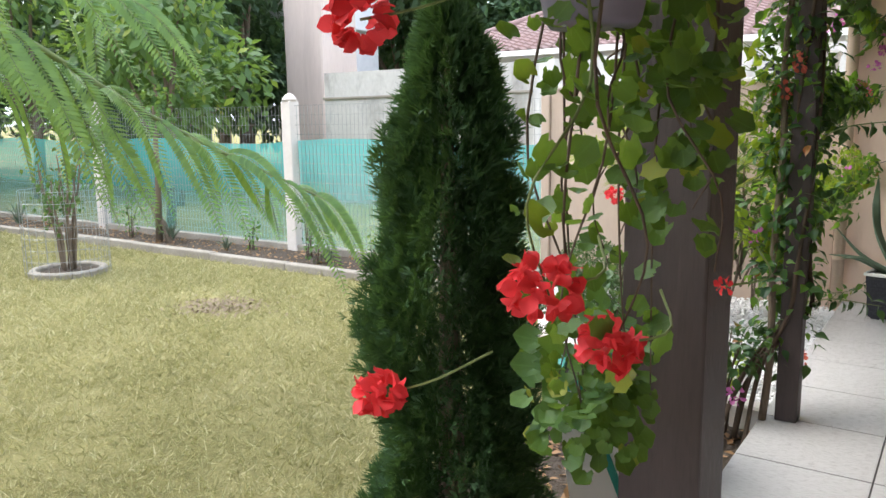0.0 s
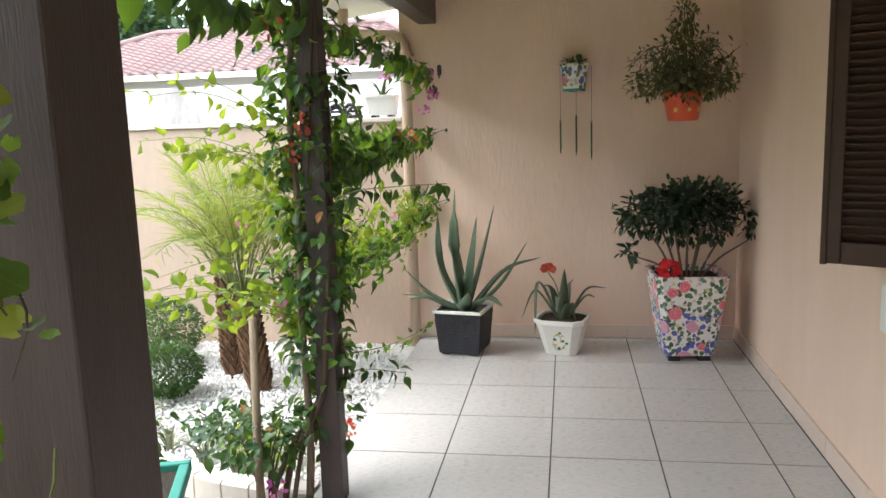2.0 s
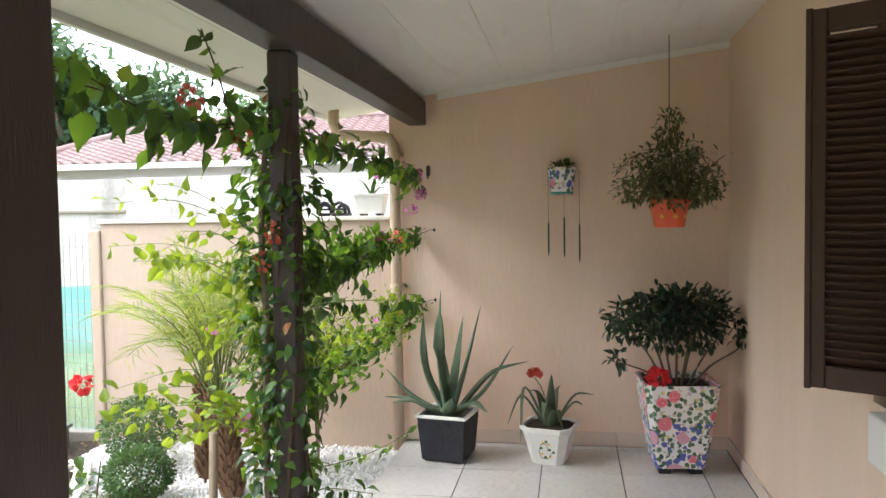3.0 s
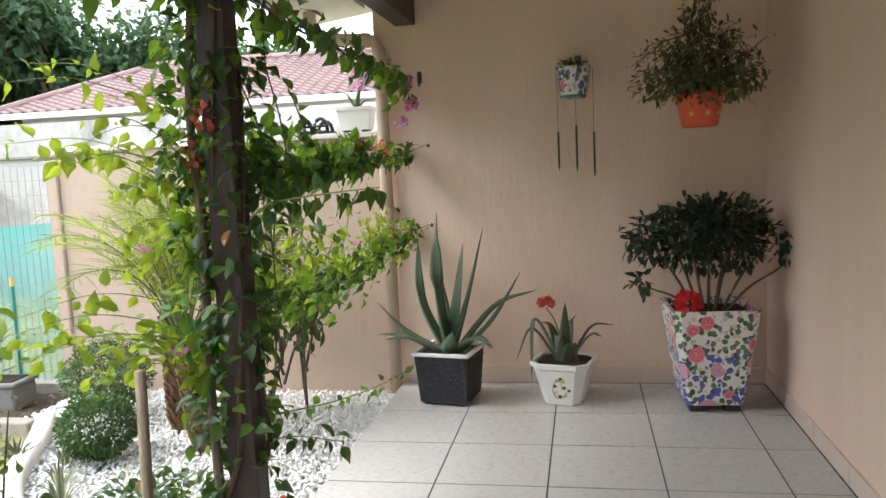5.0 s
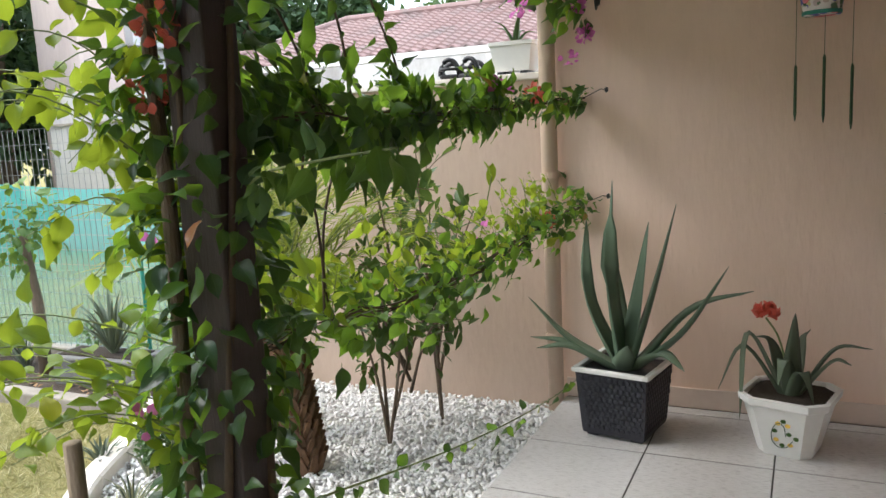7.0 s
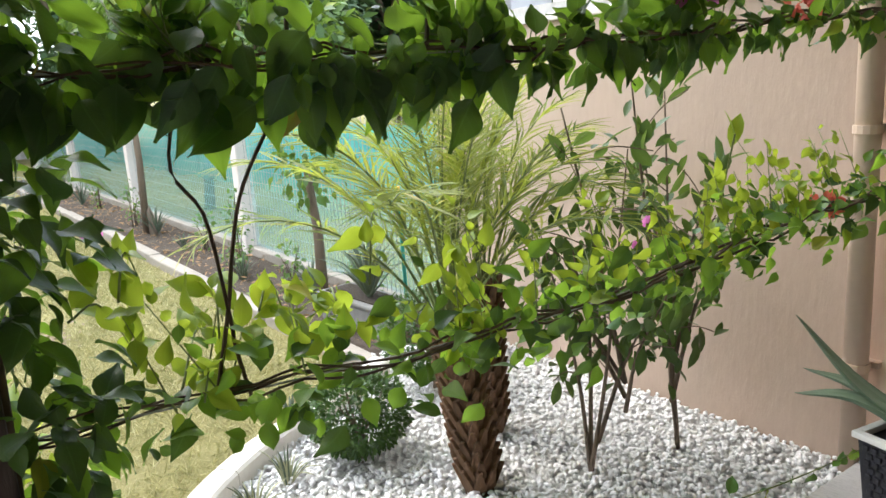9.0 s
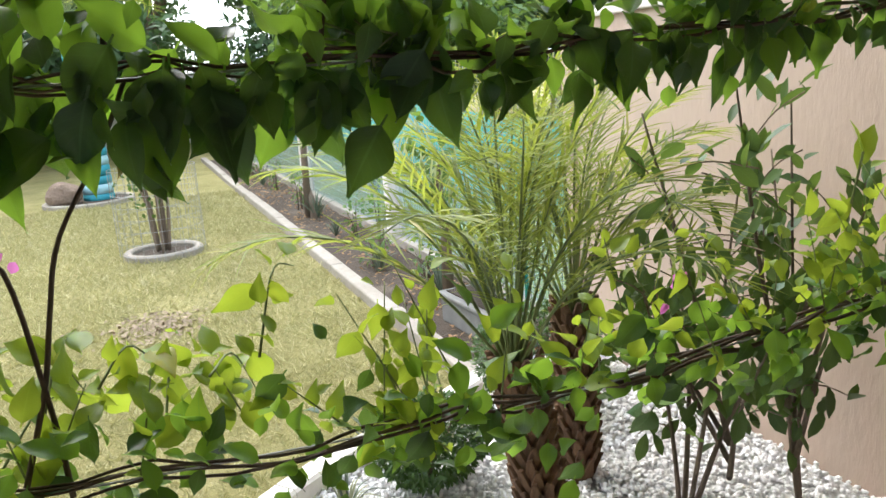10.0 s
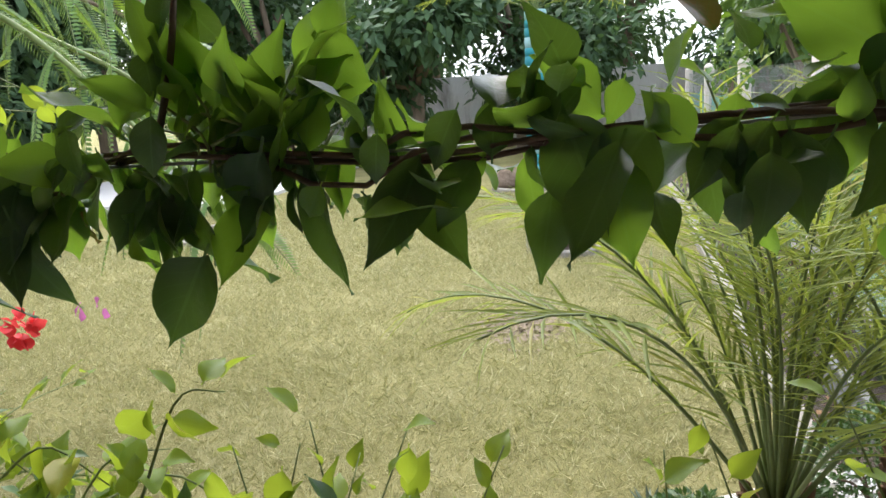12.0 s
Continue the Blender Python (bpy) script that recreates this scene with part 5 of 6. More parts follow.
for x, z0, z1 in ((-0.085, -0.17, -0.38), (0.012, -0.14, -0.39), (0.105, -0.18, -0.42)):
    part("cord", Geo().tube([(x, 0.02, 0.15), (x, 0.02, z0)], 0.0016, 4), M["chime"], wc)
    part("chime_rod", Geo().tube([(x, 0.02, z0), (x, 0.02, z0 - 0.01), (x, 0.02, z1 + 0.03), (x, 0.02, z1)], [0.002, 0.0055, 0.0055, 0.002], 8), M["chime"], wc)

hk = thing("wall_hook", "small dark metal hook screwed to the stucco", "hook", (-0.725, WALL_Y - 0.001, 1.755))
part("plate", Geo().lathe([(0.001, 0.035), (0.012, 0.03), (0.014, 0.0), (0.012, -0.03), (0.001, -0.035)], 10, (0, -0.004), 0.3), M["hook_metal"], hk)
part("arm", Geo().tube(spline([(0, -0.006, 0.02), (0, -0.03, 0.0), (0, -0.04, -0.03), (0, -0.025, -0.05), (0, -0.012, -0.035)], 14), 0.004, 6), M["hook_metal"], hk)

# louvred shutter standing half open at the window
def shutter(hinge_at, turn):
    sh = thing("shutter", "dark brown louvred wooden shutter standing half open at the window", "shutter", hinge_at, turn, group="window shutters")
    z0, z1, W = 0.0, 1.22, 0.29
    part("stile", Geo().box((0.0, -0.02, z0), (0.055, 0.02, z1), bev=0.005), M["shutter"], sh)
    part("stile", Geo().box((W - 0.055, -0.02, z0), (W, 0.02, z1), bev=0.005), M["shutter"], sh)
    part("rail", Geo().box((0.056, -0.02, z0), (W - 0.056, 0.02, z0 + 0.075), bev=0.005), M["shutter"], sh)
    part("rail", Geo().box((0.056, -0.02, z1 - 0.075), (W - 0.056, 0.02, z1), bev=0.005), M["shutter"], sh)
    part("moulding", Geo().box((W - 0.012, -0.026, z0 - 0.004), (W + 0.008, 0.026, z1 + 0.004), bev=0.003), M["shutter"], sh)
    me = Geo().box((0.052, -0.024, -0.003), (W - 0.052, 0.022, 0.004), Matrix.Rotation(radians(38), 4, "X")).mesh("slat")
    me.materials.append(M["shutter"])
    z = z0 + 0.09
    while z < z1 - 0.08:
        sl = new("slat", me)
        sl.parent = sh
        sl.matrix_basis = Matrix.Translation((0, 0, z))
        z += 0.027
    for z in (z0 + 0.2, z1 - 0.2):
        part("hinge", Geo().box((-0.014, -0.024, z - 0.04), (0.02, -0.019, z + 0.04), bev=0.002), M["hook_metal"], sh)


shutter((1.192, -1.395, 0.893), 148)
shutter((1.192, -2.455, 0.893), 212)

# white planter and shoes on the wall coping
cp = thing("planter", "white plastic trough planter standing on the wall coping", "planter", (-1.125, 1.07, 1.472))
part("body", Geo().taper([(0.082, 0.058, 0.014), (0.098, 0.068, 0.125), (0.104, 0.074, 0.128), (0.104, 0.074, 0.145), (0.09, 0.06, 0.144), (0.086, 0.056, 0.12)]), M["white_plastic"], cp)
for sx in (-1, 1):
    part("foot", Geo().box((sx * 0.055 - 0.018, -0.05, 0), (sx * 0.055 + 0.018, 0.05, 0.015), bev=0.003), M["black_plastic"], cp)
orch = thing("orchid", "pink orchid in the white trough planter", "orchid", (-1.125, 1.07, 1.60))
for k in range(5):
    w = k * 1.3
    part("leaf", fleshy_leaf(Geo(), (0, 0, 0), (0.11 * math.cos(w), 0.06 * math.sin(w), 0.05 + 0.02 * k), (0, 0, 0.03), 0.03, 0.006), M["shrub"], orch, smooth=True)
part("flower_stalk", Geo().tube(spline([(0, 0, 0), (0.03, -0.03, 0.14), (0.09, -0.05, 0.20)], 10), 0.002, 5), M["green_stem"], orch)
n = 40
u = unit(n)
scatter("flower", PETAL, np.array([0.08, -0.05, 0.19]) + rng.normal(size=(n, 3)) * 0.03, u, unit(n), rng.uniform(0.025, 0.04, n), M["pink_petal"], orch, "magenta flowers")
for x, tw in ((-1.45, 14), (-1.335, -8)):
    sn = thing("sandal", "black sandal set to dry on the wall coping", "shoe", (x, 1.07, 1.472), tw, group="sandals on the wall")
    part("sole", Geo().box((-0.042, -0.07, 0), (0.042, 0.09, 0.022), bev=0.009), M["black_rubber"], sn)
    for dy, hh in ((-0.035, 0.075), (0.03, 0.06)):
        arcp = [(0.045 * math.cos(w), dy, 0.016 + hh * math.sin(w)) for w in np.linspace(0, math.pi, 11)]
        part("strap", Geo().tube(arcp, 0.012, 6), M["black_rubber"], sn, smooth=True)
    part("heel_strap", Geo().tube([(0.04 * math.cos(w), -0.05 - 0.03 * math.sin(w), 0.045) for w in np.linspace(0, math.pi, 9)], 0.008, 6), M["black_rubber"], sn, smooth=True)

# ---- pebble bed plants ----


def frond(leaf_sets, g, base, out_dir, length, lean, bend, n=21, leaflet=0.15, bare=6):
    """One feather frond: a rib that starts steep and bends over, with leaflets in two ranks."""
    h = np.array((out_dir[0], out_dir[1], 0.0))
    h /= max(np.linalg.norm(h), 1e-6)
    side = np.cross(h, (0, 0, 1.0))
    swing = rng.normal() * 0.25
    P, o = [], np.array(base, float)
    for i in range(16):
        P.append(tuple(o))
        a = lean + bend * (i / 15) ** 2.2
        o = o + (h * math.sin(a) + side * swing * math.sin(a) * i / 15 + np.array((0, 0, math.cos(a)))) * length / 15
    g.tube(P, [0.0050 * (1 - 0.78 * i / 15) + 0.0006 for i in range(16)], 5)
    pos, t = along(P[bare:], n * 2, 0.0)
    sgn = np.where(np.arange(n * 2) % 2 == 0, 1.0, -1.0)[:, None]
    d = t * 0.8 + side[None, :] * sgn * 0.85 + rng.normal(size=(n * 2, 3)) * 0.16 + np.array([[0, 0, 0.05]])
    up = np.tile(np.array([[0, 0, 1.0]]), (n * 2, 1)) + side[None, :] * sgn * -0.6
    s = np.arange(n * 2) / (n * 2)
    size = leaflet * (0.62 + 0.9 * s * (1 - s) * 2) * rng.uniform(0.85, 1.1, n * 2)
    leaf_sets.append((pos, d, up, size))


def palm(at, trunk_h, trunk_r, count, length, label, spread, lean=(0, 0)):
    t = thing("palm", label, "palm", at)
    if trunk_h > 0.05:
        part("trunk", Geo().tube([(0, 0, -0.03), (lean[0] * 0.5, lean[1] * 0.5, trunk_h * 0.5), (lean[0], lean[1], trunk_h)], [trunk_r * 0.95, trunk_r * 0.85, trunk_r * 1.0], 14), M["palm_trunk"], t, smooth=True)
        gb = Geo().box((-0.026, -0.004, 0), (0.026, 0.014, 0.085), bev=0.004)
        for v_i, v in enumerate(gb.v):
            k = 1 - 0.75 * (v[2] / 0.085)
            gb.v[v_i] = (v[0] * k, v[1] - 0.42 * v[2], v[2])
        me = gb.mesh("leaf_base")
        me.materials.append(M["palm_trunk"])
        rows = int(trunk_h / 0.035)
        for r in range(rows):
            for k in range(9):
                w = (k + 0.5 * (r % 2)) * 2 * math.pi / 9 + 0.1 * math.sin(r * 3 + k)
                ob = new("leaf_base", me)
                ob.parent = t
                k_ = r * 0.035 / trunk_h
                ob.matrix_basis = pose(lean[0] * k_ + (trunk_r - 0.004) * math.cos(w), lean[1] * k_ + (trunk_r - 0.004) * math.sin(w), r * 0.035, 0, 0, math.degrees(w) + 90)
    sets, g = [], Geo()
    for k in range(count):
        w = k * 2.39996 + rng.uniform(-0.2, 0.2)
        q = 1 - k / count
        frond(sets, g, (lean[0] + 0.028 * math.cos(w) * q, lean[1] + 0.028 * math.sin(w) * q, trunk_h - 0.01), (math.cos(w), math.sin(w)), length * rng.uniform(0.78, 1.05), radians(spread * q ** 1.3 + rng.uniform(-2, 4)), radians(90 * q ** 0.5 + rng.uniform(-14, 14)), 30, 0.165, 4)
    part("ribs", g, M["green_stem"], t, smooth=True, kind="stuff")
    p, d, up, sz = joined(*sets)
    scatter("foliage", LEAF_THIN, p, d, up, sz, M["palm"], t)
    return t


palm((-1.675, 0.02, BED_Z), 0.55, 0.051, 26, 0.90, "date palm with a shaggy brown trunk in white pebbles", 36, (-0.04, -0.055))
palm((-1.955, 0.30, BED_Z), 0.56, 0.046, 18, 0.88, "smaller date palm standing behind the other one", 35)


def topiary(at, r, label, lift=0.0):
    t = thing("topiary_bush", label, "bush", at, group="clipped bushes")
    part("trunk", Geo().tube([(0, 0, -0.03), (0.01, 0, r * 0.6)], [0.018, 0.012], 7), M["bark"], t)
    for k in range(7):
        u = unit(1)[0] * r * 0.7
        part("branch", Geo().tube(spline([(0, 0, r * 0.4), (u[0] * 0.5, u[1] * 0.5, r * 0.9), (u[0], u[1], r + 0.04 + u[2] * 0.7)], 7), [0.006, 0.005, 0.005, 0.004, 0.004, 0.003, 0.002], 5), M["bark"], t)
    n = 4200
    u = unit(n)
    bump = np.array([1 + 0.10 * noise.noise(Vector(q) * 3.0 + Vector(at)) for q in u])
    pos = u * np.array([[1, 1, 0.8]]) * (r * (0.70 + 0.34 * rng.random(n) ** 0.6) * bump)[:, None] + np.array([[0, 0, r * 0.8 + 0.03 + lift]])
    scatter("foliage", LEAF_SMALL, pos, u + rng.normal(size=(n, 3)) * 0.55, unit(n) * 0.5 + u * 0.3 + np.array([[0, 0, 0.7]]), rng.uniform(0.016, 0.030, n), M["topiary"], t)


topiary((-2.12, -0.16, BED_Z), 0.172, "round clipped boxwood bush in the pebble bed")
topiary((-2.44, 0.40, BED_Z), 0.225, "larger round clipped boxwood near the garden wall", 0.04)

stake = thing("stake", "weathered wooden stake beside the vine foot", "stake", (-1.05, -1.49, LAWN_Z))
part("pole", Geo().tube([(0, 0, -0.04), (0.008, -0.006, 0.4), (0.03, -0.02, 0.88)], [0.017, 0.016, 0.015], 9), M["grey_wood"], stake, smooth=True)

sh = thing("leafy_shrub", "slender shrub with dark oval leaves against the garden wall", "shrub", (-1.45, 0.45, BED_Z))
sets = []
BR = [((-0.035, -0.11, 0), (-0.10, -0.10, 0.35), (-0.27, -0.08, 0.78)), ((-0.035, -0.11, 0), (0.02, -0.08, 0.40), (0.0, 0.05, 1.05)), ((0.05, 0.23, 0), (0.08, 0.16, 0.4), (0.10, 0.10, 1.22)), ((0.05, 0.23, 0), (0.12, 0.10, 0.5), (0.36, -0.04, 0.98)),
      ((-0.035, -0.11, 0), (-0.12, -0.02, 0.5), (-0.35, 0.10, 0.72)), ((0.05, 0.23, 0), (0.02, 0.2, 0.55), (-0.12, 0.26, 1.05)), ((-0.03, -0.08, 0.1), (0.06, 0.0, 0.45), (0.24, 0.16, 0.85)), ((0.02, 0.0, 0.3), (-0.05, -0.1, 0.5), (-0.16, -0.24, 0.62)),
      ((0.02, 0.0, 0.2), (0.14, -0.08, 0.45), (0.34, -0.18, 0.72)), ((0.07, 0.17, 0.2), (0.2, 0.14, 0.6), (0.42, 0.08, 0.88)), ((0.02, 0.0, 0.25), (0.0, -0.15, 0.55), (0.08, -0.28, 0.80)), ((0.07, 0.17, 0.3), (0.12, 0.24, 0.7), (0.18, 0.30, 1.0)),
      ((0.02, 0.0, 0.3), (0.05, -0.16, 0.8), (0.07, -0.30, 1.20)), ((0.07, 0.17, 0.3), (0.12, 0.0, 0.8), (0.17, -0.13, 1.26))]
for a, b, c in BR:
    s = spline([a, b, c], 18)
    part("stem", Geo().tube(s, [0.0085 - 0.0062 * i / 17 for i in range(18)], 6), M["bark"], sh, smooth=True)
    sets.append(strand(s[6:], 19, 0.078, 0.35, 0.03))
    for q in range(4):
        o = np.array(s[8 + 2 * q])
        e = o + rng.normal(size=3) * np.array((0.12, 0.10, 0.06)) + (0, 0, 0.08)
        tw = spline([o, (o + e) / 2 + (0, 0, 0.02), e], 8)
        part("twig", Geo().tube(tw, 0.002, 4), M["bark"], sh)
        sets.append(strand(tw, 7, 0.076, 0.4, 0.012))
p, d, up, sz = joined(*sets)
p[:, 1] = np.minimum(p[:, 1], 0.50)
scatter("foliage", LEAF_OVAL, p, d, up, sz, M["shrub"], sh)
# young bright shoot of the same shrub
sets = []
s = spline([(0.35, -0.02, 0.75), (0.42, -0.08, 0.95), (0.47, -0.10, 1.12)], 8)
part("twig", Geo().tube(s, 0.0025, 5), M["green_stem"], sh)
p, d, up, sz = strand(s, 12, 0.085, 0.15, 0.01)
scatter("young_foliage", LEAF_OVAL, p, d, up, sz, M["vine_young"], sh, "bright green new leaves")


def low_bush(name, at, radii, n, size, material, label, category, stems=6, shape=LEAF, flowers=None, lift=0.0):
    t = thing(name, label, category, at)
    for k in range(stems):
        u = unit(1)[0]
        e = (u[0] * radii[0] * 0.7, u[1] * radii[1] * 0.7, lift + radii[2] * rng.uniform(0.8, 1.8))
        part("stem", Geo().tube(spline([(u[0] * 0.03, u[1] * 0.03, -0.02), (e[0] * 0.4, e[1] * 0.4, e[2] * 0.55), e], 8), [0.007, 0.006, 0.005, 0.005, 0.004, 0.003, 0.003, 0.002], 5), M["stem"], t, smooth=True)
    p, d, up, sz = cloud(n, (0, 0, radii[2] + lift), radii, size, 0.8, 0.15)
    p[:, 2] = np.maximum(p[:, 2], 0.02)
    scatter("foliage", shape, p, d, up, sz, material, t)
    for c in flowers or ():
        u = unit(40)
        scatter("flower", PETAL, np.array(c) + u * 0.018, u, unit(40), rng.uniform(0.02, 0.034, 40), M["red_petal"], t, "red flower", kind="")
    return t


low_bush("rose_bush", (-1.50, -1.55, LAWN_Z), (0.17, 0.17, 0.42), 220, 0.055, M["shrub"], "rose bush with one scarlet bloom by the bed edging", "rose bush", 7, flowers=[(0.0, 0.04, 1.04)])
low_bush("ground_shrub", (-1.06, -1.42, LAWN_Z + 0.03), (0.22, 0.18, 0.11), 230, 0.06, M["vine"], "leafy low shrub on bare stems at the vine post", "shrub", 9, lift=0.27)
low_bush("ground_shrub", (-1.25, -0.92, BED_Z), (0.2, 0.14, 0.09), 150, 0.06, M["vine_young"], "low bright green plants beside the pebble edging", "shrub", 5)
low_bush("ground_shrub", (-1.55, -0.72, BED_Z), (0.18, 0.14, 0.09), 150, 0.055, M["vine"], "low green plants among white pebbles", "shrub", 5)
low_bush("ground_shrub", (-2.66, 0.78, BED_Z), (0.16, 0.12, 0.16), 260, 0.045, M["shrub"], "small dark shrub in the bed corner", "shrub", 5)

# spiky tufts
def tuft(at, n, length, material, label, category, width=0.05, spread=0.8):
    t = thing("spiky_plant", label, category, at, group="spiky bed plants")
    for k in range(n):
        w = k * 2.4
        sp_ = spread * (0.3 + 0.7 * (k / n))
        tip = (length * sp_ * math.cos(w), length * sp_ * math.sin(w), length * (1.05 - 0.75 * sp_))
        part("leaf", fleshy_leaf(Geo(), (0, 0, -0.01), tip, (0, 0, length * 0.16), width, 0.004, 8), material, t, smooth=True)


def edge_grass(at, label):
    t = thing("grass_tuft", label, "ornamental grass", at, group="striped grass along the edging")
    for k in range(20):
        w, q = k * 2.4, 0.25 + 0.75 * ((k * 0.618) % 1)
        L = rng.uniform(0.10, 0.17)
        tip = (L * q * math.cos(w), L * q * math.sin(w), L * (1.1 - 0.7 * q))
        part("leaf", fleshy_leaf(Geo(), (0.01 * math.cos(w), 0.01 * math.sin(w), -0.01), tip, (0, 0, L * 0.2), 0.009, 0.002, 7), M["striped"] if k % 3 else M["bromeliad"], t, smooth=True)


for i in (9, 12, 15, 18, 22, 25, 28, 31):
    a, b = CURVE[i - 1], CURVE[i + 1]
    q = Vector((b[0] - a[0], b[1] - a[1], 0)).normalized()
    edge_grass((CURVE[i][0] - q.y * -0.11 + 0.06, CURVE[i][1] + 0.11, BED_Z), "small tuft of cream-striped grass inside the pale edging")
cane = thing("garden_cane", "thin teal plastic garden cane with a yellow tip", "cane", (-3.35, 0.86, -0.09))
part("pole", Geo().tube([(0, 0, -0.03), (0, 0, 0.72)], 0.011, 8), M["teal_paint"], cane)
part("tip", Geo().tube([(0, 0, 0.721), (0, 0, 0.775)], 0.0115, 8), M["yellow_paint"], cane, "yellow tip")

tr = thing("trough_planter", "grey concrete trough planter beside the kerb", "planter", (-3.50, 0.68, -0.09), 4)
part("body", Geo().box((-0.30, -0.11, 0), (0.30, 0.11, 0.15), bev=0.015), M["grey_trough"], tr)
part("rim", Geo().box((-0.315, -0.125, 0.151), (0.315, 0.125, 0.175), bev=0.008), M["grey_trough"], tr)
part("soil", Geo().box((-0.27, -0.085, 0.176), (0.27, 0.085, 0.182)), M["pot_soil"], tr)
tuft((-3.44, 0.68, 0.09), 26, 0.42, M["bromeliad"], "spiky arching green plant in the trough", "dracaena", 0.028)
for x, y, L, n in ((-7.6, 0.72, 0.34, 22), (-4.3, 0.75, 0.30, 18), (-5.1, 0.60, 0.22, 16), (-10.8, 0.7, 0.4, 16), (-6.6, 0.66, 0.18, 14), (-2.5, -0.25, 0.16, 20)):
    tuft((x, y, -0.09 if x < -2.9 else BED_Z), n, L, M["bromeliad"], "spiky grey-green plant in the fence bed", "bed plant", 0.018)
for x, y, h, n in ((-5.5, 0.74, 0.34, 90), (-5.25, 0.62, 0.14, 60), (-6.35, 0.78, 0.20, 60), (-8.3, 0.7, 0.26, 90), (-4.7, 0.8, 0.16, 70), (-3.75, 0.82, 0.18, 80), (-11.8, 0.7, 0.3, 120), (-12.9, 0.75, 0.4, 150), (-10.1, 0.75, 0.25, 90)):
    low_bush("bed_plant", (x, y, -0.09), (0.12, 0.10, h), n, 0.05, M["tree"], "small green plant in the soil by the fence", "bed plant", 4)
# slim young tree trunks in the strip
for x, y, lean, h in ((-7.72, 0.66, 0.08, 1.5), (-7.55, 0.68, -0.30, 0.42), (-4.05, 0.70, -0.06, 0.9)):
    t = thing("young_tree", "slim young tree trunk in the fence bed", "tree", (x, y, -0.10))
    part("trunk", Geo().tube([(0, 0, 0), (lean * 0.4, 0.02, h * 0.5), (lean, 0.0, h)], [0.040, 0.032, 0.02], 8), M["bark"], t, smooth=True)
    if h > 0.5:
        p, d, up, sz = cloud(160, (lean, 0, h), (0.25, 0.2, 0.28), 0.08)
        scatter("crown", LEAF, p, d, up, sz, M["tree"], t)

# ---- caged sapling and wrapped trunk on the lawn ----


def ring_bed(at, r, label):
    t = thing("tree_ring", label, "tree ring", at)
    k = 14
    for i in range(k):
        g = Geo()
        vs, fs = [], []
        for j in range(4):
            w = 2 * math.pi * (i + 0.02 + 0.96 * j / 3) / k
            for rr, z in ((r + 0.035, 0), (r + 0.035, 0.045), (r + 0.02, 0.06), (r - 0.02, 0.06), (r - 0.035, 0.045), (r - 0.035, 0)):
                vs.append((rr * math.cos(w), rr * math.sin(w), z))
        for j in range(3):
            for q in range(5):
                fs.append((j * 6 + q, j * 6 + q + 1, (j + 1) * 6 + q + 1, (j + 1) * 6 + q))
        fs += [tuple(range(6)), tuple(reversed([18 + q for q in range(6)]))]
        part("stone", g.add(vs, fs), M["kerb"], t)
    part("soil", Geo().lathe([(r - 0.03, 0.02), (r * 0.5, 0.035), (0.001, 0.04)], 20), M["soil"], t, smooth=True)
    return t


ring_bed((-7.07, -0.78, LAWN_Z), 0.30, "round stone edging ring round a caged sapling")
sap = thing("sapling", "bare-stemmed young shrub inside a wire cage", "sapling", (-7.07, -0.78, LAWN_Z))
sets = []
for q in range(10):
    w = q * 0.63 * 2
    e = (0.22 * math.cos(w) * rng.uniform(0.4, 1), 0.22 * math.sin(w) * rng.uniform(0.4, 1), rng.uniform(0.7, 1.25))
    s = spline([(0.05 * math.cos(w), 0.05 * math.sin(w), 0.03), (e[0] * 0.3 + rng.normal() * 0.03, e[1] * 0.5, e[2] * 0.4), (e[0] * 0.9, e[1] * 0.7 + rng.normal() * 0.03, e[2] * 0.75), e], 14)
    part("stem", Geo().tube(s, [0.015 - 0.010 * i / 13 for i in range(14)], 6), M["bark"], sap, smooth=True)
    sets.append(strand(s[6:], 30, 0.06, 0.4, 0.06))
p, d, up, sz = joined(*sets)
scatter("foliage", LEAF, p, d, up, sz, M["shrub"], sap)
cage = thing("wire_cage", "round galvanised wire guard about the sapling", "wire cage", (-7.07, -0.78, LAWN_Z))
g = Geo()
for k in range(26):
    w = 2 * math.pi * k / 26
    c, s_ = 0.36 * math.cos(w), 0.36 * math.sin(w)
    g.box((c - 0.0015, s_ - 0.0015, 0), (c + 0.0015, s_ + 0.0015, 0.78))
for z in np.linspace(0.06, 0.78, 8):
    g.tube([(0.362 * math.cos(2 * math.pi * k / 26), 0.362 * math.sin(2 * math.pi * k / 26), z) for k in range(27)], 0.0018, 4)
part("mesh", g, M["wire"], cage, kind="stuff")

ring_bed((-11.45, -1.55, LAWN_Z), 0.55, "wide stone edging ring round a wrapped trunk")
tw = thing("palm_tree", "palm trunk wrapped in teal and white bands", "palm", (-11.5, -1.42, LAWN_Z))
zz = 0.02
k = 0
while zz < 2.4:
    hgt = 0.10 + 0.05 * ((k * 0.618) % 1)
    r = 0.20 - 0.02 * zz
    part("wrap_band", Geo().lathe([(0.001, zz), (r, zz), (r + 0.006, zz + hgt * 0.5), (r, zz + hgt - 0.004), (0.001, zz + hgt - 0.004)], 18), M["wrap_teal"] if k % 3 != 1 else M["wrap_white"], tw, smooth=True)
    zz += hgt
    k += 1
sets, g = [], Geo()
for k in range(18):
    w = k * 2.4
    frond(sets, g, (0, 0, zz), (math.cos(w), math.sin(w)), 1.7, radians(75 - 60 * k / 18), radians(55), 30, 0.35, 2)
part("ribs", g, M["green_stem"], tw, kind="stuff")
p, d, up, sz = joined(*sets)
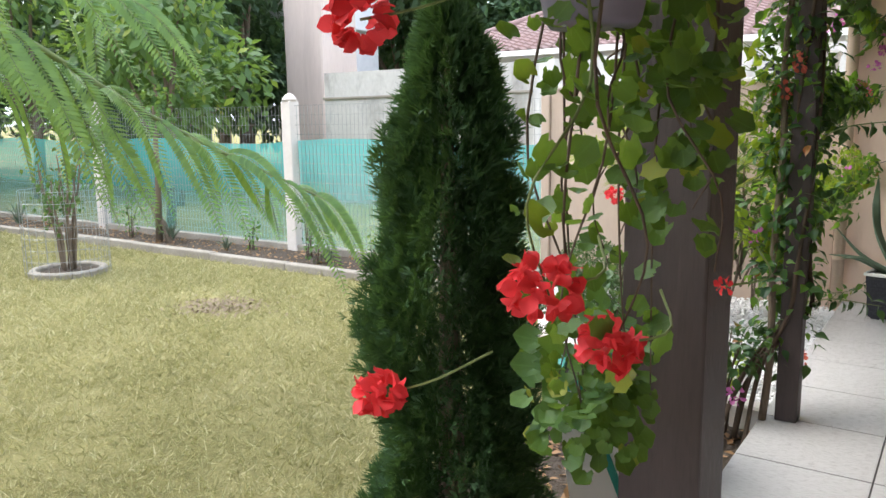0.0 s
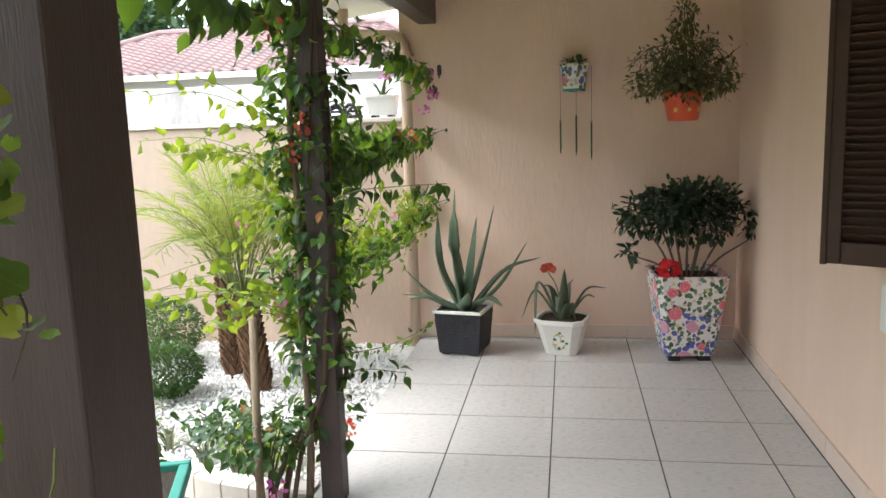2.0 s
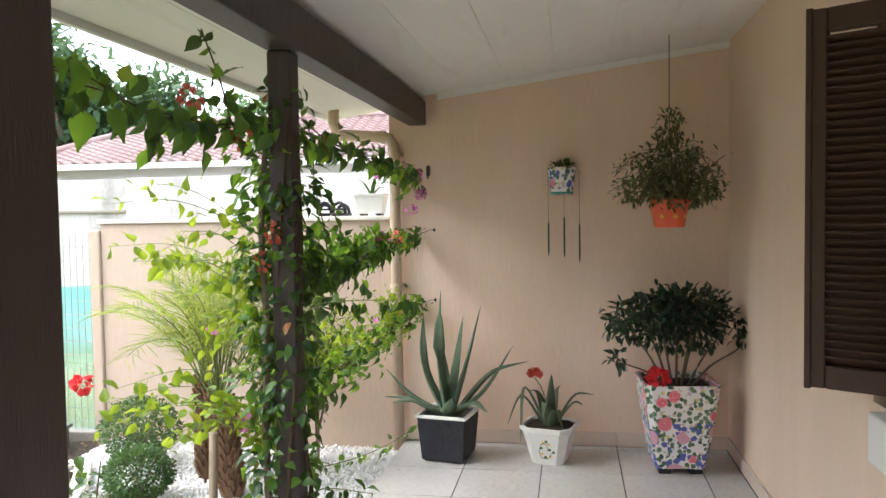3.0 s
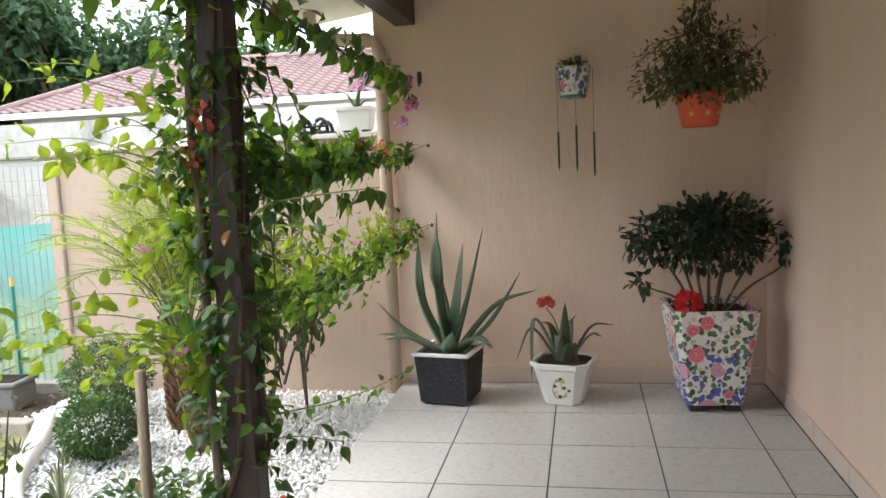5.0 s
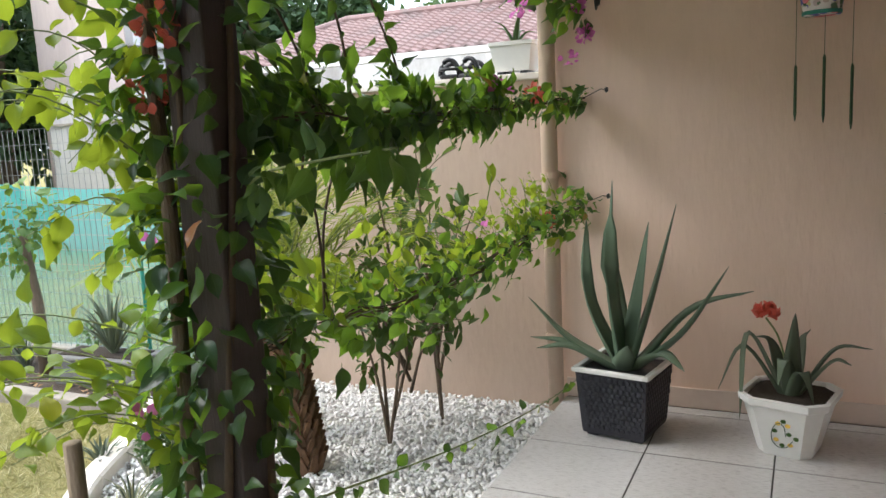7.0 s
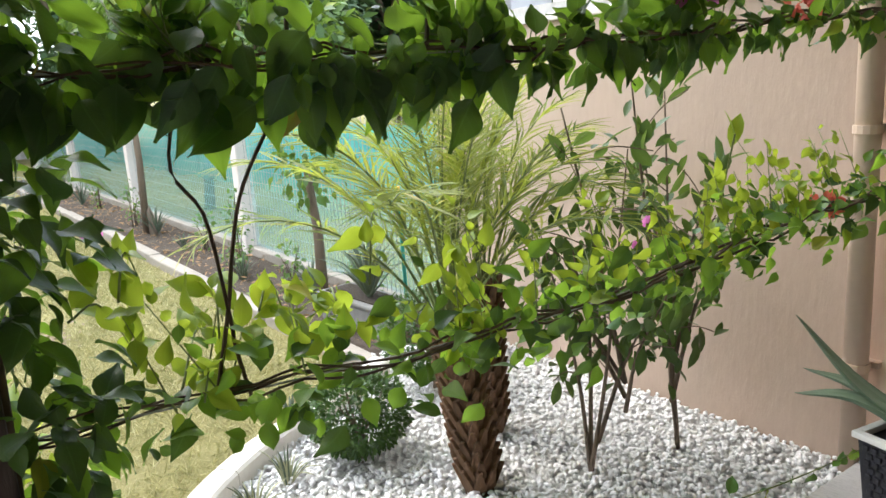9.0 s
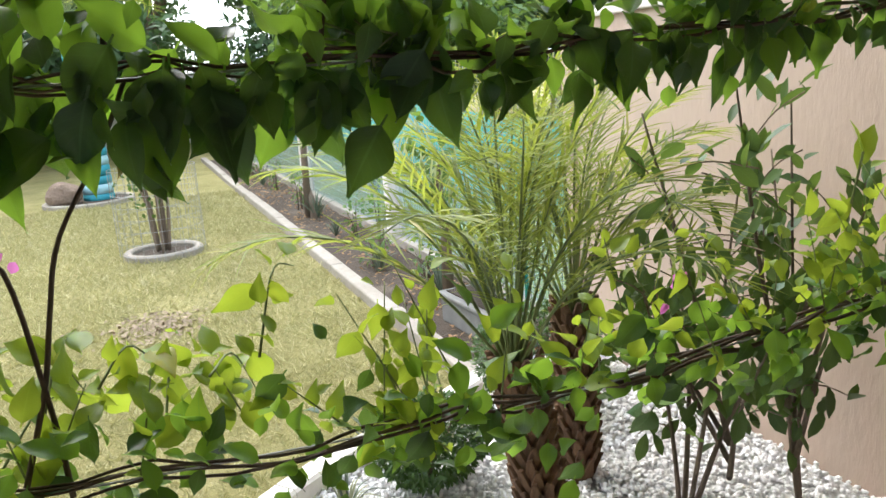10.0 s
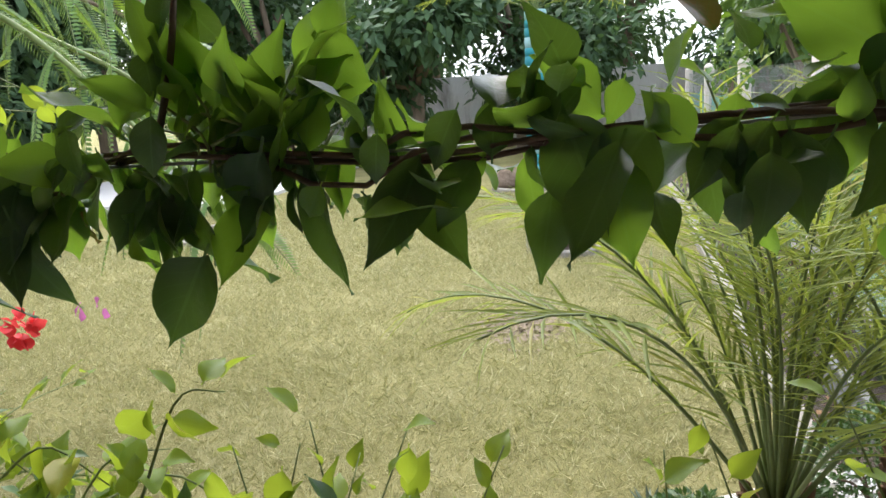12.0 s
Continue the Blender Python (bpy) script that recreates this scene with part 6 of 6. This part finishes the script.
scatter("foliage", LEAF_THIN, p, d, up, sz, M["palm"], tw)
rk = thing("rock", "rounded brown rock at the foot of the wrapped trunk", "rock", (-11.3, -1.85, LAWN_Z + 0.03))
bm = bmesh.new()
bmesh.ops.create_icosphere(bm, subdivisions=3, radius=0.22)
for v in bm.verts:
    v.co *= 1 + 0.25 * noise.noise(v.co * 6)
    v.co.z = v.co.z * 0.75 + 0.14
me = bpy.data.meshes.new("stone")
bm.to_mesh(me)
bm.free()
part("stone", me, M["rock"], rk)

# ---- things by the thick post ----
tub = thing("planter", "white plastic tub with a teal rim and tape behind the post", "planter", (-1.24, -2.12, LAWN_Z + 0.03), 20)
part("body", Geo().taper([(0.14, 0.14, 0.0), (0.145, 0.145, 0.01), (0.195, 0.195, 0.44)]), M["white_plastic"], tub)
g = Geo()
for side in range(4):
    g.box((-0.212, -0.212, 0.435), (0.176, -0.178, 0.475), Matrix.Rotation(side * math.pi / 2, 4, "Z"), bev=0.006)
part("rim", g, M["teal_paint"], tub, "teal rim")
part("soil", Geo().box((-0.18, -0.18, 0.441), (0.18, 0.18, 0.452)), M["pot_soil"], tub)
part("stripe", Geo().box((-0.014, -0.004, 0.02), (0.014, 0.0, 0.42), Matrix.Translation((0.05, -0.143, 0.0)) @ Matrix.Rotation(radians(6.5), 4, "X") @ Matrix.Rotation(radians(-20), 4, "Y")), M["teal_paint"], tub, "teal slanting tape")

basket = thing("hanging_basket", "grey-violet hanging pot by the thick patio post", "hanging plant", (-0.75, -3.50, 1.37))
part("pot", Geo().lathe([(0.001, 0.0), (0.065, 0.0), (0.072, 0.01), (0.095, 0.12), (0.104, 0.128), (0.104, 0.145), (0.095, 0.145), (0.09, 0.12), (0.001, 0.12)], 26), M["purple_pot"], basket, smooth=True)
for k in range(3):
    w = k * 2.094
    part("hanger", Geo().tube([(0.099 * math.cos(w), 0.099 * math.sin(w), 0.14), (-0.04, 0.0, 0.64)], 0.002, 5), M["hook_metal"], basket)
part("hook", Geo().tube([(-0.04, 0, 0.63), (-0.04, 0, 0.676)], 0.004, 6), M["hook_metal"], basket)
ger = thing("geranium", "trailing ivy geranium with rounded leaves and scarlet flower heads", "geranium", (-0.74, -3.50, 1.46))
O = np.array((-0.74, -3.50, 1.46))
sets = []
ENDS = [(-0.70, -3.74, 1.01), (-0.63, -3.69, 0.94), (-0.96, -3.75, 0.84), (-0.90, -3.85, 1.34), (-0.60, -3.33, 0.98), (-0.84, -3.32, 0.70), (-0.88, -3.22, 0.62), (-0.80, -3.20, 0.78), (-0.84, -3.20, 0.95),
        (-0.74, -3.58, 0.95), (-0.72, -3.06, 1.05), (-0.72, -3.12, 1.25), (-0.84, -3.32, 1.15), (-0.74, -3.45, 1.20), (-0.76, -3.16, 0.66), (-0.92, -3.26, 0.70), (-0.86, -3.22, 0.60), (-0.70, -3.08, 1.15), (-0.84, -3.14, 1.0), (-0.86, -3.10, 1.3)]
for e in ENDS:
    e = np.array(e) - O
    s = spline([(e[0] * 0.2, e[1] * 0.2, 0.05), (e[0] * 0.65 + rng.normal() * 0.04, e[1] * 0.65 + rng.normal() * 0.04, 0.08 + rng.normal() * 0.04), (e[0] * 0.9 + rng.normal() * 0.04, e[1] * 0.8 + rng.normal() * 0.04, e[2] * 0.35), (e[0] + rng.normal() * 0.035, e[1] * 0.9 + rng.normal() * 0.035, e[2] * 0.72), tuple(e)], 18)
    if e[0] < -0.12 and e[1] < -0.2:
        continue
    part("stem", Geo().tube(s, [0.0036 - 0.002 * i / 17 for i in range(18)], 6), M["green_stem"] if e[1] < -0.2 else M["stem"], ger, smooth=True)
    stop = 9 if e[0] < -0.12 and e[1] < -0.2 else 18
    sets.append(strand(s[4:stop], 15 if stop == 18 else 8, 0.046, 0.45, 0.03))
sets.append(cloud(38, (0.02, 0.12, 0.06), (0.18, 0.16, 0.14), 0.047, 0.8, 0.3))
sets.append(cloud(105, (0.06, 0.24, -0.17), (0.10, 0.14, 0.32), 0.047, 0.8, 0.3))
sets.append(cloud(190, (-0.13, 0.30, -0.76), (0.13, 0.17, 0.17), 0.047, 0.8, 0.2))
p, d, up, sz = joined(*sets)
up = up + np.array([[0.5, -1.0, 0.3]])
keep = (p[:, 0] < 0.115) & ~((p[:, 0] + O[0] > -0.95) & (p[:, 0] + O[0] < -0.71) & (p[:, 1] + O[1] > -2.92))
p, d, up, sz = p[keep], d[keep], up[keep], sz[keep]
near = np.argsort(p[:, 1])[:280]
rest = np.setdiff1d(np.arange(len(p)), near)
leaf_objects(ger, [round_leaf(14, 5, 0.18), round_leaf(12, 7, 0.05), round_leaf(14, 5, 0.32)], p[near], d[near], up[near], sz[near], M["geranium"])
scatter("foliage", ROUND, p[rest], d[rest], up[rest], sz[rest], M["geranium"], ger)
for c, r in (((-0.70, -3.76, 1.025), 0.05), ((-0.63, -3.70, 0.945), 0.04), ((-0.965, -3.77, 0.835), 0.033), ((-0.895, -3.87, 1.36), 0.038), ((-0.585, -3.32, 0.955), 0.010)):
    c = np.array(c) - O
    n = 10 if r < 0.02 else int(34 + r * 800)
    u = unit(n)
    scatter("flower", PETAL, c + u * r * 0.65 * np.array([1, 1, 0.8]), u + rng.normal(size=(n, 3)) * 0.5, u + unit(n) * 0.4, rng.uniform(0.022, 0.032, n) * (1 if r > 0.02 else 0.5), M["red_petal"], ger, "scarlet flower head", kind="")
    part("flower_stalk", Geo().tube(spline([c, c + (0.06, 0.05, 0.015), c + (0.12 if c[0] < -0.1 else 0.02, 0.13, 0.05)], 8), 0.0020, 5), M["green_stem"], ger)

# strap leaf beside the post
t = thing("strap_leaf_plant", "green strap-leaved plant by the post foot", "houseplant", (-0.84, -3.02, -0.10))
for tip in ((0.20, -0.02, 0.42), (-0.1, 0.0, 0.36), (0.05, -0.12, 0.38), (-0.16, -0.1, 0.25)):
    part("leaf", fleshy_leaf(Geo(), (0, 0, 0), tip, (0, 0, 0.05), 0.06, 0.005), M["tree"], t, smooth=True)

# ---- columnar cypress ----


def cypress(at, h, r):
    t = thing("cypress", "dark green columnar cypress beside the lawn", "cypress", at)
    part("trunk", Geo().tube([(0, 0, -0.05), (0, 0, h * 0.9)], [0.05, 0.012], 8), M["bark"], t)
    n = 24000
    z = rng.random(n) ** 1.15
    w = rng.uniform(0, 2 * math.pi, n)
    prof = np.interp(z, [0, 0.08, 0.25, 0.55, 0.8, 0.93, 1.0], [0.9, 1.05, 0.92, 0.78, 0.62, 0.42, 0.06]) * r
    bump = np.array([1 + 0.55 * noise.noise((math.cos(a) * 1.6, math.sin(a) * 1.6, b * 5.0)) + 0.25 * noise.noise((math.cos(a) * 4, math.sin(a) * 4, b * 13.0)) for a, b in zip(w, z)])
    rr = prof * bump * (0.30 + 0.70 * rng.random(n) ** 0.45)
    pos = np.stack([rr * np.cos(w), rr * np.sin(w), z * h], 1)
    d = np.stack([np.cos(w) * 0.8, np.sin(w) * 0.8, np.full(n, 0.9)], 1) + rng.normal(size=(n, 3)) * 0.55
    up = np.stack([-np.sin(w), np.cos(w), np.zeros(n)], 1) + rng.normal(size=(n, 3)) * 0.4
    vs, fs, uv = [], [], []
    for k, (a, L) in enumerate(((0, 1.0), (0.5, 0.75), (-0.5, 0.75), (0.9, 0.5), (-0.9, 0.5), (0.35, 0.95), (-0.35, 0.95))):
        b0 = abs(a) * 0.25
        o = len(vs)
        vs += [(-0.035, b0, 0), (0.035, b0, 0), (math.sin(a) * L * 0.6 + 0.03, b0 + math.cos(a) * L * 0.6, 0.02), (math.sin(a) * L, b0 + math.cos(a) * L * 0.9, -0.05), (math.sin(a) * L * 0.6 - 0.03, b0 + math.cos(a) * L * 0.6, 0.02)]
        uv += [(0.5, 0.1)] * 5
        fs += [(o, o + 1, o + 2, o + 4), (o + 4, o + 2, o + 3)]
    scatter("foliage", (np.array(vs), fs, uv), pos, d, up, rng.uniform(0.030, 0.060, n), M["cypress"], t)


cypress((-1.405, -2.925, LAWN_Z), 1.66, 0.235)

# ---- feathery tree whose bough reaches over the lawn ----
mim = thing("feathery_tree", "small tree with feathery twice-divided leaves over the lawn", "tree", (-3.95, -4.75, LAWN_Z))
O = np.array((-3.95, -4.75, LAWN_Z))
part("trunk", Geo().tube(spline([(0, 0, -0.05), (0.05, 0.1, 1.2), (0.02, 0.25, 2.55)], 14), [0.075 - 0.035 * i / 13 for i in range(14)], 9), M["bark"], mim, smooth=True)
BOUGHS = [[(-3.93, -4.55, 2.3), (-3.62, -3.25, 1.80), (-3.32, -2.40, 1.24), (-2.90, -1.78, 0.84)], [(-3.93, -4.5, 2.4), (-4.3, -3.4, 2.0), (-4.5, -2.6, 1.6)], [(-3.93, -4.5, 2.4), (-3.3, -4.0, 2.2), (-2.9, -3.5, 1.95)],
          [(-3.8, -3.9, 2.05), (-3.9, -2.9, 1.55), (-3.85, -2.3, 1.15)], [(-3.93, -4.5, 2.4), (-3.9, -3.4, 2.40), (-4.2, -2.4, 2.1)], [(-3.93, -4.5, 2.45), (-3.6, -3.2, 2.1), (-3.5, -2.3, 1.75)]]
pin_p, pin_d, pin_u, pin_s = [], [], [], []
for bi, bpts in enumerate(BOUGHS):
    s = spline([tuple(np.array(q) - O) for q in bpts], 24)
    bough = part("bough", Geo().tube(s, [0.022 - 0.017 * i / 23 for i in range(24)], 7), M["green_stem"] if bi in (0, 3) else M["bark"], mim, smooth=True)
    g = Geo()
    nf = 24 if bi == 0 else 12
    pos, td = along(s[4:], nf, 0.0)
    for k in range(nf):
        h = np.cross(td[k], (0, 0, 1.0)) * (1 if k % 2 else -1)
        h /= np.linalg.norm(h)
        pd = h * rng.uniform(0.35, 0.8) + td[k] * rng.uniform(0.35, 0.6) + np.array((0, 0, rng.uniform(-0.2, 0.35)))
        pd /= np.linalg.norm(pd)
        L = rng.uniform(0.40, 0.54) * (1 - 0.35 * (k / nf) ** 3)
        m = 40
        q = (np.arange(m) + 0.5) / m
        base = pos[k] + pd * (q * L)[:, None] + np.array([0, 0, -0.95]) * (q[:, None] ** 2) * L
        g.tube([tuple(pos[k])] + [tuple(r) for r in base[::6]] + [tuple(base[-1])], 0.0022, 4)
        tang = np.gradient(base, axis=0)
        tang /= np.linalg.norm(tang, axis=1)[:, None]
        face = np.array((0.55, -0.5, 0.7)) + rng.normal(size=3) * 0.22
        perp = np.cross(tang, face)
        perp /= np.linalg.norm(perp, axis=1)[:, None]
        for sg in (1, -1):
            pin_p.append(base)
            pin_d.append(perp * sg + tang * 0.55 + np.array([0, 0, -0.12]))
            pin_u.append(np.tile(face, (m, 1)))
            pin_s.append(0.066 * (1 - 0.6 * np.abs(2 * q - 0.9) ** 2.5))
    part("leaf_ribs", g, M["green_stem"], bough, kind="stuff")
DIAM = (np.array([(0, 0, 0), (0.16, 0.5, 0), (0, 1, -0.05), (-0.16, 0.5, 0)]), [(0, 1, 2, 3)], [(0, 0), (1, 0.5), (0, 1), (-1, 0.5)])
scatter("foliage", DIAM, np.concatenate(pin_p), np.concatenate(pin_d), np.concatenate(pin_u), np.concatenate(pin_s), M["mimosa"], mim)

# ---- beyond the fence ----
NW_Y = 5.0
g = Geo().box((-9.15, NW_Y, -0.3), (-5.3, NW_Y + 0.15, 1.56))
structure("boundary_wall", g, M["concrete"], "weathered grey concrete boundary wall", "wall")
g = Geo().box((-9.15, NW_Y + 0.01, 1.561), (-5.3, NW_Y + 0.14, 1.97))
structure("boundary_wall_top", g, M["concrete"], "stained upper course of the boundary wall", "wall")
g = Geo().box((-5.299, NW_Y - 0.02, -0.3), (3.2, NW_Y + 0.15, 1.98))
structure("boundary_wall_white", g, M["whitewall"], "white boundary wall with dark rain stains", "wall")
g = Geo().box((-9.17, NW_Y - 0.03, 1.55), (-5.305, NW_Y - 0.002, 1.585), bev=0.006)
structure("wall_band", g, M["kerb"], "projecting course on the concrete wall", "trim")

tower = thing("neighbour_tower", "tall pinkish rendered tower of the neighbouring house", "building", (-12.47, 8.54, -0.37))
tower.scale = (1.3, 1.3, 1.3)
part("shaft", Geo().box((-0.44, -0.44, -0.2), (0.44, 0.44, 5.2), bev=0.05), M["tower"], tower)
part("cap", Geo().box((-0.52, -0.52, 5.201), (0.52, 0.52, 5.35), bev=0.03), M["tower"], tower)
house = thing("neighbour_house", "pale two-storey neighbouring house with one small window", "house", (-14.9, 11.66, -0.37))
house.scale = (1.3, 1.3, 1.3)
part("wall", Geo().box((-1.2, -0.5, -0.2), (0.80, 0.5, 2.95), bev=0.02), M["annex"], house)
part("upper_storey", Geo().box((-1.3, -0.6, 2.951), (1.05, 0.6, 5.0), bev=0.02), M["annex"], house)
w = part("window", Geo().box((0.10, -0.53, 2.05), (0.66, -0.502, 2.7), bev=0.01), M["trim"], house)
part("pane", Geo().box((0.16, -0.536, 2.11), (0.36, -0.531, 2.64)), M["glass"], w)
part("pane", Geo().box((0.40, -0.536, 2.11), (0.60, -0.531, 2.64)), M["glass"], w)
part("roof", Geo().box((-1.5, -0.8, 5.001), (1.25, 0.8, 5.12), bev=0.02), M["trim"], house)


def tiled_house(name, x0, x1, y0, y1, eave, ridge, label, hip):
    """Hipped roof of corrugated clay courses on pale walls."""
    t = thing(name, label, "house", (0, 0, 0))
    part("wall", Geo().box((x0 + 0.35, y0 + 0.35, -0.2), (x1 - 0.35, y1 - 0.35, eave - 0.02)), M["annex"], t)
    part("fascia", Geo().box((x0, y0 - 0.02, eave - 0.10), (x1, y0 + 0.03, eave - 0.004)), M["trim"], t)
    ym = (y0 + y1) / 2
    for side in (0, 1):
        vs, fs = [], []
        nc, nr = int((x1 - x0) / 0.055), 18
        for r in range(nr + 1):
            s = r / nr
            y = y0 + (ym - y0) * s if side == 0 else y1 + (ym - y1) * s
            xl, xr = x0 + hip * s, x1 - hip * s
            for step in (0, 1):
                z = eave + (ridge - eave) * s + (0.028 if step else 0.0)
                for c in range(nc + 1):
                    x = x0 + (x1 - x0) * c / nc
                    xx = min(max(x, xl), xr)
                    vs.append((xx, y, z + 0.020 * math.cos(c * math.pi * 0.5)))
        m = nc + 1
        for r in range(2 * nr + 1):
            for c in range(nc):
                a = r * m + c
                fs.append((a, a + 1, a + m + 1, a + m))
        part("roof_slope", Geo().add(vs, fs), M["roof"], t)
    for xa, xb in ((x0, x0 + hip), (x1, x1 - hip)):
        part("hip_end", Geo().add([(xa, y0, eave), (xa, y1, eave), (xb, ym, ridge)], [(0, 1, 2)]), M["roof"], t)
    part("ridge_cap", Geo().tube([(x0 + hip, ym, ridge + 0.03), (x1 - hip, ym, ridge + 0.03)], 0.07, 8), M["roof"], t)
    for xa in (x0, x1):
        xb = x0 + hip if xa == x0 else x1 - hip
        part("hip_cap", Geo().tube([(xa, y0, eave + 0.03), (xb, ym, ridge + 0.03)], 0.06, 8), M["roof"], t)
    return t


tiled_house("neighbour_house", -9.4, -1.6, 8.0, 13.0, 2.40, 3.35, "neighbouring house with a faded red clay tile roof", 1.6)


def tree(at, h, spread, n, size, material, label, seed_, trunk_r=0.14, low=0.35):
    t = thing("tree", label, "tree", at)
    part("trunk", Geo().tube(spline([(0, 0, -0.1), (0.1, 0.05, h * 0.3), (0.0, 0.1, h * 0.62)], 10), [trunk_r * (1 - 0.06 * i) for i in range(10)], 8), M["bark"], t, smooth=True)
    sets = []
    for k in range(9):
        w = k * 2.4 + seed_
        q = 0.35 + 0.65 * ((k * 0.618) % 1)
        e = np.array((spread * 0.62 * q * math.cos(w), spread * 0.62 * q * math.sin(w), h * (low + 0.1 + (0.86 - low) * ((k * 0.37 + 0.2) % 1))))
        part("limb", Geo().tube(spline([(0, 0.05, h * 0.3), tuple(e * (0.5, 0.5, 0.7)), tuple(e)], 9), [trunk_r * 0.45 * (1 - 0.085 * i) for i in range(9)], 6), M["bark"], t, smooth=True)
        sets.append(cloud(n // 9, tuple(e), (spread * 0.42, spread * 0.42, h * 0.19), size, 0.7, 0.4))
    p, d, up, sz = joined(*sets)
    scatter("crown", LEAF_SMALL, p, d, up, sz, material, t)


tree((-11.0, 3.4, LAWN_Z), 3.6, 1.7, 1900, 0.22, M["tree"], "broad-leaved garden tree beyond the fence", 0.3, 0.09, 0.35)
tree((-9.0, 1.75, LAWN_Z), 3.1, 1.3, 1500, 0.20, M["tree"], "slim leafy tree just beyond the fence", 2.1, 0.07, 0.42)
tree((-14.5, 3.0, LAWN_Z), 4.2, 2.1, 1900, 0.22, M["tree"], "leafy tree beyond the far end of the fence", 1.3, 0.12, 0.3)
for k, (x, y, h, s) in enumerate(((-20, 12, 7.0, 4.0), (-15.5, 15.5, 6.2, 3.6), (-10, 18.5, 4.8, 3.4), (-4.5, 19, 4.2, 3.2), (-24, 6, 8.5, 4.5), (-24, 0, 8, 4.5), (-25, -6, 8.5, 4.5), (-23, -12, 8, 4.5), (-17, -15, 8, 4.5), (-20, 3, 6, 3.5), (-19, -2.5, 5.5, 3), (-17.5, -8, 5.5, 3), (-18, 6.5, 6, 3.2), (-21, -9.5, 6, 3.5), (-12.8, -11.8, 6, 3), (-9, -13.5, 6.5, 3.4), (-16.5, -4.5, 5, 2.6), (-12, 13.8, 6, 2.6), (1, 20, 4.5, 3.2), (-13.6, 15.6, 5.9, 3.0), (-11.2, 15.2, 5.2, 2.6), (-8.2, 15.2, 4.3, 2.6), (-5.8, 15.4, 3.9, 2.4), (-3.2, 15.6, 3.7, 2.4), (-15.6, 6.6, 6.5, 2.8), (-18, 9.6, 8, 3.4), (-13.6, 4.6, 5.2, 2.2), (-13.5, -12.5, 6.5, 3.2), (-8.5, -11.0, 6, 3.0), (-15.4, 8.8, 6.6, 2.6), (-12.4, -11.6, 5.5, 2.6), (-10.3, -11.2, 5.0, 2.4), (-16.2, -11.8, 6, 3.0))):
    tree((x, y, LAWN_Z), h, s, 6500, 0.30, M["far_tree"], "dense dark green tree in the distance", k * 0.7, 0.22, 0.18)

# terrace across the lawn with garden chairs
g = Geo().box((-17.5, -10.5, -0.3), (-10.4, -5.6, LAWN_Z + 0.06), bev=0.01)
structure("pavement", g, M["paving"], "pale paved terrace across the lawn", "pavement")
g = Geo().box((-22.5, -9.5, -0.3), (-22.3, 4.5, 1.7))
structure("wall_far", g, M["whitewall"], "white wall closing the far garden", "wall")
ring_bed((-8.05, -4.85, LAWN_Z), 0.52, "stone edging ring in the far lawn")


def chair(at, turn):
    t = thing("garden_chair", "white plastic garden armchair on the far terrace", "chair", at, turn, group="terrace chairs")
    part("seat", Geo().box((-0.24, -0.24, 0.40), (0.24, 0.24, 0.43), bev=0.012), M["white_plastic"], t)
    part("backrest", Geo().box((-0.24, 0.0, 0), (0.24, 0.025, 0.46), Matrix.Translation((0, 0.23, 0.43)) @ Matrix.Rotation(radians(-10), 4, "X"), bev=0.012), M["white_plastic"], t)
    for sx in (-1, 1):
        for sy in (-1, 1):
            part("leg", Geo().tube([(sx * 0.25, sy * 0.25, 0), (sx * 0.22, sy * 0.21, 0.405)], 0.02, 8), M["white_plastic"], t)
        part("armrest", Geo().box((sx * 0.27 - 0.03, -0.22, 0.63), (sx * 0.27 + 0.03, 0.26, 0.655), bev=0.008), M["white_plastic"], t)
        part("arm_post", Geo().tube([(sx * 0.26, -0.2, 0.41), (sx * 0.27, -0.2, 0.635)], 0.018, 8), M["white_plastic"], t)
    return t


for x, y, tn in ((-7.2, -6.25, 40), (-8.2, -6.9, 100)):
    chair((x, y, LAWN_Z), tn)
cl = thing("red_cushion", "red cushion hung over a white garden chair", "cushion", (-7.2, -6.25, LAWN_Z), 40)
part("pad", Geo().box((-0.23, 0.17, 0.435), (0.23, 0.225, 0.80), bev=0.02), M["red_paint"], cl)

# ---- floor tiles ----
rows_y = [WALL_Y - 0.013, 0.90] + [0.90 - 0.45 * i for i in range(1, 18)]
cols_x = [EDGE_X, -0.45, 0.0, 0.45, 0.90, WALL_X - 0.013]
for c in range(5):
    for r in range(len(rows_y) - 1):
        x0, x1, y1, y0 = cols_x[c], cols_x[c + 1], rows_y[r], rows_y[r + 1]
        part("tile", Geo().box((x0 + (0.0 if c == 0 else 0.003), max(y0, -6.99) + 0.0035, -0.003), (x1 - 0.003, y1 - 0.0035, 0.0), bev=0.001), M["tile"], floor)
for r in range(len(rows_y) - 1):
    y1, y0 = rows_y[r], rows_y[r + 1]
    part("edge_tile", Geo().box((EDGE_X - 0.006, max(y0, -6.99) + 0.002, -0.14), (EDGE_X + 0.003, y1 - 0.002, -0.0115), bev=0.0015), M["tile"], floor)
